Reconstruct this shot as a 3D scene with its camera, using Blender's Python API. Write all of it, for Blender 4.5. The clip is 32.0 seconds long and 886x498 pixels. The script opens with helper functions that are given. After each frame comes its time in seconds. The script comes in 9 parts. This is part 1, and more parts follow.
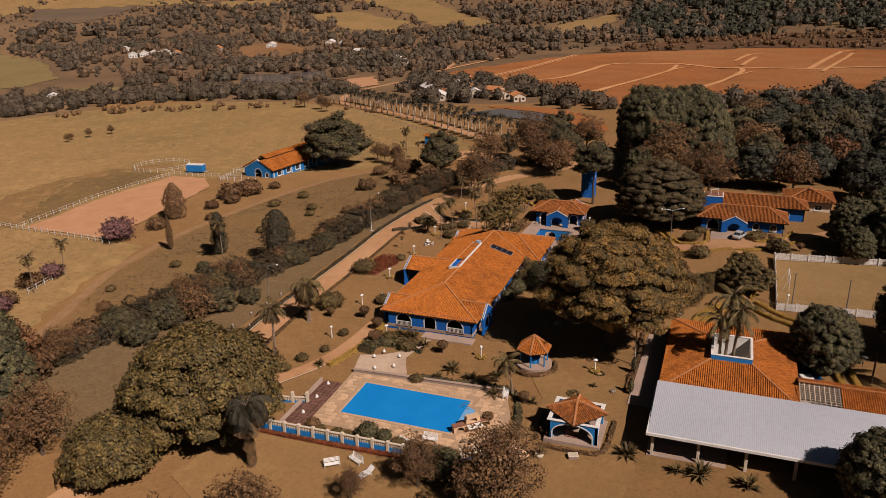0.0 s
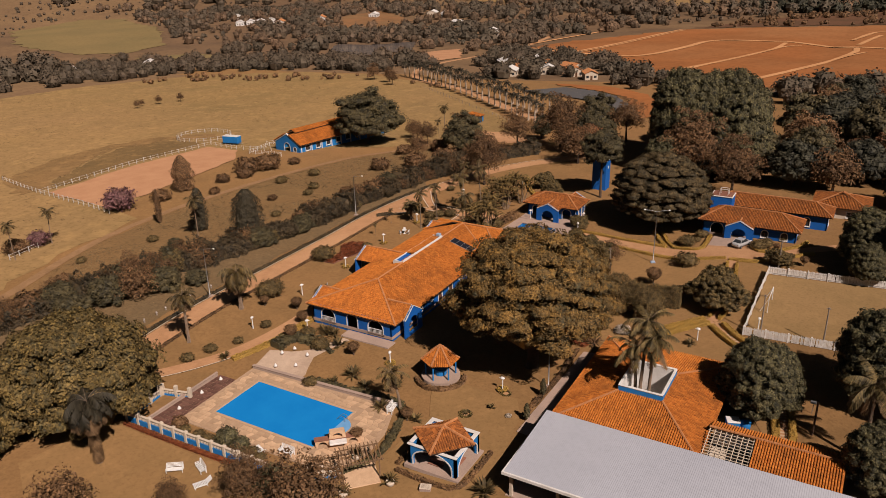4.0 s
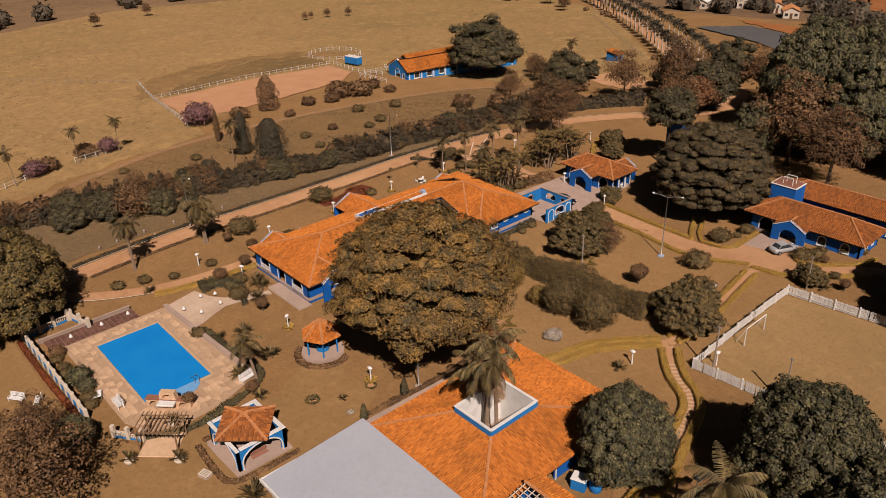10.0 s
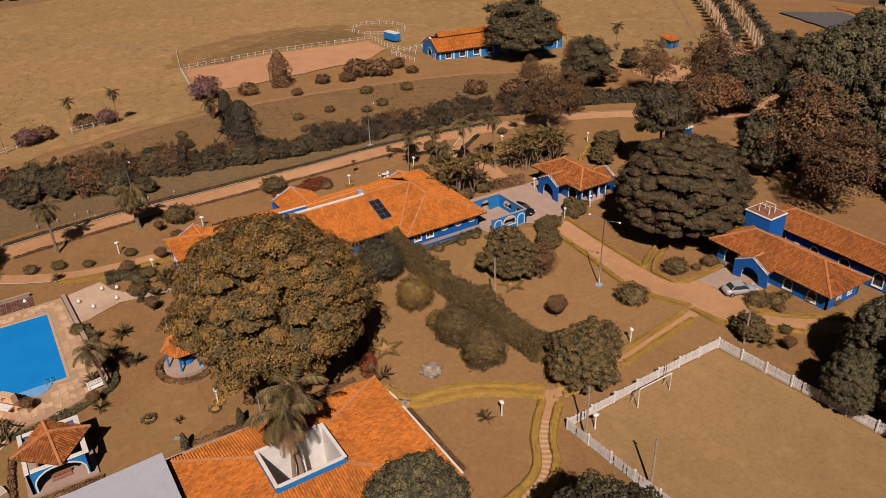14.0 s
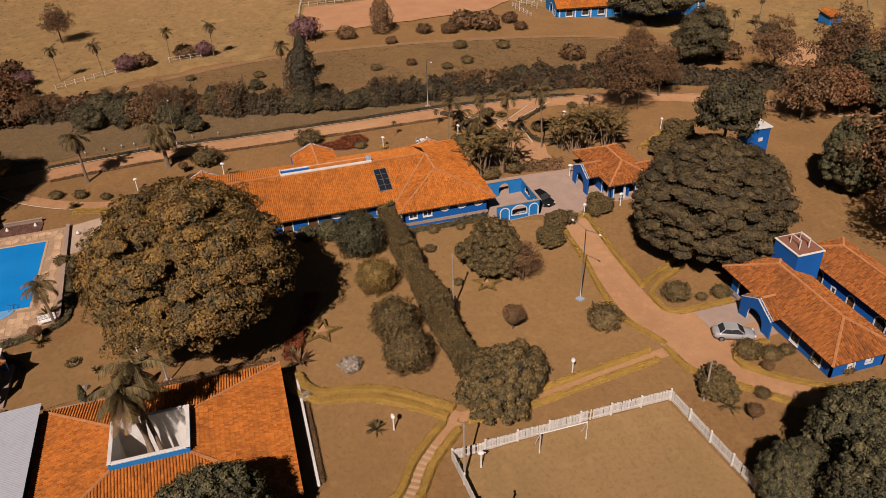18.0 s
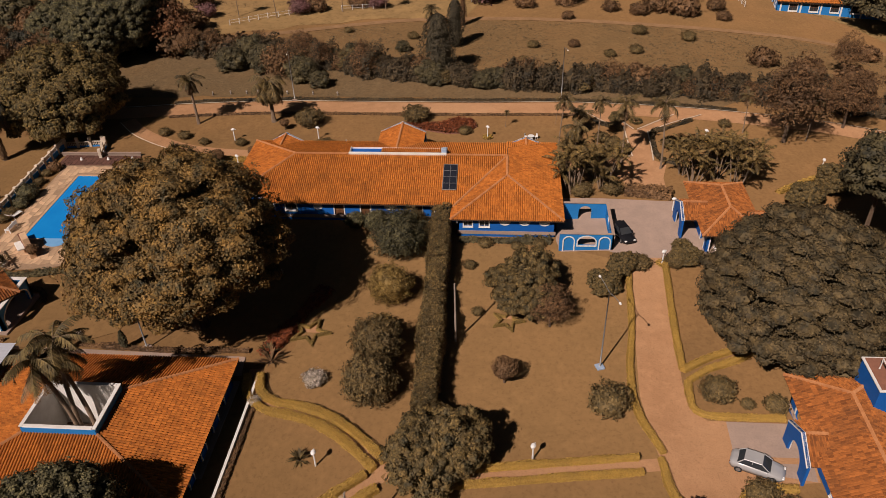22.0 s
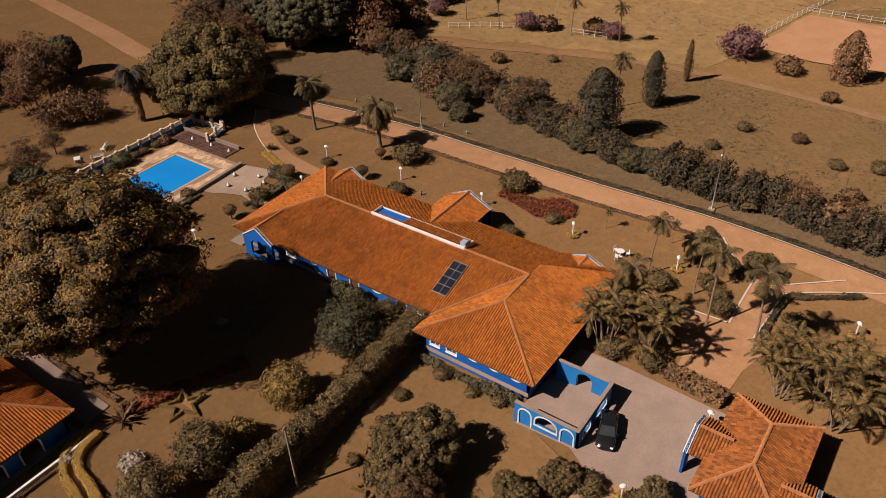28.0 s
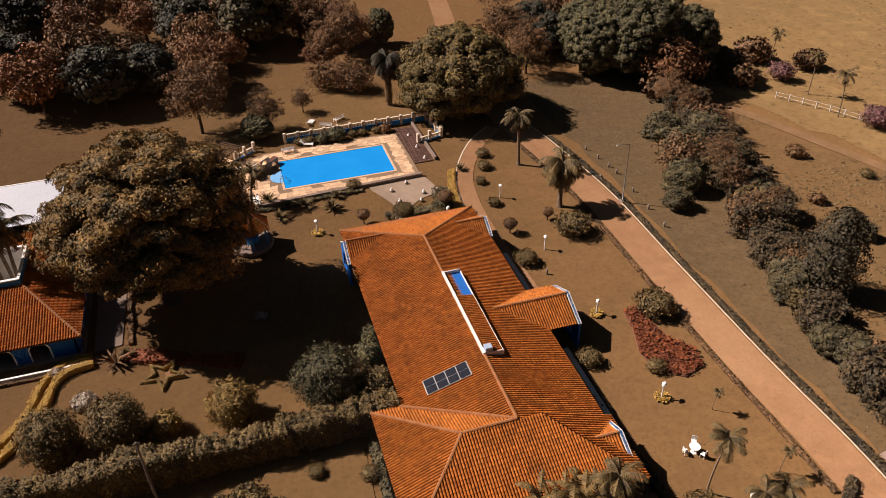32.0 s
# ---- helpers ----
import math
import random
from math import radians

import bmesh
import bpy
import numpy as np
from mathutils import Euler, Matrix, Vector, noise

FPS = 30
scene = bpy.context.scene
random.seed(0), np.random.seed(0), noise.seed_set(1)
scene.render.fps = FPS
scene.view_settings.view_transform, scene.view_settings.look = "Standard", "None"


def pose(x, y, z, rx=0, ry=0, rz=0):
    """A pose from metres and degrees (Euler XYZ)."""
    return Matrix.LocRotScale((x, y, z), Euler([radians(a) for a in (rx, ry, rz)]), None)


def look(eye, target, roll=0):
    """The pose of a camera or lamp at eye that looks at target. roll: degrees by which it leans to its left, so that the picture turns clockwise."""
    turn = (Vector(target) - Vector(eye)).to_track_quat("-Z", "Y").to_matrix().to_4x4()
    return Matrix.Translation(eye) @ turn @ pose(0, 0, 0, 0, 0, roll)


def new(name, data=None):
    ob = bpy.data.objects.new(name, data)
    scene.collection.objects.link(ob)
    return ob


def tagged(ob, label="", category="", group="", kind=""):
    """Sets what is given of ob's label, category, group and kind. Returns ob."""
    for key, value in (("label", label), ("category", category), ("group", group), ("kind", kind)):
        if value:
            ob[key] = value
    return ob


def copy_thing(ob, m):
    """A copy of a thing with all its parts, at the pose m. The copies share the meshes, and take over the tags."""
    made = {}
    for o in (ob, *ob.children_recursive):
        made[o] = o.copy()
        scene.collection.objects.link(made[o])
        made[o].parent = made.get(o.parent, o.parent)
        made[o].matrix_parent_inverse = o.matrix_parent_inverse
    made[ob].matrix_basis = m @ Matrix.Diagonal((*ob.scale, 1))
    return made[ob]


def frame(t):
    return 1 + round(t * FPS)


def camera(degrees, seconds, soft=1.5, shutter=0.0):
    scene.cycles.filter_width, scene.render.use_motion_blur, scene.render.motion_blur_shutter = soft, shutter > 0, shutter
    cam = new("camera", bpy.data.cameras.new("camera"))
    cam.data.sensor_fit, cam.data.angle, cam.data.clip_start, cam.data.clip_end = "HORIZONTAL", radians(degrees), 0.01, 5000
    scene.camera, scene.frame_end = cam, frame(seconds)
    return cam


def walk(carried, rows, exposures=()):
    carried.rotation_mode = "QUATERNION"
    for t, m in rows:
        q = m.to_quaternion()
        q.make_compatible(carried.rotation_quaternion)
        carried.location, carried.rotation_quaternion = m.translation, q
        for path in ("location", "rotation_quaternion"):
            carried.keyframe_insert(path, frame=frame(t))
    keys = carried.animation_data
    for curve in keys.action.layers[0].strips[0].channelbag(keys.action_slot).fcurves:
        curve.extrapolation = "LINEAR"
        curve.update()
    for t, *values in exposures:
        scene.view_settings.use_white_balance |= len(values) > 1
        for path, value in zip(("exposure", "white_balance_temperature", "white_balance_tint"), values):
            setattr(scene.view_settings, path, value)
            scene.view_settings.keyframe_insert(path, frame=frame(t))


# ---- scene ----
from mathutils import geometry

cam = camera(60.2, 32.0, soft=0.55)
METRES, EYE, TILT, LEAN, TURN = 240.0, 54.0, 0.0, -1.5, 21.4
ROWS = [
    (0.0, 0.0, 0.0, 0.0, -1.01, -20.22, 2.74),
    (0.5, 0.0153, 0.0047, -0.0008, 0.67, -20.17, 2.75),
    (1.0, 0.0303, 0.0097, -0.0013, 2.36, -20.12, 2.79),
    (1.5, 0.045, 0.0151, -0.0017, 3.62, -20.1, 2.81),
    (2.0, 0.0598, 0.0209, -0.0022, 4.58, -20.14, 2.84),
    (2.5, 0.0742, 0.0268, -0.0029, 5.35, -20.45, 2.82),
    (3.0, 0.0886, 0.033, -0.0035, 6.07, -20.95, 2.86),
    (3.5, 0.1025, 0.0395, -0.0039, 7.11, -21.43, 2.85),
    (5.5, 0.1582, 0.0683, -0.0051, 12.36, -23.18, 2.88),
    (6.0, 0.1708, 0.076, -0.0055, 14.05, -23.82, 2.87),
    (6.5, 0.1834, 0.0844, -0.0059, 16.11, -24.43, 2.85),
    (7.0, 0.196, 0.0932, -0.0059, 17.76, -24.94, 2.86),
    (7.5, 0.2082, 0.1021, -0.0062, 18.82, -25.28, 2.83),
    (8.0, 0.2202, 0.1112, -0.0064, 19.86, -25.62, 2.85),
    (8.5, 0.2316, 0.1205, -0.0068, 21.52, -25.9, 2.83),
    (9.0, 0.2426, 0.1304, -0.0072, 23.67, -26.2, 2.81),
    (9.5, 0.2537, 0.1407, -0.0075, 25.57, -26.48, 2.84),
    (10.0, 0.2642, 0.1514, -0.0078, 27.05, -26.74, 2.86),
    (10.5, 0.2741, 0.1624, -0.0081, 28.43, -26.96, 2.84),
    (11.0, 0.2839, 0.1739, -0.0084, 29.81, -27.23, 2.86),
    (11.5, 0.293, 0.1858, -0.0086, 31.35, -27.49, 2.85),
    (12.0, 0.3019, 0.1983, -0.0089, 32.64, -27.72, 2.89),
    (12.5, 0.3107, 0.2108, -0.009, 33.55, -27.9, 2.87),
    (13.0, 0.3191, 0.2235, -0.0093, 34.41, -28.08, 2.85),
    (13.5, 0.3274, 0.2364, -0.0096, 35.31, -28.28, 2.87),
    (14.0, 0.3351, 0.2492, -0.0099, 36.32, -28.52, 2.88),
    (14.5, 0.3427, 0.2621, -0.0102, 37.37, -28.83, 2.9),
    (16.5, 0.3704, 0.3127, -0.0111, 44.45, -30.17, 2.67),
    (17.0, 0.3764, 0.325, -0.0113, 46.81, -30.82, 2.64),
    (17.5, 0.3812, 0.3372, -0.0113, 49.14, -31.38, 2.55),
    (18.0, 0.3854, 0.3497, -0.0117, 51.89, -31.85, 2.51),
    (18.5, 0.3884, 0.3626, -0.0117, 55.15, -32.34, 2.37),
    (19.0, 0.3905, 0.3757, -0.0118, 58.17, -32.79, 2.28),
    (19.5, 0.392, 0.3893, -0.012, 61.06, -33.22, 2.18),
    (20.0, 0.3924, 0.4029, -0.0121, 63.53, -33.63, 2.13),
    (20.5, 0.392, 0.4154, -0.0121, 65.78, -34.0, 2.06),
    (21.0, 0.3906, 0.4293, -0.012, 68.16, -34.22, 1.97),
    (21.5, 0.3887, 0.4432, -0.0121, 70.53, -34.34, 1.91),
    (22.0, 0.3861, 0.4575, -0.0119, 72.69, -34.44, 1.9),
    (22.5, 0.3828, 0.4717, -0.0116, 74.67, -34.51, 1.88),
    (23.0, 0.3788, 0.4858, -0.0114, 76.52, -34.58, 1.84),
    (23.5, 0.3744, 0.5002, -0.0111, 78.66, -34.63, 1.83),
    (24.0, 0.3693, 0.5145, -0.011, 80.68, -34.66, 1.76),
    (24.5, 0.3635, 0.5284, -0.0109, 82.69, -34.73, 1.73),
    (26.5, 0.3336, 0.5855, -0.0102, 94.36, -34.89, 1.55),
    (27.0, 0.3243, 0.5988, -0.0098, 97.21, -34.91, 1.46),
    (27.5, 0.3141, 0.6118, -0.0094, 100.23, -34.93, 1.34),
    (28.0, 0.3029, 0.625, -0.009, 103.78, -34.92, 1.27),
    (28.5, 0.2908, 0.6376, -0.0086, 107.65, -34.9, 1.12),
    (29.0, 0.2775, 0.6508, -0.0083, 112.03, -34.83, 1.0),
    (29.5, 0.2633, 0.6635, -0.0082, 116.52, -34.8, 0.87),
    (30.0, 0.2481, 0.6755, -0.0082, 121.29, -34.73, 0.67),
    (30.5, 0.2316, 0.6877, -0.008, 126.23, -34.69, 0.53),
    (31.0, 0.2138, 0.6993, -0.0077, 131.54, -34.68, 0.32),
    (31.5, 0.195, 0.7108, -0.0077, 136.67, -34.67, 0.19),
    (32.0, 0.1758, 0.7217, -0.0076, 141.51, -34.69, 0.05),
]
walk(cam, [(t, pose(0, 0, EYE, TILT, LEAN, TURN) @ pose(METRES * x, METRES * y, METRES * z, 90 + pitch, roll, yaw)) for t, x, y, z, yaw, pitch, roll in ROWS],
     [(0.0, -0.10), (3.0, -0.08), (6.0, -0.02), (12.0, -0.05), (20.0, -0.10), (23.0, -0.13), (25.0, -0.03), (27.0, 0.08), (28.0, 0.14), (30.0, 0.32), (31.0, 0.47), (32.0, 0.66)])

# ---------------------------------------------------------------- light
SUN_AZ, SUN_EL = -30.5, 45.0          # degrees: the sun stands towards +x, -y
world = bpy.data.worlds.new("sky")
scene.world = world
world.use_nodes = True
wn = world.node_tree.nodes
sky = wn.new("ShaderNodeTexSky")
sky.sky_type = "NISHITA"
sky.sun_disc = False
sky.sun_elevation = radians(SUN_EL)
sky.sun_rotation = radians(90 - SUN_AZ)
sky.air_density, sky.dust_density, sky.ozone_density = 1.0, 1.5, 1.0
wn["Background"].inputs["Strength"].default_value = 0.0095
world.node_tree.links.new(sky.outputs[0], wn["Background"].inputs["Color"])
sun_data = bpy.data.lights.new("sun", "SUN")
sun_data.energy, sun_data.angle, sun_data.color = 5.0, radians(0.55), (1.0, 0.845, 0.78)
sun = new("sun", sun_data)
sd = Vector((math.cos(radians(SUN_EL)) * math.cos(radians(SUN_AZ)), math.cos(radians(SUN_EL)) * math.sin(radians(SUN_AZ)), math.sin(radians(SUN_EL))))
sun.matrix_world = look(tuple(sd * 300), (0, 0, 0))


# ---------------------------------------------------------------- materials
def material(name, base, second=None, scale=1.0, detail=0.0, dark=None, rough=0.85, metal=0.0, bump=0.0, bump_scale=None, island=0.0, per_object=0.0,
             spread=(0.35, 0.68), spec=0.3, big=0.0, fine=0.5, third=None, grit=0.0, gritty=0.35):
    """Base colour mixed with a second one by noise at two scales, tinted per leaf or per object, with a fine relief."""
    m = bpy.data.materials.new(name)
    m.use_nodes = True
    nt = m.node_tree
    nd, ln = nt.nodes, nt.links
    bs = nd["Principled BSDF"]
    bs.inputs["Roughness"].default_value, bs.inputs["Metallic"].default_value = rough, metal
    bs.inputs["Specular IOR Level"].default_value = spec
    bs.inputs["Diffuse Roughness"].default_value = 1.0 if rough > 0.84 else 0.0
    co = nd.new("ShaderNodeTexCoord").outputs["Object"]
    col = nd.new("ShaderNodeRGB")
    col.outputs[0].default_value = (*base, 1)
    out = col.outputs[0]

    def noise_at(sc, det=4.0, rg=0.6):
        n = nd.new("ShaderNodeTexNoise")
        n.inputs["Scale"].default_value, n.inputs["Detail"].default_value, n.inputs["Roughness"].default_value = sc, det, rg
        ln.new(co, n.inputs["Vector"])
        return n.outputs[0]

    def mixed(a, fac, colour, lo=0.35, hi=0.68, amount=1.0):
        r = nd.new("ShaderNodeMapRange")
        r.inputs["From Min"].default_value, r.inputs["From Max"].default_value, r.inputs["To Max"].default_value = lo, hi, amount
        ln.new(fac, r.inputs["Value"])
        x = nd.new("ShaderNodeMix")
        x.data_type = "RGBA"
        ln.new(r.outputs[0], x.inputs["Factor"])
        ln.new(a, x.inputs["A"])
        x.inputs["B"].default_value = (*colour, 1)
        return x.outputs["Result"]

    if second:
        out = mixed(out, noise_at(scale), second, *spread)
    if third:
        out = mixed(out, noise_at(scale * 0.13, 5.0, 0.7), third, 0.45, 0.7)
    if detail:
        g = noise_at(scale * 17, 3.0)
        dk = tuple(c * (1 - fine) for c in base)
        out = mixed(out, g, dk, 0.45, 0.75, detail)
    if grit:
        out = mixed(out, noise_at(grit, 2.0, 0.7), tuple(c * 0.45 for c in base), 0.55, 0.72, gritty)
        out = mixed(out, noise_at(grit * 0.23, 3.0, 0.7), tuple(c * 1.35 for c in base), 0.52, 0.72, gritty)
    if island or per_object:
        v = nd.new("ShaderNodeMath")
        v.operation = "MULTIPLY_ADD"
        if island:
            ln.new(nd.new("ShaderNodeNewGeometry").outputs["Random Per Island"], v.inputs[0])
        else:
            ln.new(nd.new("ShaderNodeObjectInfo").outputs["Random"], v.inputs[0])
        k = island or per_object
        v.inputs[1].default_value, v.inputs[2].default_value = 2 * k, 1 - k
        hs = nd.new("ShaderNodeHueSaturation")
        ln.new(v.outputs[0], hs.inputs["Value"])
        ln.new(out, hs.inputs["Color"])
        out = hs.outputs[0]
        if island and per_object:
            o = nd.new("ShaderNodeMath")
            o.operation = "MULTIPLY_ADD"
            ln.new(nd.new("ShaderNodeObjectInfo").outputs["Random"], o.inputs[0])
            o.inputs[1].default_value, o.inputs[2].default_value = 2 * per_object, 1 - per_object
            h2 = nd.new("ShaderNodeHueSaturation")
            ln.new(o.outputs[0], h2.inputs["Value"])
            ln.new(out, h2.inputs["Color"])
            out = h2.outputs[0]
    ln.new(out, bs.inputs["Base Color"])
    if bump:
        b = nd.new("ShaderNodeBump")
        b.inputs["Strength"].default_value, b.inputs["Distance"].default_value = min(1.0, bump), 0.05 if bump <= 1 else 0.05 * bump
        ln.new(noise_at(bump_scale or scale * 8, 5.0), b.inputs["Height"])
        ln.new(b.outputs[0], bs.inputs["Normal"])
    return m


def tile_material(name, low, high, moss):
    """Clay roof tiles: each tile its own shade, with lichen and soot at a larger scale."""
    m = bpy.data.materials.new(name)
    m.use_nodes = True
    nd, ln = m.node_tree.nodes, m.node_tree.links
    bs = nd["Principled BSDF"]
    bs.inputs["Roughness"].default_value, bs.inputs["Specular IOR Level"].default_value = 0.9, 0.2
    bs.inputs["Diffuse Roughness"].default_value = 1.0
    uv = nd.new("ShaderNodeUVMap").outputs[0]
    wn_ = nd.new("ShaderNodeTexWhiteNoise")
    wn_.noise_dimensions = "2D"
    ln.new(uv, wn_.inputs["Vector"])
    rp = nd.new("ShaderNodeValToRGB")
    rp.color_ramp.elements[0].color, rp.color_ramp.elements[1].color = (*low, 1), (*high, 1)
    ln.new(wn_.outputs["Value"], rp.inputs[0])
    co = nd.new("ShaderNodeTexCoord").outputs["Object"]
    n1, n2 = nd.new("ShaderNodeTexNoise"), nd.new("ShaderNodeTexNoise")
    for n, s in ((n1, 0.35), (n2, 4.2)):
        n.inputs["Scale"].default_value, n.inputs["Detail"].default_value, n.inputs["Roughness"].default_value = s, 6, 0.7
        ln.new(co, n.inputs["Vector"])
    out = rp.outputs[0]
    for n, lo, hi, amount in ((n1, 0.48, 0.70, 0.5), (n2, 0.52, 0.70, 0.6)):
        r = nd.new("ShaderNodeMapRange")
        r.inputs["From Min"].default_value, r.inputs["From Max"].default_value, r.inputs["To Max"].default_value = lo, hi, amount
        ln.new(n.outputs[0], r.inputs["Value"])
        x = nd.new("ShaderNodeMix")
        x.data_type = "RGBA"
        ln.new(r.outputs[0], x.inputs["Factor"])
        ln.new(out, x.inputs["A"])
        x.inputs["B"].default_value = (*moss, 1)
        out = x.outputs["Result"]
    ln.new(out, bs.inputs["Base Color"])
    return m


M_LAWN = material("front_lawn", (0.232, 0.1345, 0.0550), (0.200, 0.1185, 0.0485), 0.1, 0.3, third=(0.250, 0.1410, 0.0580), grit=3.0, bump=0.6, bump_scale=2.5, rough=0.95, spec=0.1)
M_GRASS = material("lawn_grass", (0.220, 0.1235, 0.0500), (0.178, 0.1030, 0.0425), 0.12, 0.45, third=(0.232, 0.1240, 0.0500), grit=3.2, bump=0.8, bump_scale=2.5, rough=0.95, spec=0.1)
M_PASTURE = material("pasture_grass", (0.2380, 0.1500, 0.0600), (0.1800, 0.1210, 0.0500), 0.03, 0.4, third=(0.2700, 0.1650, 0.0730), grit=0.9, bump=0.6, bump_scale=1.0, rough=0.95, spec=0.1, gritty=0.65)
M_VERGE = material("verge_grass", (0.1300, 0.0880, 0.0450), (0.1520, 0.0950, 0.0440), 0.1, 0.5, grit=2.6, bump=0.8, bump_scale=2.0, rough=0.95, spec=0.1, gritty=0.65)
M_PITCH = material("pitch_grass", (0.258, 0.163, 0.069), (0.222, 0.143, 0.060), 0.16, 0.3, third=(0.285, 0.176, 0.078), grit=2.2, bump=0.5, bump_scale=3, rough=0.95, spec=0.1)
M_DIRT = material("dirt_road", (0.3650, 0.2000, 0.1000), (0.3080, 0.1650, 0.0810), 0.5, 0.4, third=(0.4000, 0.2300, 0.1190), grit=3.5, bump=0.4, bump_scale=4, rough=0.95, spec=0.1)
M_TRACK = material("track_earth", (0.2430, 0.1415, 0.0704), (0.1944, 0.1147, 0.0551), 0.4, 0.4, grit=2.5, bump=0.4, bump_scale=3, rough=0.95, spec=0.1)
M_SLEEPER = material("sleeper_timber", (0.44, 0.30, 0.18), (0.36, 0.25, 0.15), 2.0, 0.4, rough=0.9)
M_MEADOW = material("meadow_grass", (0.1474, 0.0910, 0.0398), (0.1741, 0.1017, 0.0428), 0.07, 0.4, third=(0.1903, 0.1086, 0.0459), grit=1.8, bump=0.8, bump_scale=1.6, rough=0.95, spec=0.1, gritty=0.65)
M_SAND = material("arena_sand", (0.3726, 0.2027, 0.1071), (0.3240, 0.1683, 0.0880), 0.2, 0.3, bump=0.4, bump_scale=3, rough=0.95, spec=0.1)
M_REDSOIL = material("ploughed_soil", (0.285, 0.108, 0.036), (0.215, 0.086, 0.030), 0.02, 0.5, third=(0.33, 0.155, 0.062), bump=0.5, bump_scale=0.5, rough=0.95, spec=0.1)
M_TRACKSAND = material("building_land_track", (0.52, 0.27, 0.12), (0.42, 0.21, 0.09), 0.05, 0.3, rough=0.95, spec=0.1)
M_SCRUB = material("scrub_land", (0.1215, 0.0627, 0.0352), (0.0851, 0.0520, 0.0275), 0.03, 0.6, third=(0.1499, 0.0727, 0.0383), bump=0.8, bump_scale=0.4, rough=0.95, spec=0.1)
M_BURNT = material("burnt_slope_grass", (0.125, 0.088, 0.058), (0.095, 0.070, 0.048), 0.02, 0.5, third=(0.15, 0.1, 0.06), bump=0.6, bump_scale=0.4, rough=0.95, spec=0.1)
M_TERRACE = material("terraced_earth", (0.23, 0.115, 0.05), (0.14, 0.08, 0.038), 0.08, 0.5, third=(0.17, 0.12, 0.06), bump=0.6, bump_scale=0.4, rough=0.95, spec=0.1)
M_GREENFIELD = material("green_field", (0.185, 0.132, 0.056), (0.152, 0.114, 0.05), 0.02, 0.4, rough=0.95, spec=0.1)
M_HILL = material("hill_land", (0.150, 0.092, 0.050), (0.105, 0.068, 0.040), 0.02, 0.5, third=(0.215, 0.135, 0.065), grit=0.12, bump=0.6, bump_scale=0.3, rough=0.95, spec=0.1)
M_TRAMPLED = material("trampled_grass", (0.1661, 0.1033, 0.0428), (0.1215, 0.0803, 0.0352), 0.08, 0.5, grit=1.2, bump=0.8, bump_scale=1.5, rough=0.95, spec=0.1, gritty=0.65)
M_WORN = material("worn_grass", (0.205, 0.122, 0.050), (0.145, 0.092, 0.040), 0.12, 0.5, third=(0.25, 0.145, 0.062), grit=1.0, bump=0.8, bump_scale=1.5, rough=0.95, spec=0.1, gritty=0.65)
M_PERGOLA = material("pergola_wood", (0.21, 0.125, 0.065), (0.13, 0.075, 0.04), 2.0, 0.5, rough=0.9)
M_CONCRETE = material("concrete", (0.335, 0.240, 0.185), (0.27, 0.198, 0.155), 0.4, 0.4, bump=0.3, bump_scale=6, rough=0.85)
M_FLAG = material("flagstone", (0.60, 0.40, 0.24), (0.50, 0.32, 0.19), 1.2, 0.3, per_object=0.22, bump=0.3, bump_scale=9, rough=0.8)
M_PATIO = material("patio_stone", (0.40, 0.29, 0.205), (0.32, 0.23, 0.16), 0.9, 0.4, third=(0.45, 0.335, 0.24), grit=4.0, bump=0.3, bump_scale=7, rough=0.85)
M_FLAGJOINT = material("flagstone_joint", (0.36, 0.24, 0.15), (0.30, 0.2, 0.12), 2.0, 0.3, rough=0.95)
M_BRICK = material("brick_paving", (0.24, 0.105, 0.065), (0.19, 0.085, 0.055), 2.0, 0.4, per_object=0.2, rough=0.9)
M_BLUE = material("blue_paint", (0.010, 0.115, 0.42), (0.008, 0.095, 0.35), 0.35, 0.25, third=(0.014, 0.13, 0.45), bump=0.15, bump_scale=12, rough=0.6)
M_LBLUE = material("light_blue_paint", (0.022, 0.205, 0.52), (0.018, 0.17, 0.45), 0.5, 0.25, bump=0.15, bump_scale=12, rough=0.6)
M_PALEBLUE = material("faded_blue_paint", (0.36, 0.44, 0.56), (0.28, 0.36, 0.48), 1.5, 0.3, rough=0.7)
M_SHALLOW = material("shallow_pool_water", (0.20, 0.42, 0.68), (0.16, 0.37, 0.64), 0.6, 0.0, rough=0.12, spec=0.4)
M_PAVER = material("dark_brick_paver", (0.125, 0.058, 0.040), (0.090, 0.044, 0.032), 2.0, 0.4, per_object=0.25, rough=0.9)
M_WHITE = material("white_paint", (0.78, 0.75, 0.70), (0.66, 0.62, 0.56), 0.9, 0.25, bump=0.1, rough=0.6)
M_CREAM = material("cream_wall", (0.66, 0.55, 0.42), (0.55, 0.45, 0.34), 0.8, 0.3, bump=0.2, rough=0.8)
M_TILE = tile_material("clay_tiles", (0.34, 0.101, 0.018), (0.60, 0.205, 0.036), (0.10, 0.038, 0.013))
M_TILE2 = tile_material("weathered_clay_tiles", (0.17, 0.055, 0.016), (0.46, 0.158, 0.038), (0.10, 0.046, 0.022))
M_RIDGE = material("ridge_tiles", (0.48, 0.215, 0.085), (0.36, 0.140, 0.050), 1.5, 0.5, rough=0.9)
M_DECKWOOD = material("rafter_wood", (0.11, 0.06, 0.035), (0.07, 0.04, 0.025), 2.0, 0.4, rough=0.8)
M_WOOD = material("brown_wood", (0.16, 0.07, 0.03), (0.10, 0.045, 0.02), 2.5, 0.5, rough=0.6)
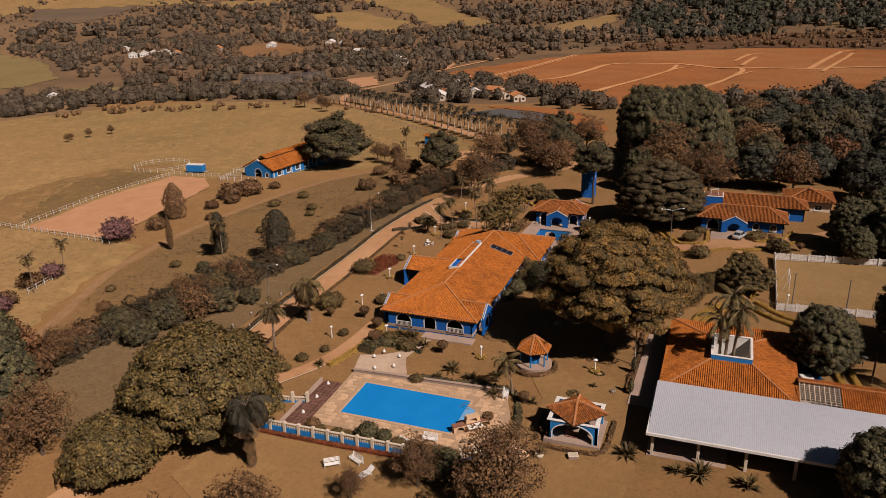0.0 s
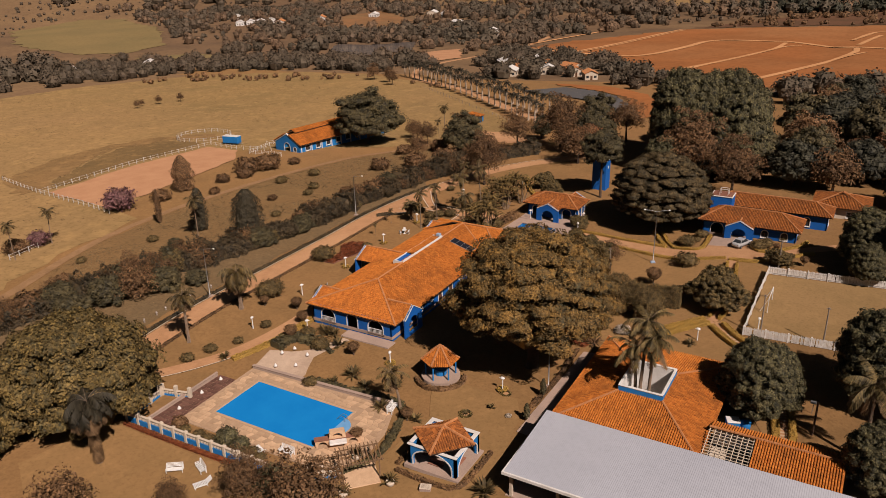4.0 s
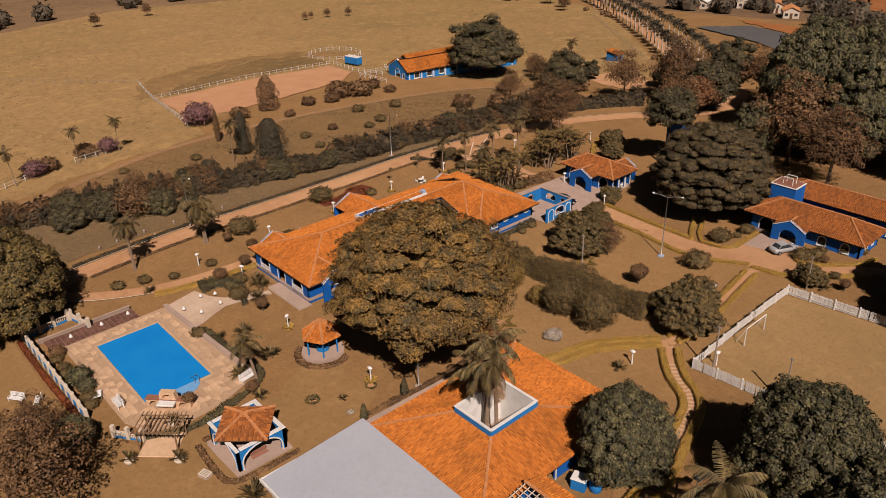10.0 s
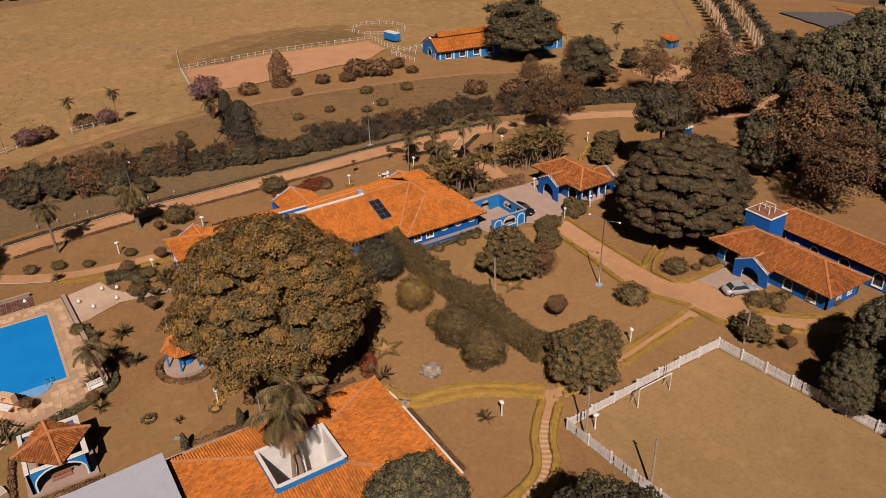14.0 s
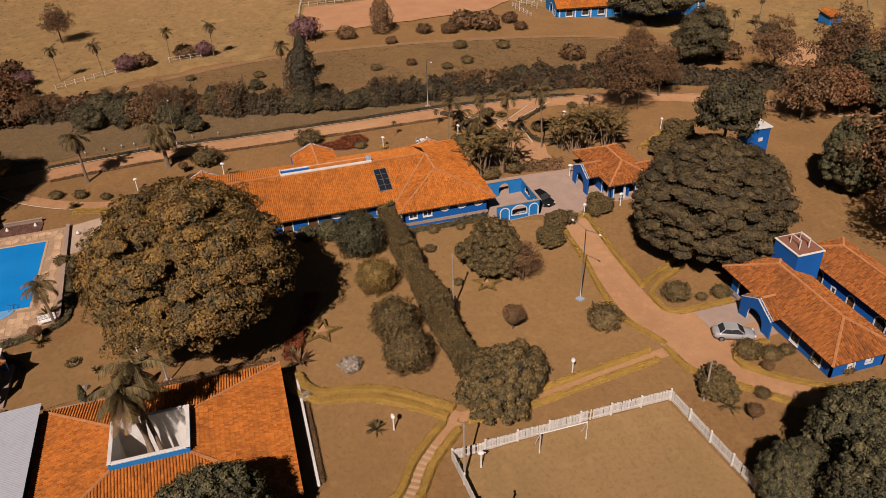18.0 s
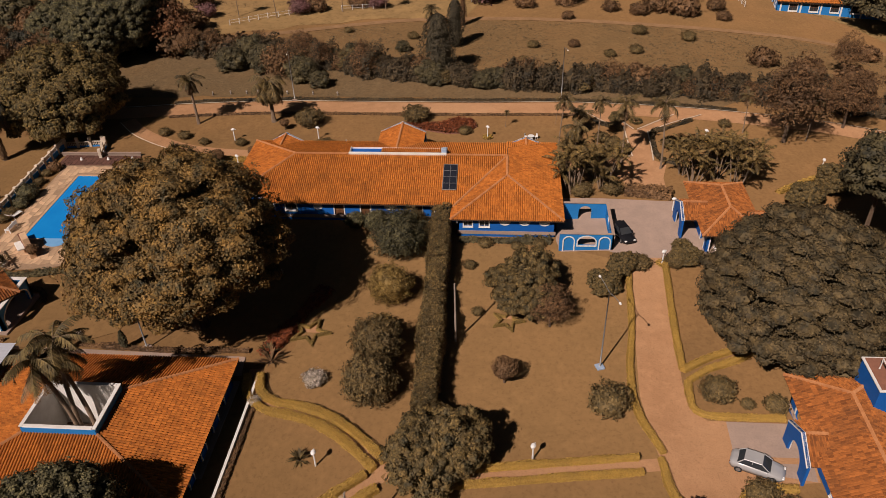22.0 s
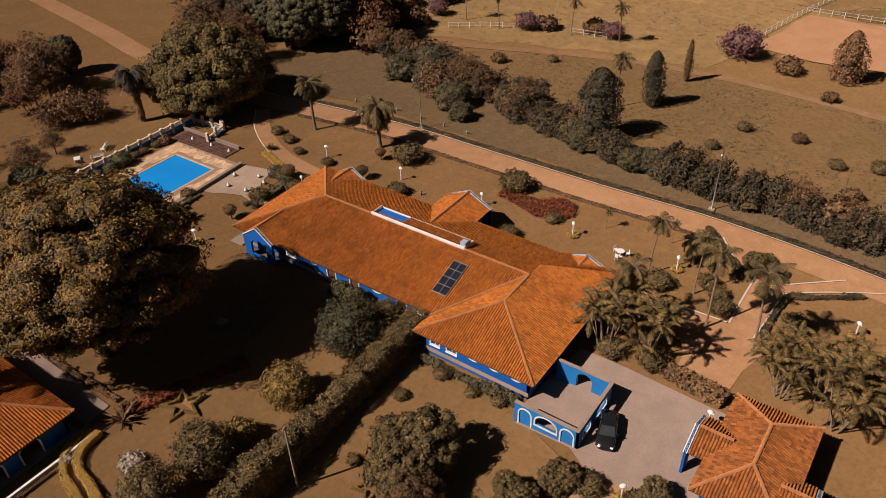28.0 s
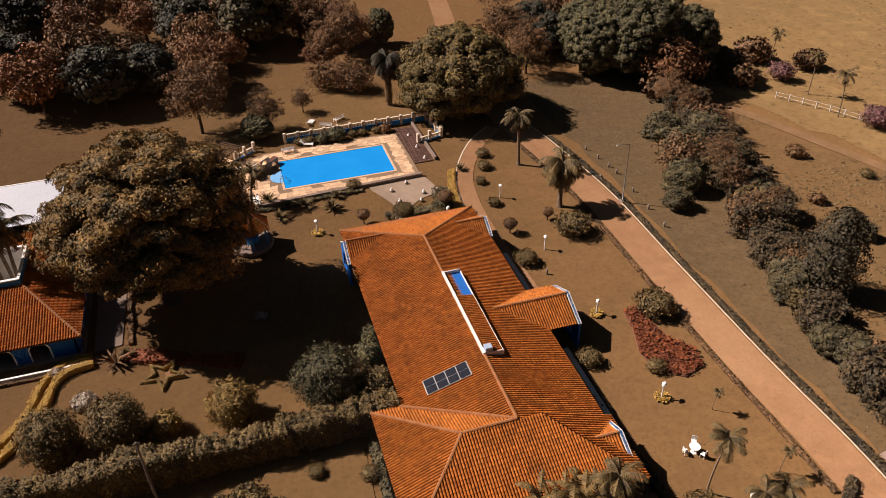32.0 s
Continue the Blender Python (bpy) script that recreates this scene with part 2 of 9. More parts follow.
M_GREYWOOD = material("weathered_wood", (0.30, 0.24, 0.19), (0.20, 0.155, 0.12), 2.0, 0.5, rough=0.9)
M_METALROOF = material("sheet_metal_roof", (0.52, 0.53, 0.57), (0.47, 0.48, 0.52), 0.12, 0.2, rough=0.55, metal=0.1, third=(0.43, 0.44, 0.48))
M_STEEL = material("grey_steel", (0.38, 0.37, 0.36), (0.30, 0.29, 0.28), 3.0, 0.2, rough=0.45, metal=0.6)
M_BARK = material("bark", (0.13, 0.085, 0.055), (0.085, 0.055, 0.035), 2.0, 0.6, bump=0.8, bump_scale=6, rough=0.95)
M_PALMBARK = material("palm_bark", (0.25, 0.175, 0.115), (0.16, 0.11, 0.072), 3.0, 0.5, bump=0.6, bump_scale=9, rough=0.95)
M_PALEBARK = material("pale_palm_trunk", (0.52, 0.42, 0.32), (0.40, 0.31, 0.23), 3.0, 0.4, rough=0.9)


# grit mottles leaves dark and pale, imitating shaded gaps and lit tips
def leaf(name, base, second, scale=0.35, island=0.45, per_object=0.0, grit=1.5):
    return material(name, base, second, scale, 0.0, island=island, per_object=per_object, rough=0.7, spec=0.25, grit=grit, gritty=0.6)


# Olive, dark, hedge, bush, garden-tree leaves: dark second tone stands for shaded gaps.
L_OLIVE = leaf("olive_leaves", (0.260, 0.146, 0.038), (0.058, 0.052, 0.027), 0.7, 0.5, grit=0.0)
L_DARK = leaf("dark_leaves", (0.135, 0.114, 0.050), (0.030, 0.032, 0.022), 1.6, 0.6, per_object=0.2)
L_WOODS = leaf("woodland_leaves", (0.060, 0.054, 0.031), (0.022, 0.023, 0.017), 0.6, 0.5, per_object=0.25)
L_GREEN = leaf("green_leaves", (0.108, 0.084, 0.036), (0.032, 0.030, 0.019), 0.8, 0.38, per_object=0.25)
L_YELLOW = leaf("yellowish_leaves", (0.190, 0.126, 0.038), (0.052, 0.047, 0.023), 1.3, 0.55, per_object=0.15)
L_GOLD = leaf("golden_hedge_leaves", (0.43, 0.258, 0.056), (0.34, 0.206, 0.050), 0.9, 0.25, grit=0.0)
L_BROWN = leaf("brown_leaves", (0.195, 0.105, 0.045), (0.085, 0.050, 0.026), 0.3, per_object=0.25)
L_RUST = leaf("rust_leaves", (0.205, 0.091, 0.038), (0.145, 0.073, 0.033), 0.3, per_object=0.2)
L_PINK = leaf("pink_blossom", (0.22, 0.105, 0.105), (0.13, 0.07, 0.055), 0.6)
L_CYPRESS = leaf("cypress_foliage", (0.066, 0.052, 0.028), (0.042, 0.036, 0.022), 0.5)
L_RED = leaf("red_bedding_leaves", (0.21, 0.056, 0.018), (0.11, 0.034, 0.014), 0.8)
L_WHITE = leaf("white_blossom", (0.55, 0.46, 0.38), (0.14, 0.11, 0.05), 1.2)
# Palm and areca fronds: bright and dark tones imitate lit tips, shaded gaps.
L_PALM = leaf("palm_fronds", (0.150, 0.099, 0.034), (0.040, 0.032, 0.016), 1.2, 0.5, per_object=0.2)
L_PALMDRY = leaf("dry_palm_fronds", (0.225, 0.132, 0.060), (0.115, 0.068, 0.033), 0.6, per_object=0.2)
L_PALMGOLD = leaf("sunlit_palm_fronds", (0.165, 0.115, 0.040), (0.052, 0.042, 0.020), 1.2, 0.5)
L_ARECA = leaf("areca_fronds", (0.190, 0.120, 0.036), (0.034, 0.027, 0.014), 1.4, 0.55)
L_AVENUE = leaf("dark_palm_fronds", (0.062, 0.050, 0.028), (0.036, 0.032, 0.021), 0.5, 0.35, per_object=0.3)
# Haze of the distance is put into these two colours by lightening them.
L_FARBROWN = leaf("hazy_far_dry_foliage", (0.165, 0.100, 0.056), (0.105, 0.074, 0.046), 0.012, island=0.4)
L_FAR = leaf("hazy_far_foliage", (0.082, 0.066, 0.043), (0.125, 0.084, 0.052), 0.012, island=0.4)
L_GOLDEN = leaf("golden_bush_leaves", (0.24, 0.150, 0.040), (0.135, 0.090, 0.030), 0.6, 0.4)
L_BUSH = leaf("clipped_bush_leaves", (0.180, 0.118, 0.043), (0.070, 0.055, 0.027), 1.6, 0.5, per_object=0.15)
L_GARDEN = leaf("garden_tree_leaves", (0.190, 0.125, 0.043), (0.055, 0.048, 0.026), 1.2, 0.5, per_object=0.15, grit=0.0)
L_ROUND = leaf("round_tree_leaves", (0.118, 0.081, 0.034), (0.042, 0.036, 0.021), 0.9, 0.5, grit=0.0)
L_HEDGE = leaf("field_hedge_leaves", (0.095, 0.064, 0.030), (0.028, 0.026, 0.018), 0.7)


def water_material():
    m = material("pool_water", (0.012, 0.255, 0.66), (0.009, 0.225, 0.62), 0.25, 0.0, rough=0.12, spec=0.4)
    return m


M_POOL = water_material()
# Muddy pond colour, raised to stand in for a bright sky's reflection.
M_POND = material("pond_water", (0.17, 0.155, 0.15), (0.21, 0.175, 0.15), 0.03, 0.0, rough=0.08, spec=0.5)
M_GLASS = material("window_glass", (0.03, 0.035, 0.04), (0.05, 0.05, 0.05), 0.5, 0.0, rough=0.08, spec=0.5)
M_PANEL = material("solar_panel", (0.016, 0.018, 0.026), (0.024, 0.026, 0.034), 1.0, 0.0, rough=0.15, spec=0.5)
M_CAR = material("silver_car_paint", (0.50, 0.49, 0.48), (0.46, 0.45, 0.44), 1.0, 0.0, rough=0.25, metal=0.25)
M_BLACKCAR = material("black_car_paint", (0.012, 0.012, 0.014), (0.016, 0.016, 0.018), 1.0, 0.0, rough=0.2, spec=0.6)
M_RUBBER = material("rubber", (0.02, 0.02, 0.02), (0.03, 0.03, 0.03), 4.0, 0.0, rough=0.8)
M_PLASTICWHITE = material("white_plastic", (0.80, 0.78, 0.74), (0.72, 0.70, 0.66), 2.0, 0.0, rough=0.4)


# ---------------------------------------------------------------- tools
def ramp(v, k=12.0):
    v = np.asarray(v, float)
    return np.where(v > -200, 0.5 * (v + np.sqrt(v * v + k * k)) - 0.18, 0.0)


def ease(v):
    v = np.clip(v, 0, 1)
    return v * v * (3 - 2 * v)


def land(x, y):
    """The height of the ground: level round the houses, falling to the valley in the west and north, hills behind."""
    x, y = np.asarray(x, float), np.asarray(y, float)
    z = -42 * (1 - np.exp(-(ramp(-68 - x) * 0.06 + ramp(y - 200) * 0.045) / 42))
    d = np.hypot(x, y - 100)
    s = np.clip((d - 820) / 1500, 0, 1)
    s = s * s * (3 - 2 * s)
    swell = np.sin(x * 0.0047 + 1.0) * np.cos(y * 0.0041 + 0.6) + 0.5 * np.sin(x * 0.011 - y * 0.008)
    u = np.clip((-6 - x) / 12, 0, 1)
    z = z - 0.5 * u * u * (3 - 2 * u) + 0.014 * np.clip(x + 6, 0, 40)
    z = z + 1.2 * ease((x + 8) / 12) * ease((y - 118) / 24) + 0.45 * ease((y - 140) / 10) * ease((x + 48) / 8) * (1 - ease((x + 18) / 12))
    z = z - 2.9 * np.exp(-((x + 122) ** 2 + (y - 228) ** 2) / 2888)
    return z + s * 130 + np.clip((d - 500) / 500, 0, 1) * 9 * swell


def gz(x, y):
    return float(land(x, y))


class Geo:
    """Vertices and faces gathered for one mesh."""

    def __init__(self):
        self.v, self.f, self.uv = [], [], []

    def add(self, verts, faces, uv=None):
        n = len(self.v)
        self.v.extend([tuple(p) for p in verts])
        for k in faces:
            self.f.append(tuple(i + n for i in k))
            if uv is not None:
                self.uv.append(uv)
        return self

    def box(self, x0, y0, z0, x1, y1, z1, bevel=0.0, m=None):
        b = min(bevel, (x1 - x0) / 3, (y1 - y0) / 3, (z1 - z0) / 3)
        if b <= 0:
            p = [(x, y, z) for z in (z0, z1) for y in (y0, y1) for x in (x0, x1)]
            f = [(0, 2, 3, 1), (4, 5, 7, 6), (0, 1, 5, 4), (2, 6, 7, 3), (0, 4, 6, 2), (1, 3, 7, 5)]
        else:
            p, f = [], []
            rings = [(z0, b), (z0 + b, 0), (z1 - b, 0), (z1, b)]
            for z, i in rings:
                p += [(x0 + i, y0 + b, z), (x0 + b, y0 + i, z), (x1 - b, y0 + i, z), (x1 - i, y0 + b, z),
                      (x1 - i, y1 - b, z), (x1 - b, y1 - i, z), (x0 + b, y1 - i, z), (x0 + i, y1 - b, z)]
            for r in range(3):
                for k in range(8):
                    f.append((r * 8 + k, r * 8 + (k + 1) % 8, r * 8 + 8 + (k + 1) % 8, r * 8 + 8 + k))
            f += [tuple(range(7, -1, -1)), tuple(range(24, 32))]
        if m is not None:
            p = [m @ Vector(q) for q in p]
        return self.add(p, f)

    def tube(self, path, radii, n=8, cap=True):
        path = [Vector(p) for p in path]
        if not hasattr(radii, "__len__"):
            radii = [radii] * len(path)
        ring, faces = [], []
        for i, p in enumerate(path):
            d = (path[min(i + 1, len(path) - 1)] - path[max(i - 1, 0)]).normalized()
            a = d.cross(Vector((0, 0, 1)) if abs(d.z) < 0.95 else Vector((1, 0, 0))).normalized()
            b = d.cross(a)
            ring += [p + (a * math.cos(2 * math.pi * k / n) + b * math.sin(2 * math.pi * k / n)) * radii[i] for k in range(n)]
        for i in range(len(path) - 1):
            for k in range(n):
                faces.append((i * n + k, i * n + (k + 1) % n, (i + 1) * n + (k + 1) % n, (i + 1) * n + k))
        if cap:
            faces += [tuple(range(n)), tuple(range(len(path) * n - 1, len(path) * n - n - 1, -1))]
        return self.add(ring, faces)

    def lathe(self, profile, n=16, at=(0, 0, 0), squash=1.0):
        p, f = [], []
        for r, z in profile:
            p += [(at[0] + r * math.cos(2 * math.pi * k / n), at[1] + squash * r * math.sin(2 * math.pi * k / n), at[2] + z) for k in range(n)]
        for i in range(len(profile) - 1):
            for k in range(n):
                f.append((i * n + k, i * n + (k + 1) % n, (i + 1) * n + (k + 1) % n, (i + 1) * n + k))
        f += [tuple(range(n - 1, -1, -1)), tuple(range((len(profile) - 1) * n, len(profile) * n))]
        return self.add(p, f)

    def plate(self, outer, holes, w0, w1, m):
        """A flat polygon with holes, given in the plane of m's x and y, from w0 to w1 along m's z."""
        loops = [outer] + list(holes)
        tri = geometry.tessellate_polygon([[Vector((a, b, 0)) for a, b in lp] for lp in loops])
        pts = [q for lp in loops for q in lp]
        n = len(pts)
        verts = [m @ Vector((a, b, w)) for w in (w0, w1) for a, b in pts]
        faces = [tuple(t) for t in tri] + [tuple(i + n for i in reversed(t)) for t in tri]
        s = 0
        for lp in loops:
            k = len(lp)
            faces += [(s + i, s + (i + 1) % k, n + s + (i + 1) % k, n + s + i) for i in range(k)]
            s += k
        return self.add(verts, faces)

    def mesh(self, name, mat, smooth=False):
        me = bpy.data.meshes.new(name)
        me.from_pydata(self.v, [], self.f)
        if self.uv:
            lay = me.uv_layers.new(name="tiles")
            data = np.repeat(np.array(self.uv, np.float32), [len(f) for f in self.f], axis=0)
            lay.data.foreach_set("uv", data.ravel())
        if mat:
            me.materials.append(mat)
        if smooth:
            me.polygons.foreach_set("use_smooth", [True] * len(me.polygons))
        me.update()
        return me


def quads(name, verts, mat):
    """A mesh of loose quads from an array of (n, 4, 3)."""
    me = bpy.data.meshes.new(name)
    n = len(verts)
    me.vertices.add(n * 4)
    me.vertices.foreach_set("co", np.ascontiguousarray(verts, np.float32).ravel())
    me.loops.add(n * 4)
    me.loops.foreach_set("vertex_index", np.arange(n * 4, dtype=np.int32))
    me.polygons.add(n)
    me.polygons.foreach_set("loop_start", np.arange(0, n * 4, 4, dtype=np.int32))
    me.materials.append(mat)
    me.update(calc_edges=True)
    return me


def thing(name, label, category, x=0.0, y=0.0, z=None, rz=0.0, group="", kind=""):
    ob = new(name)
    ob.empty_display_size = 0.5
    ob.matrix_basis = pose(x, y, gz(x, y) if z is None else z, 0, 0, rz)
    return tagged(ob, label, category, group, kind)


def part(name, geo, mat, parent, label="", smooth=False, absolute=False, at=None):
    """One mesh under a thing or a part. absolute: its numbers are the world's, under an unturned thing."""
    me = geo if isinstance(geo, bpy.types.Mesh) else geo.mesh(name, mat, smooth)
    ob = new(name, me)
    ob.parent = parent
    if absolute and parent.type == "EMPTY":
        ob.location = -parent.location
    if at is not None:
        ob.matrix_basis = at
    return tagged(ob, label)


def sheet(name, geo, mat, label, category, kind="structure", smooth=False):
    ob = new(name, geo if isinstance(geo, bpy.types.Mesh) else geo.mesh(name, mat, smooth))
    return tagged(ob, label, category, "", kind)


def smooth_line(pts, step=2.0):
    """A Catmull-Rom line through the points."""
    p = [np.array(q, float) for q in pts]
    p = [2 * p[0] - p[1]] + p + [2 * p[-1] - p[-2]]
    out = []
    for i in range(1, len(p) - 2):
        n = max(2, int(np.linalg.norm(p[i + 1] - p[i]) / step))
        for k in range(n):
            t = k / n
            out.append(0.5 * (2 * p[i] + (p[i + 1] - p[i - 1]) * t + (2 * p[i - 1] - 5 * p[i] + 4 * p[i + 1] - p[i + 2]) * t * t
                              + (3 * p[i] - p[i - 1] - 3 * p[i + 1] + p[i + 2]) * t ** 3))
    return np.array(out + [p[-2]])


def side_line(line, off):
    d = np.gradient(line, axis=0)
    d /= np.linalg.norm(d, axis=1)[:, None]
    return line + np.stack([-d[:, 1], d[:, 0]], 1) * off


def strip(line, width, lift=0.03, wobble=0.0, rng=None):
    """A ribbon that lies on the ground along a line."""
    g = Geo()
    rng = rng or np.random.default_rng(3)
    cols = 5
    rows_ = []
    jig = np.cumsum(rng.normal(0, 1, (len(line), 2)), axis=0)
    jig = (jig - np.linspace(jig[0], jig[-1], len(line)))
    jig = jig / (np.abs(jig).max() + 1e-6) * wobble
    for k in range(cols):
        o = (k / (cols - 1) - 0.5) * width
        l = side_line(line, o)
        if k in (0, cols - 1):
            l = side_line(l, 0) + jig[:, :1] * 0.7
        rows_.append(l)
    pts = [(x, y, gz(x, y) + lift) for l in rows_ for x, y in l]
    n = len(line)
    return g.add(pts, [(c * n + i, c * n + i + 1, (c + 1) * n + i + 1, (c + 1) * n + i) for c in range(cols - 1) for i in range(n - 1)])


def field(poly, lift=0.03, cell=6.0, wobble=0.0):
    """A polygon cut into cells and laid on the ground."""
    b = bmesh.new()
    if wobble:
        q = []
        for i, a in enumerate(poly):
            c = poly[(i + 1) % len(poly)]
            n = max(1, int(math.dist(a, c) / (cell * 0.6)))
            for k in range(n):
                x, y = a[0] + (c[0] - a[0]) * k / n, a[1] + (c[1] - a[1]) * k / n
                w = noise.noise_vector((x * 0.21, y * 0.21, 1.7)) * wobble
                q.append((x + w.x, y + w.y))
        poly = q
    b.faces.new([b.verts.new((x, y, 0)) for x, y in poly])
    xs, ys = [p[0] for p in poly], [p[1] for p in poly]
    for axis, lo, hi in ((0, min(xs), max(xs)), (1, min(ys), max(ys))):
        n = int((hi - lo) / cell)
        for k in range(1, n + 1):
            c = lo + k * cell
            bmesh.ops.bisect_plane(b, geom=b.verts[:] + b.edges[:] + b.faces[:], plane_co=(c, 0, 0) if axis == 0 else (0, c, 0), plane_no=(1, 0, 0) if axis == 0 else (0, 1, 0))
    for v in b.verts:
        v.co.z = gz(v.co.x, v.co.y) + lift
    bmesh.ops.triangulate(b, faces=[f for f in b.faces if len(f.verts) > 4])
    bmesh.ops.recalc_face_normals(b, faces=b.faces[:])
    if b.faces and sum(f.normal.z for f in b.faces) < 0:
        bmesh.ops.reverse_faces(b, faces=b.faces[:])
    me = bpy.data.meshes.new("field")
    b.to_mesh(me)
    b.free()
    return me


def laid(name, me, mat, label, category):
    me.name = name
    me.materials.append(mat)
    return sheet(name, me, mat, label, category)


# ---------------------------------------------------------------- plants
def leaf_quads(rng, c, nrm, size, slim=0.55, wob=0.36):
    """Leaf-shaped quads at points c, facing roughly along nrm."""
    n = len(c)
    nn = nrm / (np.linalg.norm(nrm, axis=1)[:, None] + 1e-9) + rng.normal(0, wob, (n, 3))
    nn /= np.linalg.norm(nn, axis=1)[:, None] + 1e-9
    t = np.cross(nn, rng.normal(0, 1, (n, 3)))
    t /= np.linalg.norm(t, axis=1)[:, None] + 1e-9
    b = np.cross(nn, t)
    s = (np.broadcast_to(size, (n,)) * rng.uniform(0.65, 1.25, n))[:, None]
    return np.stack([c - t * s, c - b * s * slim + nn * s * 0.15, c + t * s, c + b * s * slim + nn * s * 0.15], 1)


def shell(rng, n, low=-0.35):
    """Directions over a sphere, from low upward."""
    z = rng.uniform(low, 1, n)
    a = rng.uniform(0, 2 * math.pi, n)
    r = np.sqrt(1 - z * z)
    return np.stack([r * np.cos(a), r * np.sin(a), z], 1)


def dome(rng, n, radius, height, z0, low=-0.25, fill=0.3, jitter=0.12):
    """Centres of clumps over a dome."""
    k = np.arange(n)
    z = low + (1 - low) * ((k + 0.5) / n)
    a = k * 2.39996 + rng.uniform(0, 6)
    r = np.sqrt(np.clip(1 - z * z, 0, 1))
    d = np.stack([r * np.cos(a), r * np.sin(a), z], 1) * (1 + rng.normal(0, jitter, (n, 1)))
    d[rng.random(n) < fill] *= 0.6
    return d * np.array([radius, radius, height]) + np.array([0, 0, z0])


def scattered(rng, n, radius, height, z0, low, gap, uneven=0.0):
    """Centres of clumps over a dome, irregular, none nearer than the gap to another."""
    got = []
    a, b, c = rng.uniform(0, 6.28, 3)
    for d in shell(rng, 6000, low):
        bulge = 1 + uneven * (0.13 * math.sin(3.3 * d[0] + a) * math.cos(2.9 * d[1] + b) + 0.09 * math.sin(5.1 * d[1] + 3.7 * d[2] + c))
        q = d * np.array([radius, radius, height]) * rng.uniform(0.80, 1.05) * bulge + np.array([0, 0, z0])
        if all((q[0] - p[0]) ** 2 + (q[1] - p[1]) ** 2 + (q[2] - p[2]) ** 2 > gap * gap for p in got):
            got.append(q)
            if len(got) >= n:
                break
    return np.array(got)


def lump_shape(d, ph):
    """How far a clump's surface bulges in the direction d."""
    x, y, z = d[:, 0], d[:, 1], d[:, 2]
    return (1 + 0.18 * np.sin(3.1 * x + ph[:, 0]) * np.cos(3.7 * y + ph[:, 1]) + 0.17 * np.sin(5.9 * y + 2.7 * z + ph[:, 2]) * np.cos(5.3 * x - ph[:, 0])
            + 0.10 * np.sin(11.3 * x + ph[:, 1]) * np.cos(10.1 * y + ph[:, 2]))


def clumps(rng, centres, radii, per, size, flat=0.7, low=-0.3, wob=0.32, out=0.6):
    """Leaves over the upper part of each clump, which bulges unevenly, and the bulges for its core."""
    n = len(centres)
    d = shell(rng, n * per, low)
    ph = rng.uniform(0, 6.283, (n, 3))
    r = np.repeat(np.broadcast_to(radii, (n,)), per)[:, None]
    k = lump_shape(d, np.repeat(ph, per, axis=0))[:, None]
    c = np.repeat(centres, per, axis=0) + d * r * np.array([1, 1, flat]) * k * (1.06 - rng.exponential(0.07, (n * per, 1)))
    o = centres - centres.mean(0)
    o = o / (np.linalg.norm(o, axis=1).max() + 1e-6)
    return leaf_quads(rng, c, d + np.array([0, 0, 0.15]) + out * np.repeat(o, per, axis=0), size, 0.6, wob), ph


def clump_cores(centres, radii, flat, ph, mat, share=0.8):
    """A dense lumpy body inside each clump, which stops the light."""
    n = len(centres)
    el = np.linspace(-0.5 * math.pi, 0.5 * math.pi, 6)
    az = np.arange(9) * 2 * math.pi / 9
    d = np.stack([np.outer(np.cos(el), np.cos(az)), np.outer(np.cos(el), np.sin(az)), np.outer(np.sin(el), np.ones(9))], -1).reshape(-1, 3)
    q = []
    for i in range(5):
        for j in range(9):
            q.append((i * 9 + j, i * 9 + (j + 1) % 9, (i + 1) * 9 + (j + 1) % 9, (i + 1) * 9 + j))
    q = np.array(q)
    out = []
    for c, r, p in zip(centres, np.broadcast_to(radii, (n,)), ph):
        k = lump_shape(d, np.repeat(p[None], len(d), axis=0))[:, None]
        v = c + d * r * np.array([1, 1, flat]) * k * share
        out.append(v[q])
    return quads("inner_foliage", np.concatenate(out), mat)


def blob(g, c, rx, rz, n=10, seed=0):
    """A lumpy closed core that stops light inside a crown."""
    prof = [(max(0.02, math.sin(math.pi * i / 7)) * rx, -math.cos(math.pi * i / 7) * rz) for i in range(8)]
    k0 = len(g.v)
    g.lathe(prof, n, c)
    for i in range(k0, len(g.v)):
        v = Vector(g.v[i])
        w = noise.noise(v * 0.45 + Vector((seed, 0, 0))) * 0.35
        o = v - Vector(c)
        g.v[i] = tuple(Vector(c) + o * (1 + w))


def limbs(rng, centres, trunk_h, r0, count=7, lean=0.0):
    """Trunk and main limbs, tapered, reaching towards some of the clumps."""
    t, l = Geo(), []
    top = Vector((lean, lean * 0.5, trunk_h))
    t.tube([(0, 0, -0.3), (0.06, 0, 0.15), (lean * 0.4, lean * 0.2, trunk_h * 0.5), top], [r0 * 1.7, r0 * 1.15, r0 * 0.92, r0 * 0.72], 10)
    pick = rng.permutation(len(centres))[:count]
    for i in pick:
        e = Vector(centres[i])
        mid = top.lerp(e, 0.5) + Vector((rng.normal(0, 0.3), rng.normal(0, 0.3), rng.normal(0.3, 0.2)))
        g = Geo()
        g.tube([top - Vector((0, 0, 0.25)), mid, e], [r0 * 0.55, r0 * 0.34, r0 * 0.1], 6)
        l.append(g)
    return t, l


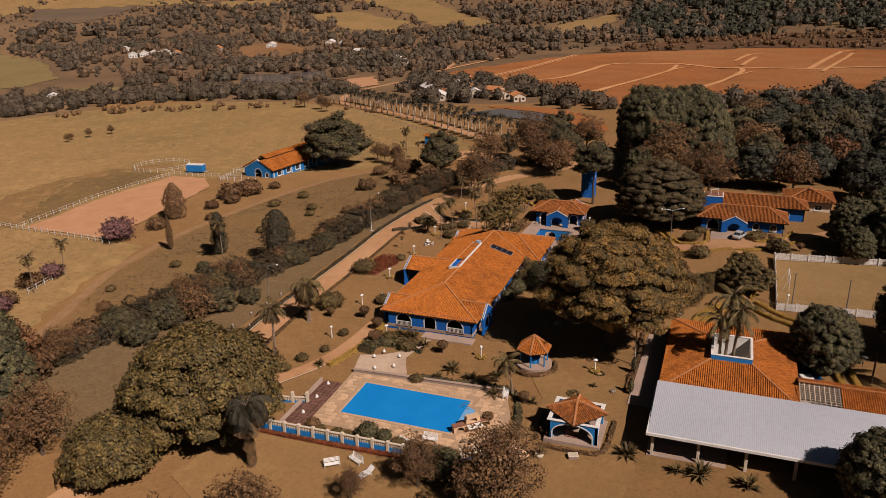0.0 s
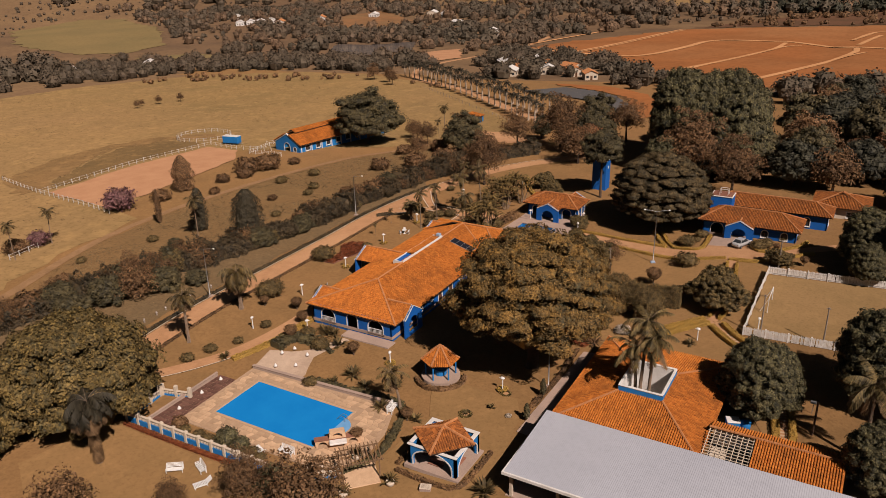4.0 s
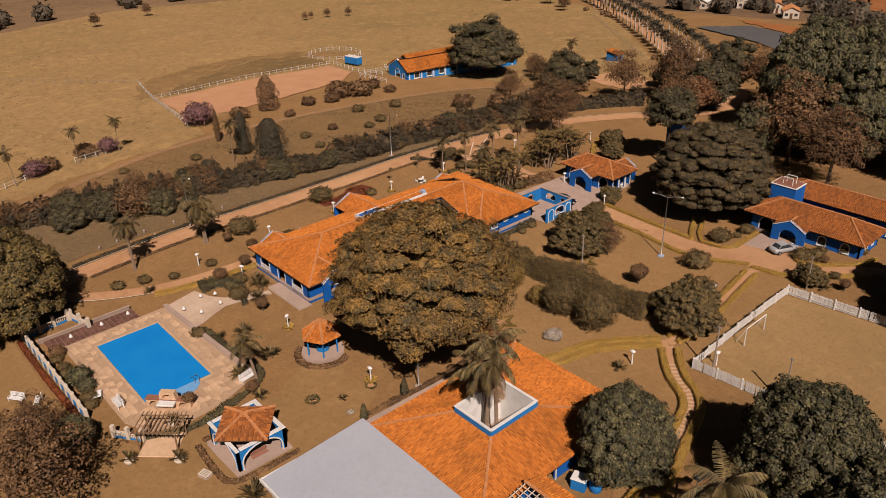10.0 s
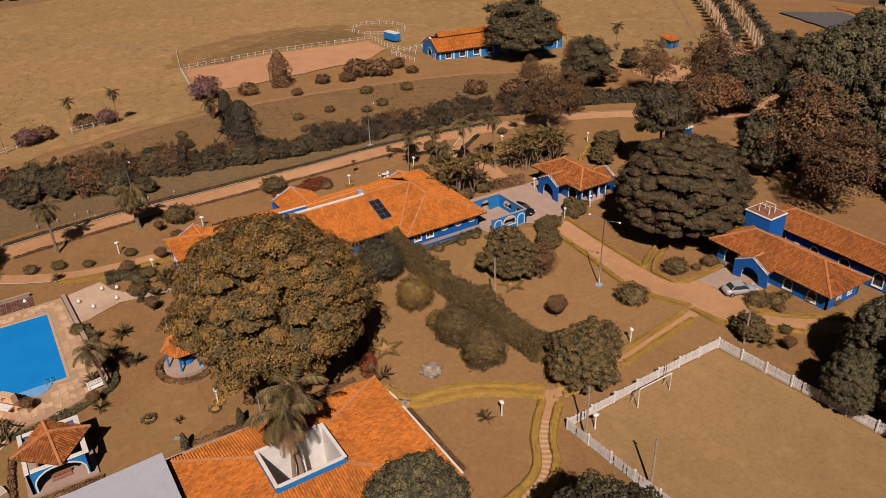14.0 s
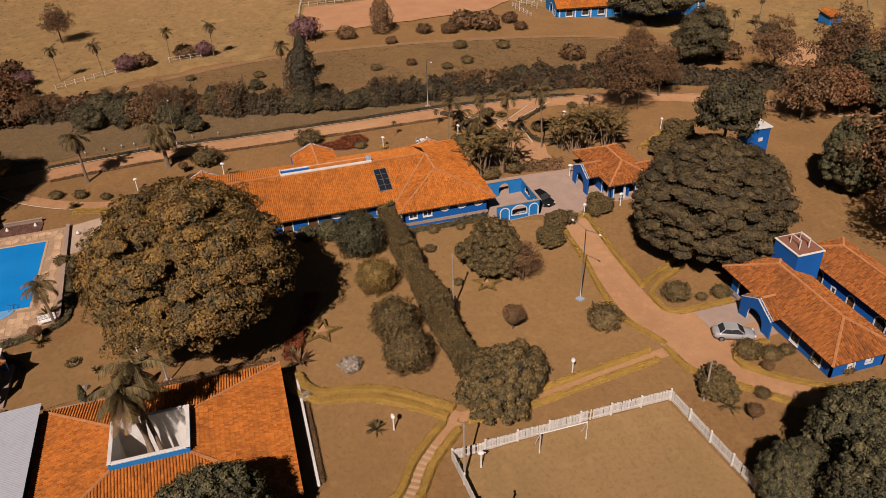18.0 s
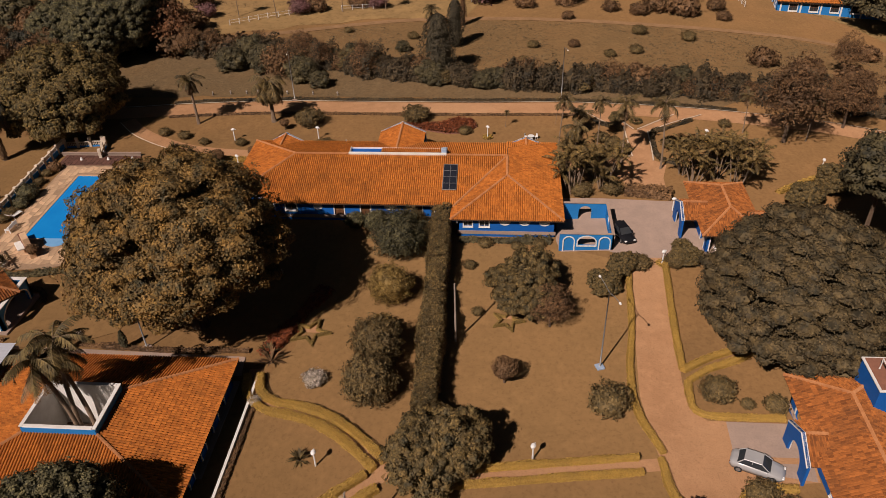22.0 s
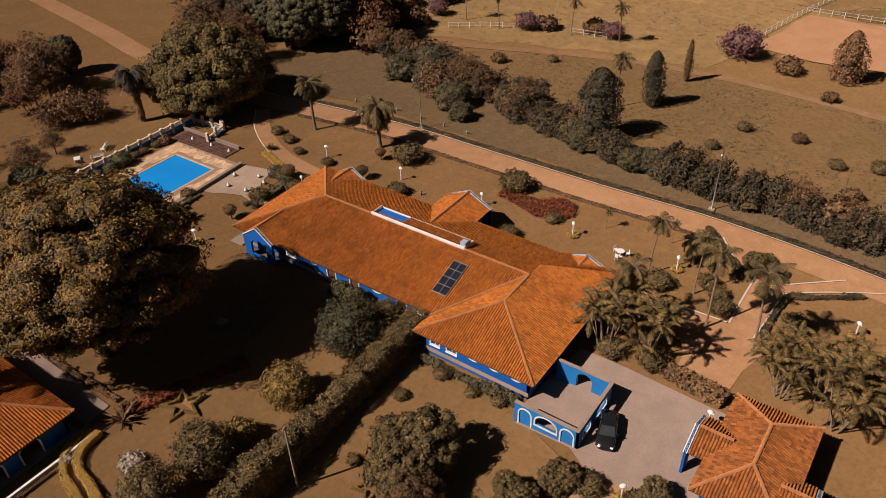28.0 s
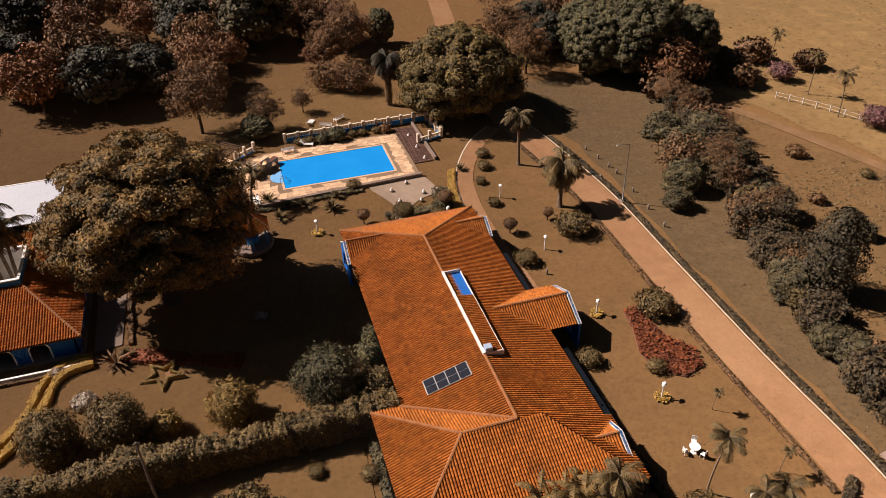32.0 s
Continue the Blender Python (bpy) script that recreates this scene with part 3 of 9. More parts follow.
def tree(name, label, x, y, radius, height, base, mat, seed, n=40, per=60, size=0.3, clump=None, flat=0.7, fill=0.3, low=-0.2, trunk=0.3, solid=0.7,
         count=7, category="tree", group="", bark=None, spaced=0.0, wob=0.32, under=-0.3, heart=0.0, uneven=0.0):
    """A broad-leaved tree: trunk, limbs, crown of clumps. base: where the crown begins; spaced: clumps set apart, in clump radii; solid: how full a clump is inside; heart: how far out the dense middle of the crown reaches; uneven: how far its outline strays from a dome."""
    rng = np.random.default_rng(seed)
    ob = thing(name, label, category, x, y, group=group)
    z0 = base + (height - base) * 0.35
    if spaced:
        cs = scattered(rng, n, radius * 0.88, (height - z0) * 0.92, z0, low, clump * spaced, uneven)
        n = len(cs)
    else:
        cs = dome(rng, n, radius * 0.84, (height - z0) * 0.86, z0, low, fill, 0.12)
    cr = (clump or radius * 0.33) * np.clip(rng.lognormal(0, 0.24, n), 0.6, 1.5)
    qs, ph = clumps(rng, cs, cr, per, size, flat, under, wob)
    k = n * per // 6
    ins = shell(rng, k, -0.6) * np.array([radius, radius, height - z0]) * rng.uniform(0.4, 0.72, (k, 1)) + np.array([0, 0, z0])
    qs = np.concatenate([qs, leaf_quads(rng, ins, ins - np.array([0, 0, z0]), size * 1.8)])
    t, ls = limbs(rng, cs, base + (z0 - base) * 0.4, trunk, count)
    part("trunk", t, bark or M_BARK, ob, smooth=True)
    for g in ls:
        part("limb", g, bark or M_BARK, ob, smooth=True)
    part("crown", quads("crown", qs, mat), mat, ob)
    if solid:
        part("inner_foliage", clump_cores(cs, cr, flat, ph, mat, solid), mat, ob)
    if heart:
        part("inner_foliage", clump_cores(np.array([[0, 0, z0]]), radius * heart, (height - z0) / radius, np.zeros((1, 3)), mat, 1.0), mat, ob)
    return ob


def ball_bush(name, label, x, y, radius, height, mat, seed, n=900, size=0.13, group="", lumpy=0.1, category="bush", stem=0.0, taper=0.0):
    """A clipped round bush with a dense core."""
    rng = np.random.default_rng(seed)
    ob = thing(name, label, category, x, y, group=group)
    d = shell(rng, n, -0.8)
    lump = np.array([noise.noise(Vector(q) * 2.2 + Vector((seed, 0, 0))) + 1.3 * noise.noise(Vector(q) * 3.2 * max(1.0, radius) ** 0.6 + Vector((0, seed, 0))) for q in d])[:, None]
    rz = (height - stem) / 2
    c = d * np.array([radius, radius, rz]) * (rng.uniform(0.82, 1.08, (n, 1)) + 1.15 * lumpy * lump) + np.array([0, 0, stem + rz])
    c[:, :2] *= np.clip(1 - taper * (stem + 1.3 * rz - c[:, 2:]) / (1.3 * rz), 0.3, 1.1)
    g = Geo()
    blob(g, (0, 0, stem + rz * (1 + taper * 0.4)), radius * (0.78 - taper * 0.3), rz * (0.8 - taper * 0.4), 12, seed)
    part("stem", Geo().tube([(0, 0, -0.1), (0.02, 0, stem + rz * 0.6)], [radius * 0.12, radius * 0.07], 7), M_BARK, ob)
    part("inner_foliage", g, mat, ob)
    part("foliage", quads("foliage", leaf_quads(rng, c, d, size * 1.3, 0.55, 0.45), mat), mat, ob)
    return ob


def hedge(name, label, pts, width, height, mat, seed, density=28, size=0.14, category="hedge", rough=0.08, group="", close=False, step=1.0):
    """A clipped hedge along a line, leafy on its top and sides, over a dense core."""
    rng = np.random.default_rng(seed)
    line = smooth_line(pts, step) if len(pts) > 2 else np.linspace(pts[0], pts[1], max(3, int(math.dist(pts[0], pts[1]) / step)))
    ob = thing(name, label, category, float(line[0][0]), float(line[0][1]), 0.0, group=group)
    d = np.gradient(line, axis=0)
    d /= np.linalg.norm(d, axis=1)[:, None]
    nr = np.stack([-d[:, 1], d[:, 0]], 1)
    z = land(line[:, 0], line[:, 1])
    wob = np.array([noise.noise((p[0] * 0.35, p[1] * 0.35, seed * 1.3)) for p in line])
    wid, hei = width * (1 + wob * rough * 3), height * (1 + wob * rough * 3)
    length = float(np.sum(np.linalg.norm(np.diff(line, axis=0), axis=1)))
    g = Geo()
    prof = [(-0.4, -0.05), (-0.4, 0.66), (-0.28, 0.84), (0.28, 0.84), (0.4, 0.66), (0.4, -0.05)]
    k = len(prof)
    vs = [(line[i][0] + nr[i][0] * a * wid[i], line[i][1] + nr[i][1] * a * wid[i], z[i] + b * hei[i]) for i in range(len(line)) for a, b in prof]
    fs = [(i * k + j, i * k + j + 1, (i + 1) * k + j + 1, (i + 1) * k + j) for i in range(len(line) - 1) for j in range(k - 1)]
    fs += [tuple(range(k - 1, -1, -1)), tuple(range((len(line) - 1) * k, len(line) * k))]
    g.add(vs, fs)
    part("inner_foliage", g, mat, ob, absolute=True)
    n = int(length * (width + 2 * height) * density)
    i = rng.uniform(0, len(line) - 1.001, n)
    i0, f = i.astype(int), (i % 1)[:, None]
    per = rng.uniform(-1, 1, n) * (width / 2 + height)
    side = np.abs(per) > width / 2
    across = np.where(side, np.sign(per) * 0.5, per / width)
    up = np.where(side, 1 - (np.abs(per) - width / 2) / height, 1.0)
    p = line[i0] * (1 - f) + line[i0 + 1] * f
    nn = nr[i0]
    w, h = wid[i0], hei[i0]
    bump_ = np.array([noise.noise((a[0] * 1.1, a[1] * 1.1, u * 1.7 * height + seed)) + 0.7 * noise.noise((a[0] * 2.9, a[1] * 2.9, u * 4 * height)) for a, u in zip(p + nn * across[:, None], up)])
    k_ = 1 + (rough + 0.06) * bump_
    w, h = w * k_, h * k_
    corner = np.where(up > 0.85, 0.92, 1.0)
    q = p + nn * (across * w * corner + rng.normal(0, 0.04, n) * width)[:, None]
    zz = land(q[:, 0], q[:, 1]) + up * h * np.where(np.abs(across) > 0.42, 0.95, 1.0) + rng.normal(0, 0.04, n) * height
    nv = np.concatenate([nn * np.where(side, np.sign(per), 0)[:, None], np.where(side, 0.35, 1.0)[:, None]], 1)
    me = quads("foliage", leaf_quads(rng, np.column_stack([q, zz]), nv, size * 1.25, 0.55, 0.36), mat)
    part("foliage", me, mat, ob, absolute=True)
    return ob


def frond(rng, length, droop, lift, az, leaflets=44, width=0.55, slim=0.023, hang=0.35):
    """One feathered palm leaf: leaflet quads along a bent rib, and the rib's points."""
    s = np.linspace(0, 1, leaflets + 2)[1:]
    ang = lift - droop * s ** 1.3
    dr, dz = np.cos(ang), np.sin(ang)
    ds = length / len(s)
    r, z = np.cumsum(dr) * ds, np.cumsum(dz) * ds
    ca, sa = math.cos(az), math.sin(az)
    rib = np.stack([r * ca, r * sa, z], 1)
    side = np.array([-sa, ca, 0])
    fwd = np.stack([dr * ca, dr * sa, dz], 1)
    out = []
    w = width * np.sin(np.pi * np.clip(s * 0.86 + 0.12, 0, 1)) ** 0.7
    for sg in (-1, 1):
        tip = rib + side * sg * (w * 0.85)[:, None] + fwd * (w * 0.55)[:, None] - np.array([0, 0, 1]) * (w * hang * rng.uniform(0.6, 1.5, len(s)))[:, None]
        e = fwd * slim * length * 0.55
        out.append(np.stack([rib - e, tip - e * 0.4, tip + e * 0.4, rib + e], 1))
    return np.concatenate(out), rib


def palm(name, label, x, y, height, seed, fronds=18, length=2.6, dry=0, trunk=0.17, lean=0.3, group="", mat=None, category="palm tree", hang=0.4, droop=1.9, width=0.55, bark=None):
    rng = np.random.default_rng(seed)
    ob = thing(name, label, category, x, y, group=group)
    a0 = rng.uniform(0, 6.28)
    bend = [(math.cos(a0) * lean * (k / 5) ** 2, math.sin(a0) * lean * (k / 5) ** 2, height * k / 5 - (0.2 if k == 0 else 0)) for k in range(6)]
    part("trunk", Geo().tube(bend, [trunk * 1.5, trunk * 1.05, trunk, trunk * 0.95, trunk * 0.85, trunk * 0.7], 9), bark or M_PALMBARK, ob, smooth=True)
    top = np.array(bend[-1])
    part("crownshaft", Geo().tube([bend[-1], tuple(top + [0, 0, 0.5]), tuple(top + [0, 0, 0.9])], [trunk * 0.95, trunk * 0.8, trunk * 0.3], 8), M_PALMBARK, ob, smooth=True)
    live, dead = [], []
    ribs = Geo()
    for k in range(dry * 2 if dry > 20 else 0):
        q, _ = frond(rng, length * rng.uniform(0.45, 0.75), 0.25, rng.uniform(-1.5, -1.15), k * 2.39996, width=width * 0.7, hang=hang)
        dead.append(q + np.array(bend[2]) + (top - np.array(bend[2])) * rng.uniform(0, 1))
    for k in range(fronds + dry):
        old = k >= fronds
        lift = rng.uniform(-1.2, -0.5) if old else 1.25 - 1.7 * (k / fronds) + rng.normal(0, 0.1)
        dr = rng.uniform(0.3, 0.8) if old else droop * rng.uniform(0.75, 1.15)
        q, rib = frond(rng, length * rng.uniform(0.8, 1.1) * (0.8 if old else 1), dr, lift, k * 2.39996 + rng.normal(0, 0.15), width=width, hang=hang)
        (dead if old else live).append(q + top + np.array([0, 0, 0.7 if not old else 0.3]))
        if not old:
            ribs.tube([tuple(p + top + np.array([0, 0, 0.7])) for p in rib[::4]], [0.03 - 0.0035 * i for i in range(len(rib[::4]))], 3, cap=False)
    part("frond_ribs", ribs, M_PALMBARK, ob)
    part("fronds", quads("fronds", np.concatenate(live), mat or L_PALM), mat or L_PALM, ob)
    if dead:
        part("dry_fronds", quads("dry_fronds", np.concatenate(dead), L_PALMDRY), L_PALMDRY, ob, "dry brown hanging fronds")
    return ob


def palm_clump(name, label, x, y, height, seed, stems=8, group="", mat=None, length=2.4):
    """Many-stemmed feather palms in one tuft."""
    rng = np.random.default_rng(seed)
    ob = thing(name, label, "palm clump", x, y, group=group)
    qs = []
    for k in range(stems):
        a, r = k * 2.4, rng.uniform(0.2, 0.8)
        h = height * rng.uniform(0.5, 1.1)
        out = rng.uniform(0.3, 1.9)
        b, t = Vector((math.cos(a) * r, math.sin(a) * r, -0.1)), Vector((math.cos(a) * (r + out), math.sin(a) * (r + out), h))
        part("stem", Geo().tube([b, b.lerp(t, 0.5) + Vector((0, 0, h * 0.08)), t], [0.09, 0.07, 0.05], 6), M_PALMBARK, ob, smooth=True)
        for j in range(7):
            q, _ = frond(rng, length * rng.uniform(0.75, 1.1), 1.8 * rng.uniform(0.8, 1.2), 1.5 - 1.1 * j / 7, j * 2.4 + a, leaflets=24, width=0.42, slim=0.036, hang=0.45)
            qs.append(q + np.array(t))
    part("fronds", quads("fronds", np.concatenate(qs), mat or L_PALM), mat or L_PALM, ob)
    return ob


def spiky(name, label, x, y, radius, seed, mat, blades=40, group="", category="plant", lift=1.2, z=None):
    """A rosette of stiff pointed blades."""
    rng = np.random.default_rng(seed)
    ob = thing(name, label, category, x, y, z, group=group)
    g = Geo()
    for k in range(blades):
        a, e = k * 2.4, rng.uniform(0.15, lift)
        d = Vector((math.cos(a) * math.cos(e), math.sin(a) * math.cos(e), math.sin(e)))
        s = Vector((-math.sin(a), math.cos(a), 0)) * radius * 0.06
        tip = d * radius * rng.uniform(0.8, 1.1)
        mid = tip * 0.5 + Vector((0, 0, radius * 0.08))
        g.add([-s * 0.5, s * 0.5, mid + s, tip - Vector((0, 0, radius * 0.1)), mid - s], [(0, 1, 2, 4), (4, 2, 3)])
    part("root_crown", Geo().lathe([(radius * 0.14, -0.05), (radius * 0.16, 0.08), (radius * 0.05, 0.2)], 8), M_BARK, ob)
    part("rosette", g, mat, ob)
    return ob


def cypress(name, label, x, y, radius, height, seed, mat, group="", n=2600, size=0.22, pointed=1.0):
    """A dense conical conifer."""
    rng = np.random.default_rng(seed)
    ob = thing(name, label, "conifer", x, y, group=group)
    t = rng.random(n) ** 0.8
    a = rng.uniform(0, 6.283, n)
    prof = np.minimum(1, np.sin(np.pi * np.clip(t * 0.86 + 0.14, 0, 1)) ** 0.5 * (1 - 0.4 * t * pointed))
    lump = np.array([noise.noise((math.cos(q) * 1.6, math.sin(q) * 1.6, w * height * 0.5 + seed)) + 0.8 * noise.noise((math.cos(q) * 4, math.sin(q) * 4, w * height * 1.3)) for q, w in zip(a, t)])
    r = radius * prof * (rng.uniform(0.85, 1.04, n) + 0.34 * lump)
    c = np.stack([r * np.cos(a), r * np.sin(a), 0.4 + t * (height - 0.4)], 1)
    nr = np.stack([np.cos(a), np.sin(a), np.full(n, 0.5)], 1)
    part("trunk", Geo().tube([(0, 0, -0.2), (0, 0, height * 0.8)], [radius * 0.16, 0.03], 7), M_BARK, ob)
    core = Geo().lathe([(0.05, 0.45)] + [(radius * 0.7 * min(1, math.sin(math.pi * min(1, k / 9 * 0.86 + 0.14)) ** 0.5 * (1 - 0.4 * k / 9 * pointed)), 0.4 + k / 9 * (height - 0.6)) for k in range(10)], 10)
    part("inner_foliage", core, mat, ob)
    part("foliage", quads("foliage", leaf_quads(rng, c, nr, size), mat), mat, ob)
    return ob
# ---------------------------------------------------------------- building tools
def outline(kind, u, w, z0, z1, grow=0.0, n=14):
    """The edge of an opening in a wall's plane."""
    h = w / 2 + grow
    if kind == "rect":
        b = z0 - (grow if z0 > 0.05 else 0)
        return [(u - h, b), (u + h, b), (u + h, z1 + grow), (u - h, z1 + grow)]
    if kind == "oval":
        c, rv = (z0 + z1) / 2, (z1 - z0) / 2 + grow
        return [(u + h * math.cos(2 * math.pi * k / 24), c + rv * math.sin(2 * math.pi * k / 24)) for k in range(24)]
    b = z0 - (grow if z0 > 0.05 else 0)
    rise = min(w / 2, (z1 - z0) * 0.6)
    s = z1 - rise
    top = [(u + h * math.cos(math.pi * k / n), s + (rise + grow) * math.sin(math.pi * k / n)) for k in range(n + 1)]
    return [(u - h, b), (u + h, b)] + top


def wall_frame(p0, p1, z=0.0):
    """x along the wall, y up, z outward, which is to the right on the way from p0 to p1."""
    d = Vector((p1[0] - p0[0], p1[1] - p0[1], 0)).normalized()
    m = Matrix((d, Vector((0, 0, 1)), d.cross(Vector((0, 0, 1))))).transposed().to_4x4()
    m.translation = (p0[0], p0[1], z)
    return m


def wall(parent, p0, p1, height, openings=(), mat=None, thick=0.22, name="wall", top=None, trim=M_WHITE, base=None, z=0.0, trim_w=0.13):
    """A wall with its openings cut through, their white surrounds and what fills them. top: its upper edge, where that isn't level."""
    length = math.dist(p0, p1)
    m = wall_frame(p0, p1, z)
    outer = [(0, -0.7), (length, -0.7)] + (top or [(length, height), (0, height)])
    low = [(o[0], o[1], o[2], max(o[3], 0.02), o[4]) for o in openings]
    holes = [outline(*o) for o in low]
    w = part(name, Geo().plate(outer, holes, -thick, 0, m), mat or M_BLUE, parent, absolute=True)
    if base:
        part("plinth", Geo().box(0, -0.2, 0.003, length, 0.28, 0.05, m=m), base, w, absolute=True)
    for o, full in zip(low, openings):
        fill = full[5] if len(full) > 5 else "open"
        kind = "door" if fill == "door" else "window" if fill in ("glass", "oval", "grid") else "arch"
        tr = part(kind, Geo().plate(outline(*o, grow=trim_w), [outline(*o, grow=-0.01)], -0.04, 0.05, m), trim, parent, "white surround", absolute=True)
        a, b, z0, z1 = o[1] - o[2] / 2, o[1] + o[2] / 2, o[3], o[4]
        if fill in ("glass", "grid"):
            part("pane", Geo().plate(outline(*o, grow=0.02), [], -0.14, -0.11, m), M_GLASS, tr, "dark window glass")
            g = Geo()
            g.box(o[1] - 0.03, z0, -0.11, o[1] + 0.03, z1, -0.06, m=m)
            g.box(a, z0 + (z1 - z0) * 0.5, -0.11, b, z0 + (z1 - z0) * 0.5 + 0.05, -0.06, m=m)
            part("frame", g, M_WOOD if fill == "glass" else M_WHITE, tr)
            part("sill", Geo().box(a - 0.15, z0 - 0.2, 0.0, b + 0.15, z0 - 0.12, 0.14, 0.02, m=m), M_WHITE, tr)
        elif fill == "oval":
            part("pane", Geo().plate(outline(*o, grow=0.02), [], -0.14, -0.11, m), M_WHITE, tr)
        elif fill == "door":
            g = Geo()
            g.plate(outline(*o, grow=0.02), [], -0.16, -0.10, m)
            for k in (0.27, 0.73):
                g.box(a + (b - a) * (k - 0.17), z0 + 0.2, -0.10, a + (b - a) * (k + 0.17), z0 + (z1 - z0) * 0.45, -0.075, 0.02, m=m)
                g.box(a + (b - a) * (k - 0.17), z0 + (z1 - z0) * 0.53, -0.10, a + (b - a) * (k + 0.17), z0 + (z1 - z0) * 0.86, -0.075, 0.02, m=m)
            part("leaf", g, M_WOOD, tr, "brown panelled door")
            part("handle", Geo().box(b - 0.16, z0 + 0.95, -0.075, b - 0.1, z0 + 1.1, -0.03, 0.01, m=m), M_STEEL, tr)
        elif fill == "blind":
            part("panel", Geo().plate(outline(*o, grow=0.02), [], -0.16, -0.05, m), mat or M_BLUE, tr, "blue walled-up arch")
        elif fill == "rail":
            g = Geo()
            g.box(a, z0 + 0.75, -0.12, b, z0 + 0.83, -0.04, 0.01, m=m)
            part("handrail", g, M_WHITE, tr, "white painted handrail")
            k = a + 0.12
            while k < b:
                part("baluster", Geo().box(k - 0.03, z0, -0.10, k + 0.03, z0 + 0.75, -0.05, m=m), M_WHITE, tr)
                k += 0.22
    return w


def tiled(g, poly, pitch=0.26, course=0.42, amp=0.125):
    """Rows of rounded clay tiles over a convex roof slope; its first two points are the eave."""
    p = [Vector(q) for q in poly]
    ux = (p[1] - p[0]).normalized()
    nz = ux.cross(p[2] - p[0]).normalized()
    if nz.z < 0:
        nz = -nz
    vy = nz.cross(ux)
    if (p[2] - p[0]).dot(vy) < 0:
        vy = -vy
    q = [((a - p[0]).dot(ux), (a - p[0]).dot(vy)) for a in p]
    u0, u1 = min(a[0] for a in q), max(a[0] for a in q)
    # each column: a round cover tile, then the narrow channel beside it
    prof = ((0.0, 0.0), (0.02, 0.5), (0.16, 0.88), (0.34, 1.0), (0.52, 0.88), (0.66, 0.5), (0.68, 0.0))
    cols = max(1, int(round((u1 - u0) / pitch)))
    us = [u0 + (u1 - u0) * (c + f) / cols for c in range(cols) for f, _ in prof] + [u1]
    wav = [amp * h for c in range(cols) for _, h in prof] + [0.0]
    cnt = len(us) - 1

    def span(u):
        u = min(max(u, u0 + 1e-4), u1 - 1e-4)
        hit = []
        for i in range(len(q)):
            a, b = q[i], q[(i + 1) % len(q)]
            if (a[0] - u) * (b[0] - u) <= 0 and abs(a[0] - b[0]) > 1e-9:
                hit.append(a[1] + (b[1] - a[1]) * (u - a[0]) / (b[0] - a[0]))
        return (min(hit), max(hit)) if hit else (0, 0)

    sp = [span(u) for u in us]
    for i in range(cnt):
        (l0, h0), (l1, h1) = sp[i], sp[i + 1]
        k0, k1 = int(min(l0, l1) // course), int(max(h0, h1) // course) + 1
        col = i // len(prof) + (0.3 if i % len(prof) == len(prof) - 1 else 0.0)
        for k in range(k0, k1):
            a0, b0 = max(k * course - 0.02, l0), min((k + 1) * course, h0)
            a1, b1 = max(k * course - 0.02, l1), min((k + 1) * course, h1)
            if b0 <= a0 and b1 <= a1:
                continue
            b0, b1 = max(a0, b0), max(a1, b1)
            vs = []
            for u, v, w in ((us[i], a0, wav[i]), (us[i + 1], a1, wav[i + 1]), (us[i + 1], b1, wav[i + 1]), (us[i], b0, wav[i])):
                vs.append(p[0] + ux * u + vy * v + nz * (w + 0.04 * (1 - (v - k * course) / course) + 0.02))
            g.add(vs, [(0, 1, 2, 3)], (col + 0.5, k + 0.5))
    return g


def slope(parent, poly, soffit=M_DECKWOOD):
    tm = M_TILE2 if parent.name.split(".")[0] in ("garage_house", "side_house", "back_house", "store_house", "garden_pavilion") else M_TILE
    r = tagged(part("roof_slope", tiled(Geo(), poly), tm, parent, absolute=True), kind="stuff")
    p = [Vector(a) for a in poly]
    n = (p[1] - p[0]).cross(p[2] - p[0]).normalized()
    n = n if n.z > 0 else -n
    k = len(p)
    g = Geo()
    g.add([a - n * 0.03 for a in p] + [a - n * 0.14 for a in p], [tuple(range(k)), tuple(range(2 * k - 1, k - 1, -1))] + [(i, (i + 1) % k, k + (i + 1) % k, k + i) for i in range(k)])
    part("roof_deck", g, soffit, r)
    return r


def ridge(parent, a, b, name="ridge", r=0.145):
    a, b = Vector(a), Vector(b)
    n = max(2, int((b - a).length / 0.42))
    pts, rad = [], []
    for k in range(n):
        pts += [a.lerp(b, k / n), a.lerp(b, (k + 0.97) / n)]
        rad += [r * 1.12, r * 0.9]
    g = Geo().tube([q + Vector((0, 0, 0.12)) for q in pts], rad, 7)
    return part(name, g, M_RIDGE, parent, "pale mortared ridge tiles", absolute=True)


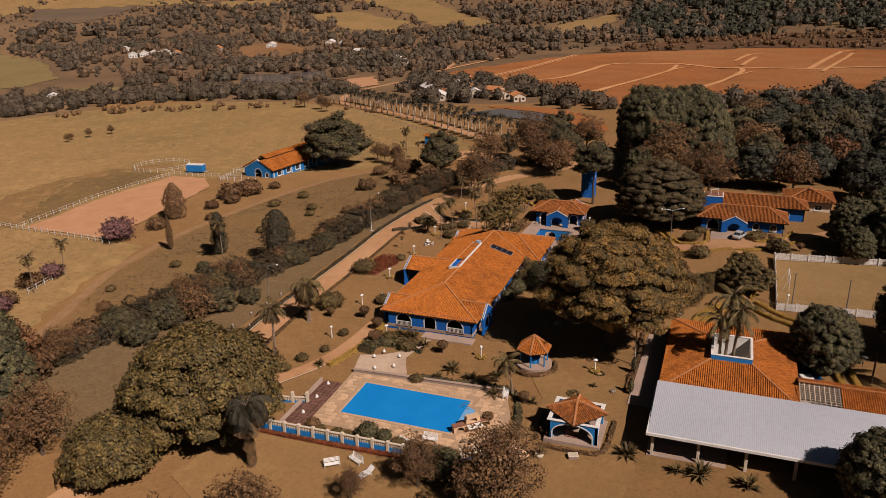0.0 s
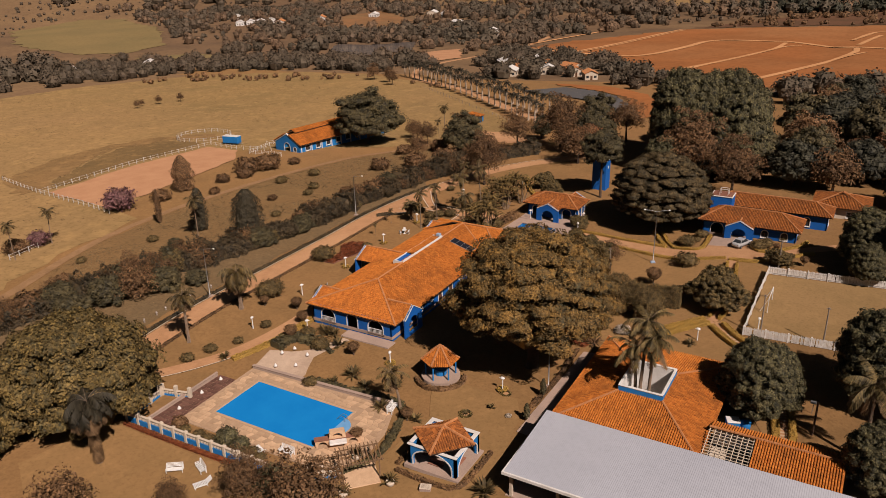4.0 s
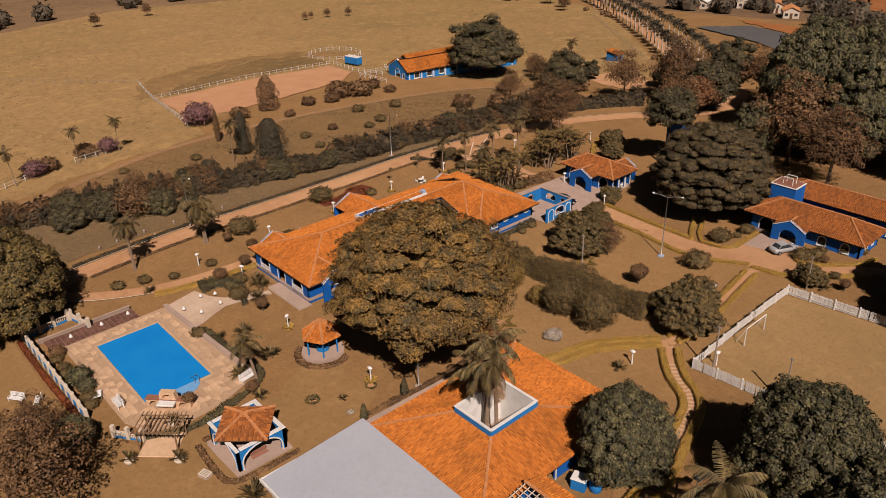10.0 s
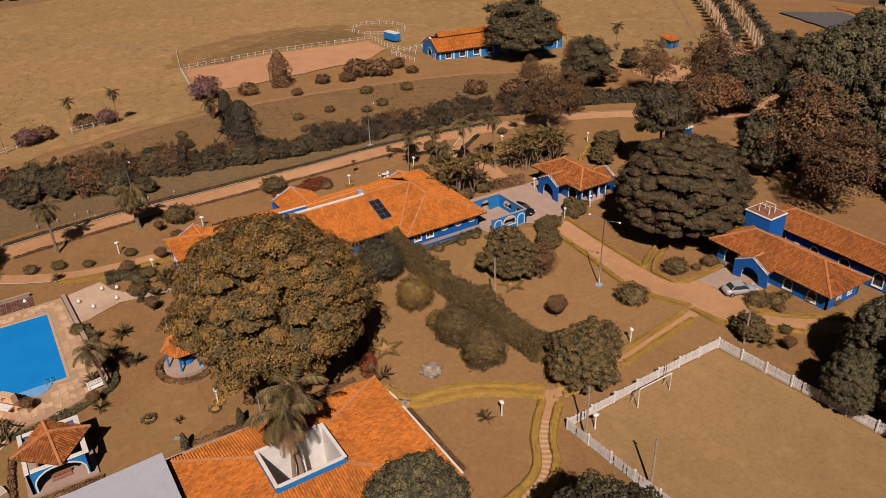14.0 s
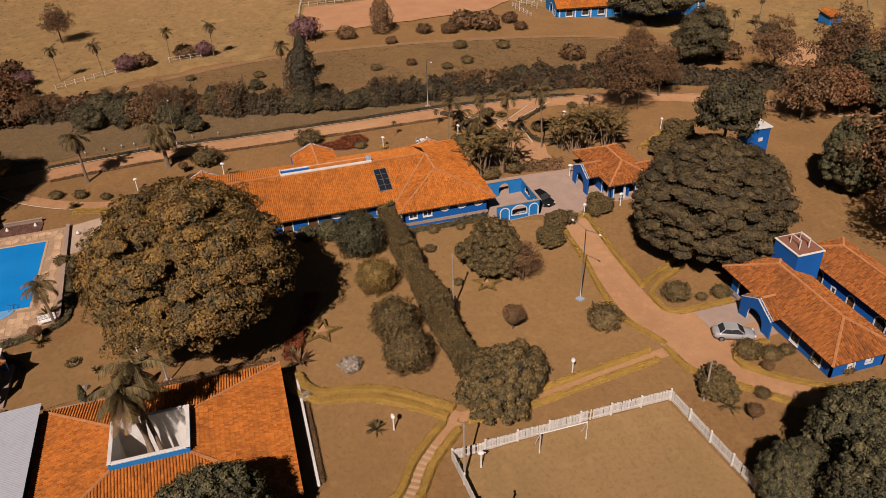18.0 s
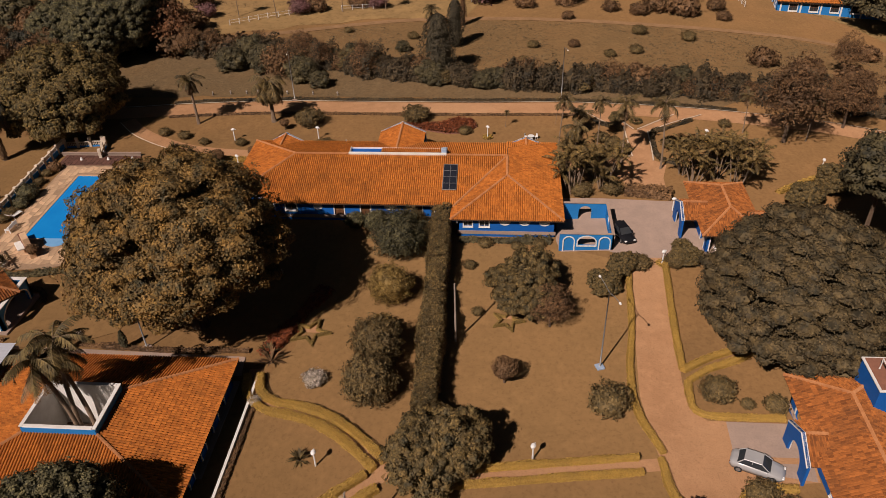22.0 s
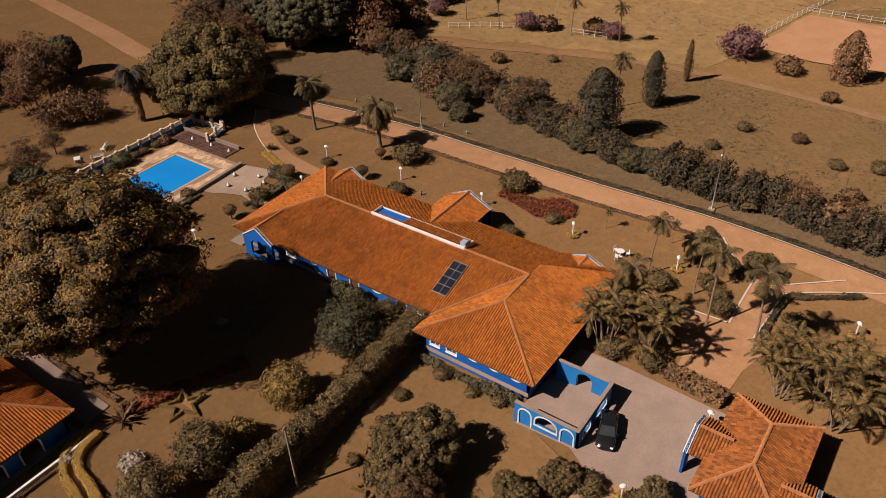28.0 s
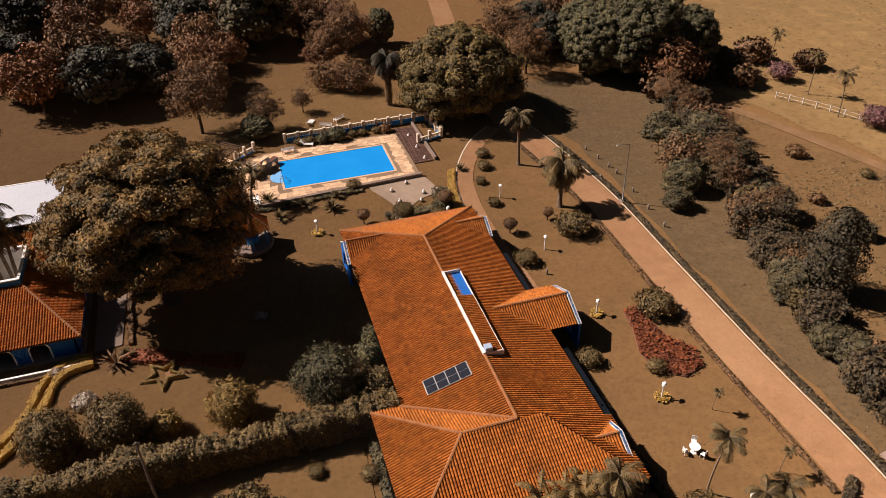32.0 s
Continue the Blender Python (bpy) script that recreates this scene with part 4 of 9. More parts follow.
def hip_roof(parent, x0, y0, x1, y1, ze, zr, axis="y", cut=None):
    """Eave rectangle, eave and ridge heights; the ridge runs along the axis."""
    if axis == "y":
        d = (x1 - x0) / 2
        xm = (x0 + x1) / 2
        a, b = (xm, y0 + d, zr), (xm, y1 - d, zr)
        S = [[(x0, y0, ze), (x1, y0, ze), a], [(x1, y0, ze), (x1, y1, ze), b, a], [(x1, y1, ze), (x0, y1, ze), b], [(x0, y1, ze), (x0, y0, ze), a, b]]
    else:
        d = (y1 - y0) / 2
        ym = (y0 + y1) / 2
        a, b = (x0 + d, ym, zr), (x1 - d, ym, zr)
        S = [[(x0, y0, ze), (x1, y0, ze), b, a], [(x1, y0, ze), (x1, y1, ze), b], [(x1, y1, ze), (x0, y1, ze), a, b], [(x0, y1, ze), (x0, y0, ze), a]]
    for s in S:
        slope(parent, s)
    ridge(parent, a, b)
    for c, e in (((x0, y0, ze), a), ((x1, y1, ze), b), ((x1, y0, ze), a if axis == "y" else b), ((x0, y1, ze), b if axis == "y" else a)):
        ridge(parent, c, e, "hip")


def gable_porch(parent, cx, cy, w, depth, ze, zr, out, wallmat=M_BLUE, arch=True, inset=0.12, wall_z=0.0, back=None):
    """A small roof across the eave with a white-edged gable wall in front. out: the way that it faces, -x, +x, -y or +y."""
    dx, dy = {"-x": (-1, 0), "+x": (1, 0), "-y": (0, -1), "+y": (0, 1)}[out]
    sx, sy = -dy, dx                                   # along the wall, so that outward is to the right
    def at(f, s, z):
        return (cx + dx * f + sx * s, cy + dy * f + sy * s, z)
    hw = w / 2
    fr, bk = depth, -(back or depth * 0.9)
    slope(parent, [at(bk, -hw, ze), at(fr, -hw, ze), at(fr, 0, zr), at(bk, 0, zr)])
    slope(parent, [at(fr, hw, ze), at(bk, hw, ze), at(bk, 0, zr), at(fr, 0, zr)])
    ridge(parent, at(fr, 0, zr), at(bk, 0, zr))
    p0, p1 = at(fr + inset, -hw - 0.1, 0)[:2], at(fr + inset, hw + 0.1, 0)[:2]
    L = w + 0.2
    if wall_z is not None:
        tp = [(L, ze + 0.02), (L / 2, zr + 0.16), (0, ze + 0.02)]
        # the wall runs so that its outward side faces away from the roof
        wl = wall(parent, p1, p0, ze, [("arch", L / 2, w * 0.55, 0, min(2.3, ze - 0.1), "open")] if arch else (), wallmat, top=tp, name="gable_wall")
        m = wall_frame(p1, p0)
        g = Geo()
        for (a, b), (c, d) in zip(tp[:-1], tp[1:]):
            e = Vector((a, b)); f = Vector((c, d))
            n = Vector((-(f - e).y, (f - e).x)).normalized() * -0.1
            g.plate([tuple(e), tuple(f), tuple(f - n), tuple(e - n)], [], -0.3, 0.06, m)
        part("coping", g, M_WHITE, wl, "white gable coping")


# ---------------------------------------------------------------- ground
def axis_lines(fine0, fine1, step, far):
    a = list(np.arange(fine0, fine1 + 0.1, step))
    s, k = step, fine1
    while k < far:
        s = min(s * 1.12, 14 if k < 1300 else 70)
        k += s
        a.append(k)
    s, k, b = step, fine0, []
    while k > -far:
        s = min(s * 1.12, 14 if k > -1300 else 70)
        k -= s
        b.append(k)
    return np.array(b[::-1] + a)


gx, gy = axis_lines(-150, 70, 4.0, 4500), axis_lines(-30, 270, 4.0, 4500)
X, Y = np.meshgrid(gx, gy, indexing="ij")
Z = land(X, Y)
ny = len(gy)
idx = np.arange(len(gx) * ny).reshape(len(gx), ny)
me = bpy.data.meshes.new("ground")
me.from_pydata(np.stack([X, Y, Z], -1).reshape(-1, 3).tolist(), [], np.stack([idx[:-1, :-1], idx[1:, :-1], idx[1:, 1:], idx[:-1, 1:]], -1).reshape(-1, 4).tolist())
me.materials.append(M_GRASS)
me.materials.append(M_HILL)
cxs, cys = np.meshgrid((gx[:-1] + gx[1:]) / 2, (gy[:-1] + gy[1:]) / 2, indexing="ij")
far_w = (cxs < -250) & (cxs + 0.9 * cys < -30) | (cys > 372 - 0.12 * (cxs + 200)) | (cxs < -372)
me.polygons.foreach_set("material_index", far_w.ravel().astype(np.int32))
me.polygons.foreach_set("use_smooth", [True] * len(me.polygons))
# the pool's basin is let into the ground
POOL = (-44.0, 76.3, -28.6, 84.2)
sheet("ground", me, M_GRASS, "dry brownish lawn and open ground over rolling land", "ground")

laid("pasture", field([(-102, 60), (-109, 87), (-118, 112), (-121.5, 128), (-131, 131), (-160, 190), (-150, 196), (-118, 212), (-92, 226), (-76, 243), (-95, 268), (-150, 325), (-185, 352), (-225, 372), (-275, 376), (-335, 350), (-365, 296), (-380, 200), (-330, 60), (-240, -60), (-120, -60)], 0.05, 9.0, 3.0), M_PASTURE,
     "golden dry pasture sloping gently away", "pasture")
laid("meadow", field([(-98, 60), (-93, 90), (-90, 112), (-83, 128), (-79, 150), (-74, 176), (-72, 190), (-88, 226), (-95, 226), (-102, 210), (-110.5, 194), (-115.5, 163), (-117.2, 136), (-114.7, 112), (-105, 87), (-99, 66)], 0.03, 6.0, 0.6), M_MEADOW, "patchy brownish green grass between hedge and track", "grass")
laid("verge", field([(-71.5, 60), (-72, 100), (-72, 150), (-70, 172), (-74, 176), (-79, 150), (-83, 128), (-90, 112), (-93, 90), (-98, 60)], 0.06, 5.0, 1.0), M_VERGE, "greyish green grass beside the driveway", "grass")
laid("front_lawn", field([(-29, 114.5), (-10, 115.5), (-6, 114.0), (9.5, 113.9), (13, 108), (17.4, 100), (18.4, 102), (16.3, 112), (14.0, 118.9), (9.8, 122.4), (9.7, 126.2), (9.9, 151.0), (3.2, 151.0), (-25.5, 151.6), (-28.6, 144), (-29.4, 131)], 0.07, 2.5, 0.0), M_LAWN, "golden brown clipped lawn of the front garden", "lawn")
laid("pool_lawn", field([(-57, 58), (-40, 50), (-20, 52), (-8, 60), (-6, 74), (-9.4, 92), (-12, 96), (-24, 97), (-20, 88), (-20.4, 74), (-30, 69), (-54, 68.6)], 0.07, 3.0, 0.6), M_LAWN, "golden brown lawn round the pool garden", "lawn")
laid("pitch", field([(10.4, 125.2), (10.6, 146.2), (60, 150.4), (60, 127.6)], 0.035, 6.0), M_PITCH, "worn sandy grass of a fenced playing field", "playing field")
laid("arena", field([(-165.5, 135.8), (-167.5, 165.0), (-165.8, 193.0), (-152.5, 192.5), (-144, 183), (-138.6, 160), (-136.4, 143.5), (-137.5, 132.0)], 0.20, 5.0, 0.8), M_SAND, "sandy orange riding arena inside a fence", "riding arena")
laid("ploughed_field", field([(-205, 505), (-190, 560), (-130, 700), (-20, 745), (160, 735), (330, 700), (330, 470), (140, 440), (42, 415), (-5, 372), (-40, 352), (-62, 372), (-110, 440)], 0.25, 14.0, 8.0), M_REDSOIL, "bare reddish building land with dirt tracks", "field")
laid("scrub", field([(-130, 712), (-20, 757), (160, 747), (340, 712), (420, 900), (250, 1010), (-60, 930)], 0.3, 14.0, 14.0), M_SCRUB, "reddish brown scrub on a rising slope", "scrub")
laid("far_green_field", field([(-876, 663), (-818, 691), (-610, 560), (-513, 482), (-505, 436), (-535, 415), (-640, 430), (-860, 560)], 0.3, 14.0, 8.0), M_GREENFIELD, "smooth yellowish green field behind the trees", "field")
laid("far_hill_pasture", field([(-680, 1330), (-541, 1370), (-351, 1175), (-322, 1035), (-420, 1100), (-518, 1229)], 0.7, 20.0, 18.0), M_PASTURE, "pale pasture on a distant hill", "field")
laid("far_hill_pasture", field([(-660, 1127), (-612, 1215), (-486, 1160), (-425, 1008), (-538, 1050)], 0.7, 20.0, 16.0), M_PASTURE, "pale pasture on a distant hill", "field")
laid("far_hill_pasture", field([(-1300, 960), (-1199, 915), (-1074, 892), (-1110, 1016), (-1160, 1100), (-1320, 1060)], 0.7, 20.0, 16.0), M_PASTURE, "pale pasture on a distant hill", "field")
laid("far_hill_clearing", field([(-890, 1134), (-871, 1225), (-800, 1275), (-700, 1219), (-767, 1160)], 0.7, 20.0, 16.0), M_PASTURE, "pale clearing on a distant hillside", "field")
laid("burnt_slope", field([(-985, 895), (-900, 902), (-950, 1089), (-993, 1180), (-1124, 1090), (-1101, 1005)], 0.7, 20.0, 14.0), M_BURNT, "bare grey-brown slope on a distant hill", "field")
laid("valley_meadow", field([(-470, 412), (-444, 450), (-380, 440), (-370, 408), (-429, 396)], 0.3, 12.0, 8.0), M_GREENFIELD, "small dull meadow among trees", "field")
laid("terraced_plot", field([(-506, 721), (-517, 811), (-412, 712), (-388, 655), (-440, 628)], 0.4, 14.0, 5.0), M_TERRACE, "bare orange terraces on the valley side", "field")
laid("sandy_lot", field([(-262, 485), (-246, 512), (-216, 457), (-225, 436)], 0.4, 10.0, 3.0), M_SAND, "bare sandy lot beside the lake", "bare ground")
laid("far_hill_clearing", field([(-235, 978), (-213, 1084), (-168, 1170), (-155, 1085), (-190, 945)], 0.5, 14.0, 8.0), M_PASTURE, "pale clearing on a distant hillside", "field")
laid("far_west_pasture", field([(-1500, 1050), (-1100, 1000), (-900, 1150), (-950, 1400), (-1300, 1500)], 1.0, 20.0, 25.0), M_PASTURE, "dry pasture on distant hills", "field")
laid("pond_bank", field([(-112, 352), (-100, 343), (-84, 333), (-69, 320), (-56, 297), (-48, 275), (-41, 284), (-48, 304), (-60, 328), (-84, 348)], 0.25, 6.0, 2.0), M_REDSOIL, "bare orange earth beside a pond", "earth bank")
laid("pond_water", field([(-114, 326), (-100, 340), (-84, 331), (-70, 318), (-57, 296), (-49, 276), (-54, 275), (-66, 296), (-82, 309), (-98, 318)], 0.45, 5.0, 1.0), M_POND, "still brown pond water", "pond")
laid("second_pond", field([(-25, 300), (-14, 302), (-9, 277), (-6, 262), (-12, 264), (-19, 276)], 0.45, 6.0, 1.0), M_SAND, "muddy orange pond behind trees", "pond")
laid("gate_yard", field([(-59, 224), (-50, 232), (-44, 223), (-40, 214), (-46, 210), (-53, 215)], 0.07, 3.0, 0.8), M_DIRT, "bare dirt where the driveway bends", "dirt yard")
laid("lake_water", field([(-368, 528), (-333, 530), (-312, 558), (-278, 499), (-294, 460), (-320, 452), (-345, 490)], 0.5, 12.0, 3.0), M_POND, "narrow lake among trees", "lake")
laid("loop_yard", field([(-94, 234), (-80, 226), (-66, 224), (-68, 234), (-80, 242), (-92, 244)], 0.14, 4.0, 1.0), M_DIRT, "bare dirt turning place", "dirt yard")
laid("dark_paddock", field([(-168.6, 139), (-174, 144), (-186, 161), (-193, 180), (-186, 196), (-171, 197.5), (-171.5, 167)], 0.15, 4.0, 3.0), M_TRAMPLED, "dark trampled grass beside the arena", "paddock")
laid("worn_grass", field([(-170, 132), (-197, 142), (-204, 174), (-197, 196), (-183, 210), (-172, 206), (-186, 197), (-194, 180), (-187, 160), (-175, 143)], 0.13, 4.0, 4.0), M_WORN, "patchy worn grass round the paddock", "grass")

DRIVE = smooth_line([(-84, -60), (-74, -1), (-71.5, 14), (-69.3, 26), (-66.8, 38), (-64.8, 56), (-64.6, 72), (-66.4, 84), (-67.9, 99), (-67.9, 115), (-68.0, 133), (-68.5, 146), (-67.7, 160), (-65.8, 173), (-62, 188), (-55.5, 200), (-46, 213), (-43, 226), (-52, 244), (-72, 258), (-100, 284), (-150, 333), (-190, 362), (-215, 420), (-205, 520), (-225, 640)])
sheet("driveway", strip(DRIVE, 4.3, 0.05, 0.25), M_DIRT, "orange dirt driveway with pale kerb", "road")
TRACK = smooth_line([(-90, 20), (-98, 66), (-106, 87), (-115.7, 112), (-118.2, 136), (-116.5, 163), (-111.5, 194), (-103, 210), (-96, 226), (-90, 236)])
sheet("dirt_track", strip(TRACK, 2.3, 0.09, 0.5), M_TRACK, "worn dirt track across the grass", "dirt track")
WALKWAY = smooth_line([(-62.0, 76.0), (-57.4, 80.5), (-53.3, 87.7), (-51.6, 95), (-51.2, 104.6), (-51.6, 112), (-51.8, 119)], 1.0)
sheet("curved_walkway", strip(WALKWAY, 2.3, 0.06, 0.1), M_DIRT, "curved sandy walkway beside the house", "path")
sheet("kerb", strip(side_line(DRIVE[(DRIVE[:, 1] > 60) & (DRIVE[:, 1] < 240) & (DRIVE[:, 0] > -75)], 2.3), 0.16, 0.13), M_CREAM, "pale kerb stones along the driveway", "kerb")
sheet("path_kerb", strip(side_line(WALKWAY, -1.25), 0.16, 0.12), M_CREAM, "pale edging along the walkway", "kerb")
laid("yard", field([(-40.0, 144.0), (-39.2, 158.8), (-34.5, 160), (-27.0, 160), (-26.6, 151.2), (-28.0, 149.0), (-28.0, 143.5), (-30.5, 143.0)], 0.09, 3.0), M_CONCRETE, "grey paved yard between house and garage", "yard")
laid("front_drive", field([(-26.6, 151.3), (-4.4, 149.5), (2.6, 149.8), (6.2, 150.3), (10.2, 153.8), (14.4, 157.9), (31.2, 170.8), (29.8, 172.8), (13.4, 160.1), (8.8, 155.4), (7, 156), (5.8, 158.8), (5.4, 162.4), (-1.3, 163.2), (-1.25, 157.6), (-1.3, 155.0), (-2.3, 153.9), (-6.4, 153.8), (-26.8, 155.0)], 0.10, 2.5), M_DIRT, "dirt drive to the side building", "road")
laid("forecourt", field([(4.4, 156.0), (5.4, 162.2), (-1.25, 163), (-1.2, 156.5)], 0.13, 3.0), M_CONCRETE, "grey paved forecourt in front of the side building", "yard")
laid("palm_walk", field([(-67.4, 149.4), (-62.8, 152.7), (-61.8, 154.9), (-52.0, 154.9), (-51.8, 143.4), (-47.8, 143.4), (-47.4, 151.4), (-45, 152.8), (-42.6, 153), (-42.6, 158.2), (-46, 158.4), (-49.7, 159.4), (-51.2, 157.8), (-60.2, 158.2), (-63, 161.8), (-67.2, 168.2), (-67.4, 163.6), (-60.6, 156.8), (-60.8, 156.2), (-67.4, 153.0)], 0.05, 3.0), M_DIRT, "sandy walk between palms", "path")
PATH_A = smooth_line([(-6.6, 112.4), (-3.8, 112.9), (-1.9, 114.4), (-0.6, 119.4), (2.0, 123.4), (5.6, 127.0)], 0.8)
PATH_B = smooth_line([(5.6, 127.0), (6.3, 131.0), (6.1, 135.5), (5.2, 143.0), (4.2, 150.0)], 0.8)
PATH_C = smooth_line([(6, 126.6), (9.6, 122.5), (13.9, 119.2), (16, 113), (17.7, 108), (19, 100)], 0.8)
for nm, ln_ in (("garden_path", PATH_A), ("garden_path", PATH_B), ("garden_path", PATH_C)):
    sheet(nm, strip(ln_, 1.3, 0.11), M_DIRT, "narrow earth path between golden hedges", "path")
laid("side_path", field([(-8.8, 89.5), (-8.3, 110.8), (-5.6, 111.2), (-5.4, 89.0)], 0.09, 2.0), M_CONCRETE, "grey paved strip along the hall", "path")
for pts, w in (([(-207, 553), (-193, 684)], 3.5), ([(-156, 495), (-144, 566), (-134, 694)], 3.0), ([(-152, 494), (-140, 566), (-130, 690)], 2.0),
               ([(-210, 528), (-194, 519), (-159, 496), (-130, 482), (-112, 476), (-101, 492), (-93, 535), (-86, 579), (-62, 584), (-38, 581), (-18, 563), (0, 548), (43, 542), (88, 564), (200, 560), (330, 566)], 5.0),
               ([(-71, 404), (-59, 447), (-47, 498), (-40, 530), (-38, 572)], 3.0), ([(-67, 408), (-53, 474), (-36, 546), (-27, 556)], 2.2),
               ([(-34, 372), (-17, 431), (3, 510), (4, 540)], 3.4), ([(-22, 414), (-6, 470), (10, 518)], 2.0), ([(-1, 597), (11, 665), (20, 666)], 3.4), ([(4, 561), (14, 636)], 3.0),
               ([(45, 546), (80, 708), (90, 710)], 3.6), ([(50, 525), (68, 605), (86, 692)], 2.6), ([(160, 562), (190, 720)], 4.0), ([(70, 446), (110, 556)], 3.0)):
    sheet("field_track", strip(smooth_line(pts, 8.0) if len(pts) > 2 else np.linspace(*pts, 16), w, 0.5, 0.4), M_TRACKSAND, "pale orange track across bare ground", "dirt track")

# ---------------------------------------------------------------- pool terrace
x0, y0, x1, y1 = POOL
terrace = thing("pool_terrace", "irregular warm flagstones round the swimming pool", "pool terrace", -36, 80, 0, kind="structure")
DECK = [(-46.9, 73.0), (-27.0, 73.2), (-23.6, 74.6), (-22.2, 78.0), (-22.6, 82.4), (-24.6, 87.6), (-47.2, 86.4)]
part("bedding", Geo().plate(DECK, [[(x0 - 0.3, y0 - 0.3), (x1 + 0.3, y0 - 0.3), (x1 + 0.3, y1 + 0.3), (x0 - 0.3, y1 + 0.3)]], -0.2, 0.09, Matrix.Identity(4)), M_FLAGJOINT, terrace, absolute=True)
pool = thing("swimming_pool", "rectangular swimming pool of bright blue water", "swimming pool", -36, 80, 0)
part("water", Geo().box(x0, y0, 0.02, x1, y1, 0.075), M_POOL, pool, "bright blue water", absolute=True)
rim = Geo()
rim.box(x0 - 0.32, y0 - 0.32, 0.0, x1 + 0.32, y0, 0.125, 0.02).box(x0 - 0.32, y1, 0.0, x1 + 0.32, y1 + 0.32, 0.125, 0.02)
rim.box(x0 - 0.32, y0, 0.0, x0, y1, 0.125, 0.02).box(x1, y0, 0.0, x1 + 0.32, y1, 0.125, 0.02)
part("rim", rim, M_FLAG, pool, "stone pool edge", absolute=True)
st = Geo()
half = [(x1 + 1.7 * math.sin(math.pi * k / 12), y0 + 4.6 - 1.7 * math.cos(math.pi * k / 12)) for k in range(13)]
st.plate(half, [], 0.0, 0.15, Matrix.Identity(4))
part("step_basin", st, M_SHALLOW, pool, "pale blue half-round shallow basin", absolute=True)
lad = Geo()
for o in (0, 0.55):
    lad.tube([(x1 - 1.0, y1 - 2.2 + o, 0.05), (x1 - 0.2, y1 - 2.2 + o, 0.85), (x1 + 0.35, y1 - 2.2 + o, 0.8), (x1 + 0.45, y1 - 2.2 + o, 0.1)], 0.03, 6)
part("ladder", lad, M_STEEL, pool, "bent steel handrails", absolute=True)
laid("bathing_patio", field([(-47.6, 86.7), (-48.6, 91.6), (-45.6, 92.6), (-43.6, 94.0), (-42.4, 96.6), (-41.2, 99.4), (-39.9, 99.2), (-40.9, 95.6), (-41.6, 92.8), (-39.7, 88.6), (-39.6, 87.3)], 0.09, 2.0, 0.25), M_PATIO, "light stone patio above the pool", "patio")

# ---------------------------------------------------------------- main house
house = thing("main_house", "long blue house with clay-tiled hip roofs and white trims", "house", -41.5, 122, 0)
EV, RG = 2.5, 5.05
XA, XB, YA, YB = -49.6, -33.2, 101.2, 137.0
XR = -41.4
A0, A1 = (XR, YA + 7.9, RG), (XR, YB, RG)
slope(house, [(XA, YA, EV), (XB, YA, EV), A0])
slope(house, [(XB, YA, EV), (XB, 131.5, EV), (XR, YB, RG), A0])
slope(house, [(XA, YB, EV), (XA, YA, EV), A0, A1])
ridge(house, A0, (XR, 116.2, RG)); ridge(house, (XR, 129.0, RG), A1)
ridge(house, (XA, YA, EV), A0, "hip"); ridge(house, (XB, YA, EV), A0, "hip")
BX0, BX1, BY0, BY1 = -50.2, -30.4, 130.2, 143.9
B1, B0 = (-36.6, 137.0, RG - 0.12), (XR, 137.0, RG - 0.02)
slope(house, [(BX1, BY0, EV - 0.2), (BX1, BY1, EV - 0.2), B1])
slope(house, [(BX1, BY1, EV - 0.2), (BX0, BY1, EV - 0.2), (XR - 2.2, 137.0, RG - 0.05), B1])
slope(house, [(-33.0, BY0, EV - 0.15), (BX1, BY0, EV - 0.2), B1, B0])
slope(house, [(BX0, BY1, EV - 0.2), (BX0, 136.9, EV - 0.1), (XR - 2.2, 137.0, RG - 0.05)])
ridge(house, B0, B1); ridge(house, (BX1, BY0, EV - 0.2), B1, "hip"); ridge(house, (BX1, BY1, EV - 0.2), B1, "hip"); ridge(house, (-33.0, 130.4, EV), B0, "valley")
# walls, counter-clockwise with the outside to the right
WX0, WX1, WY0 = -48.6, -34.2, 101.6
wall(house, (WX0, WY0), (WX1, WY0), 2.72, [("arch", 2.9, 2.5, 0.1, 2.3, "rail"), ("arch", 7.4, 1.9, 0, 2.4, "open"), ("arch", 11.6, 2.6, 0.1, 2.3, "rail")], base=M_CONCRETE)
wall(house, (WX1, WY0), (WX1, 131.0), 2.72, [("arch", 4.0, 1.6, 0.9, 2.2, "glass"), ("arch", 8.0, 1.4, 0.9, 2.2, "glass"), ("oval", 11.5, 0.9, 1.1, 1.9, "oval"), ("rect", 14.2, 1.2, 0, 2.2, "door"), ("rect", 17.6, 1.2, 0, 2.2, "door"), ("oval", 20.8, 1.3, 1.2, 2.0, "oval"), ("rect", 24.2, 1.2, 0, 2.2, "door"), ("rect", 27.0, 1.2, 0.9, 2.1, "grid")], base=M_CONCRETE)
wall(house, (-34.2, 131.0), (-31.2, 131.0), 2.55, [("rect", 1.5, 1.0, 0.9, 2.0, "grid")])
wall(house, (-31.2, 131.0), (-31.2, 143.0), 2.55, [("rect", 1.3, 1.0, 0.95, 2.0, "grid"), ("rect", 3.3, 1.1, 0.95, 2.0, "grid"), ("oval", 5.8, 1.1, 1.25, 2.0, "oval"), ("oval", 8.2, 1.1, 1.25, 2.0, "oval"), ("oval", 10.6, 1.1, 1.25, 2.0, "oval")], base=M_CONCRETE)
wall(house, (-31.2, 143.0), (-49.2, 143.0), 2.55, [("rect", 6.0, 1.6, 0, 2.2, "door"), ("rect", 10.0, 1.4, 0.9, 2.0, "grid"), ("rect", 14.0, 1.4, 0.9, 2.0, "grid")])
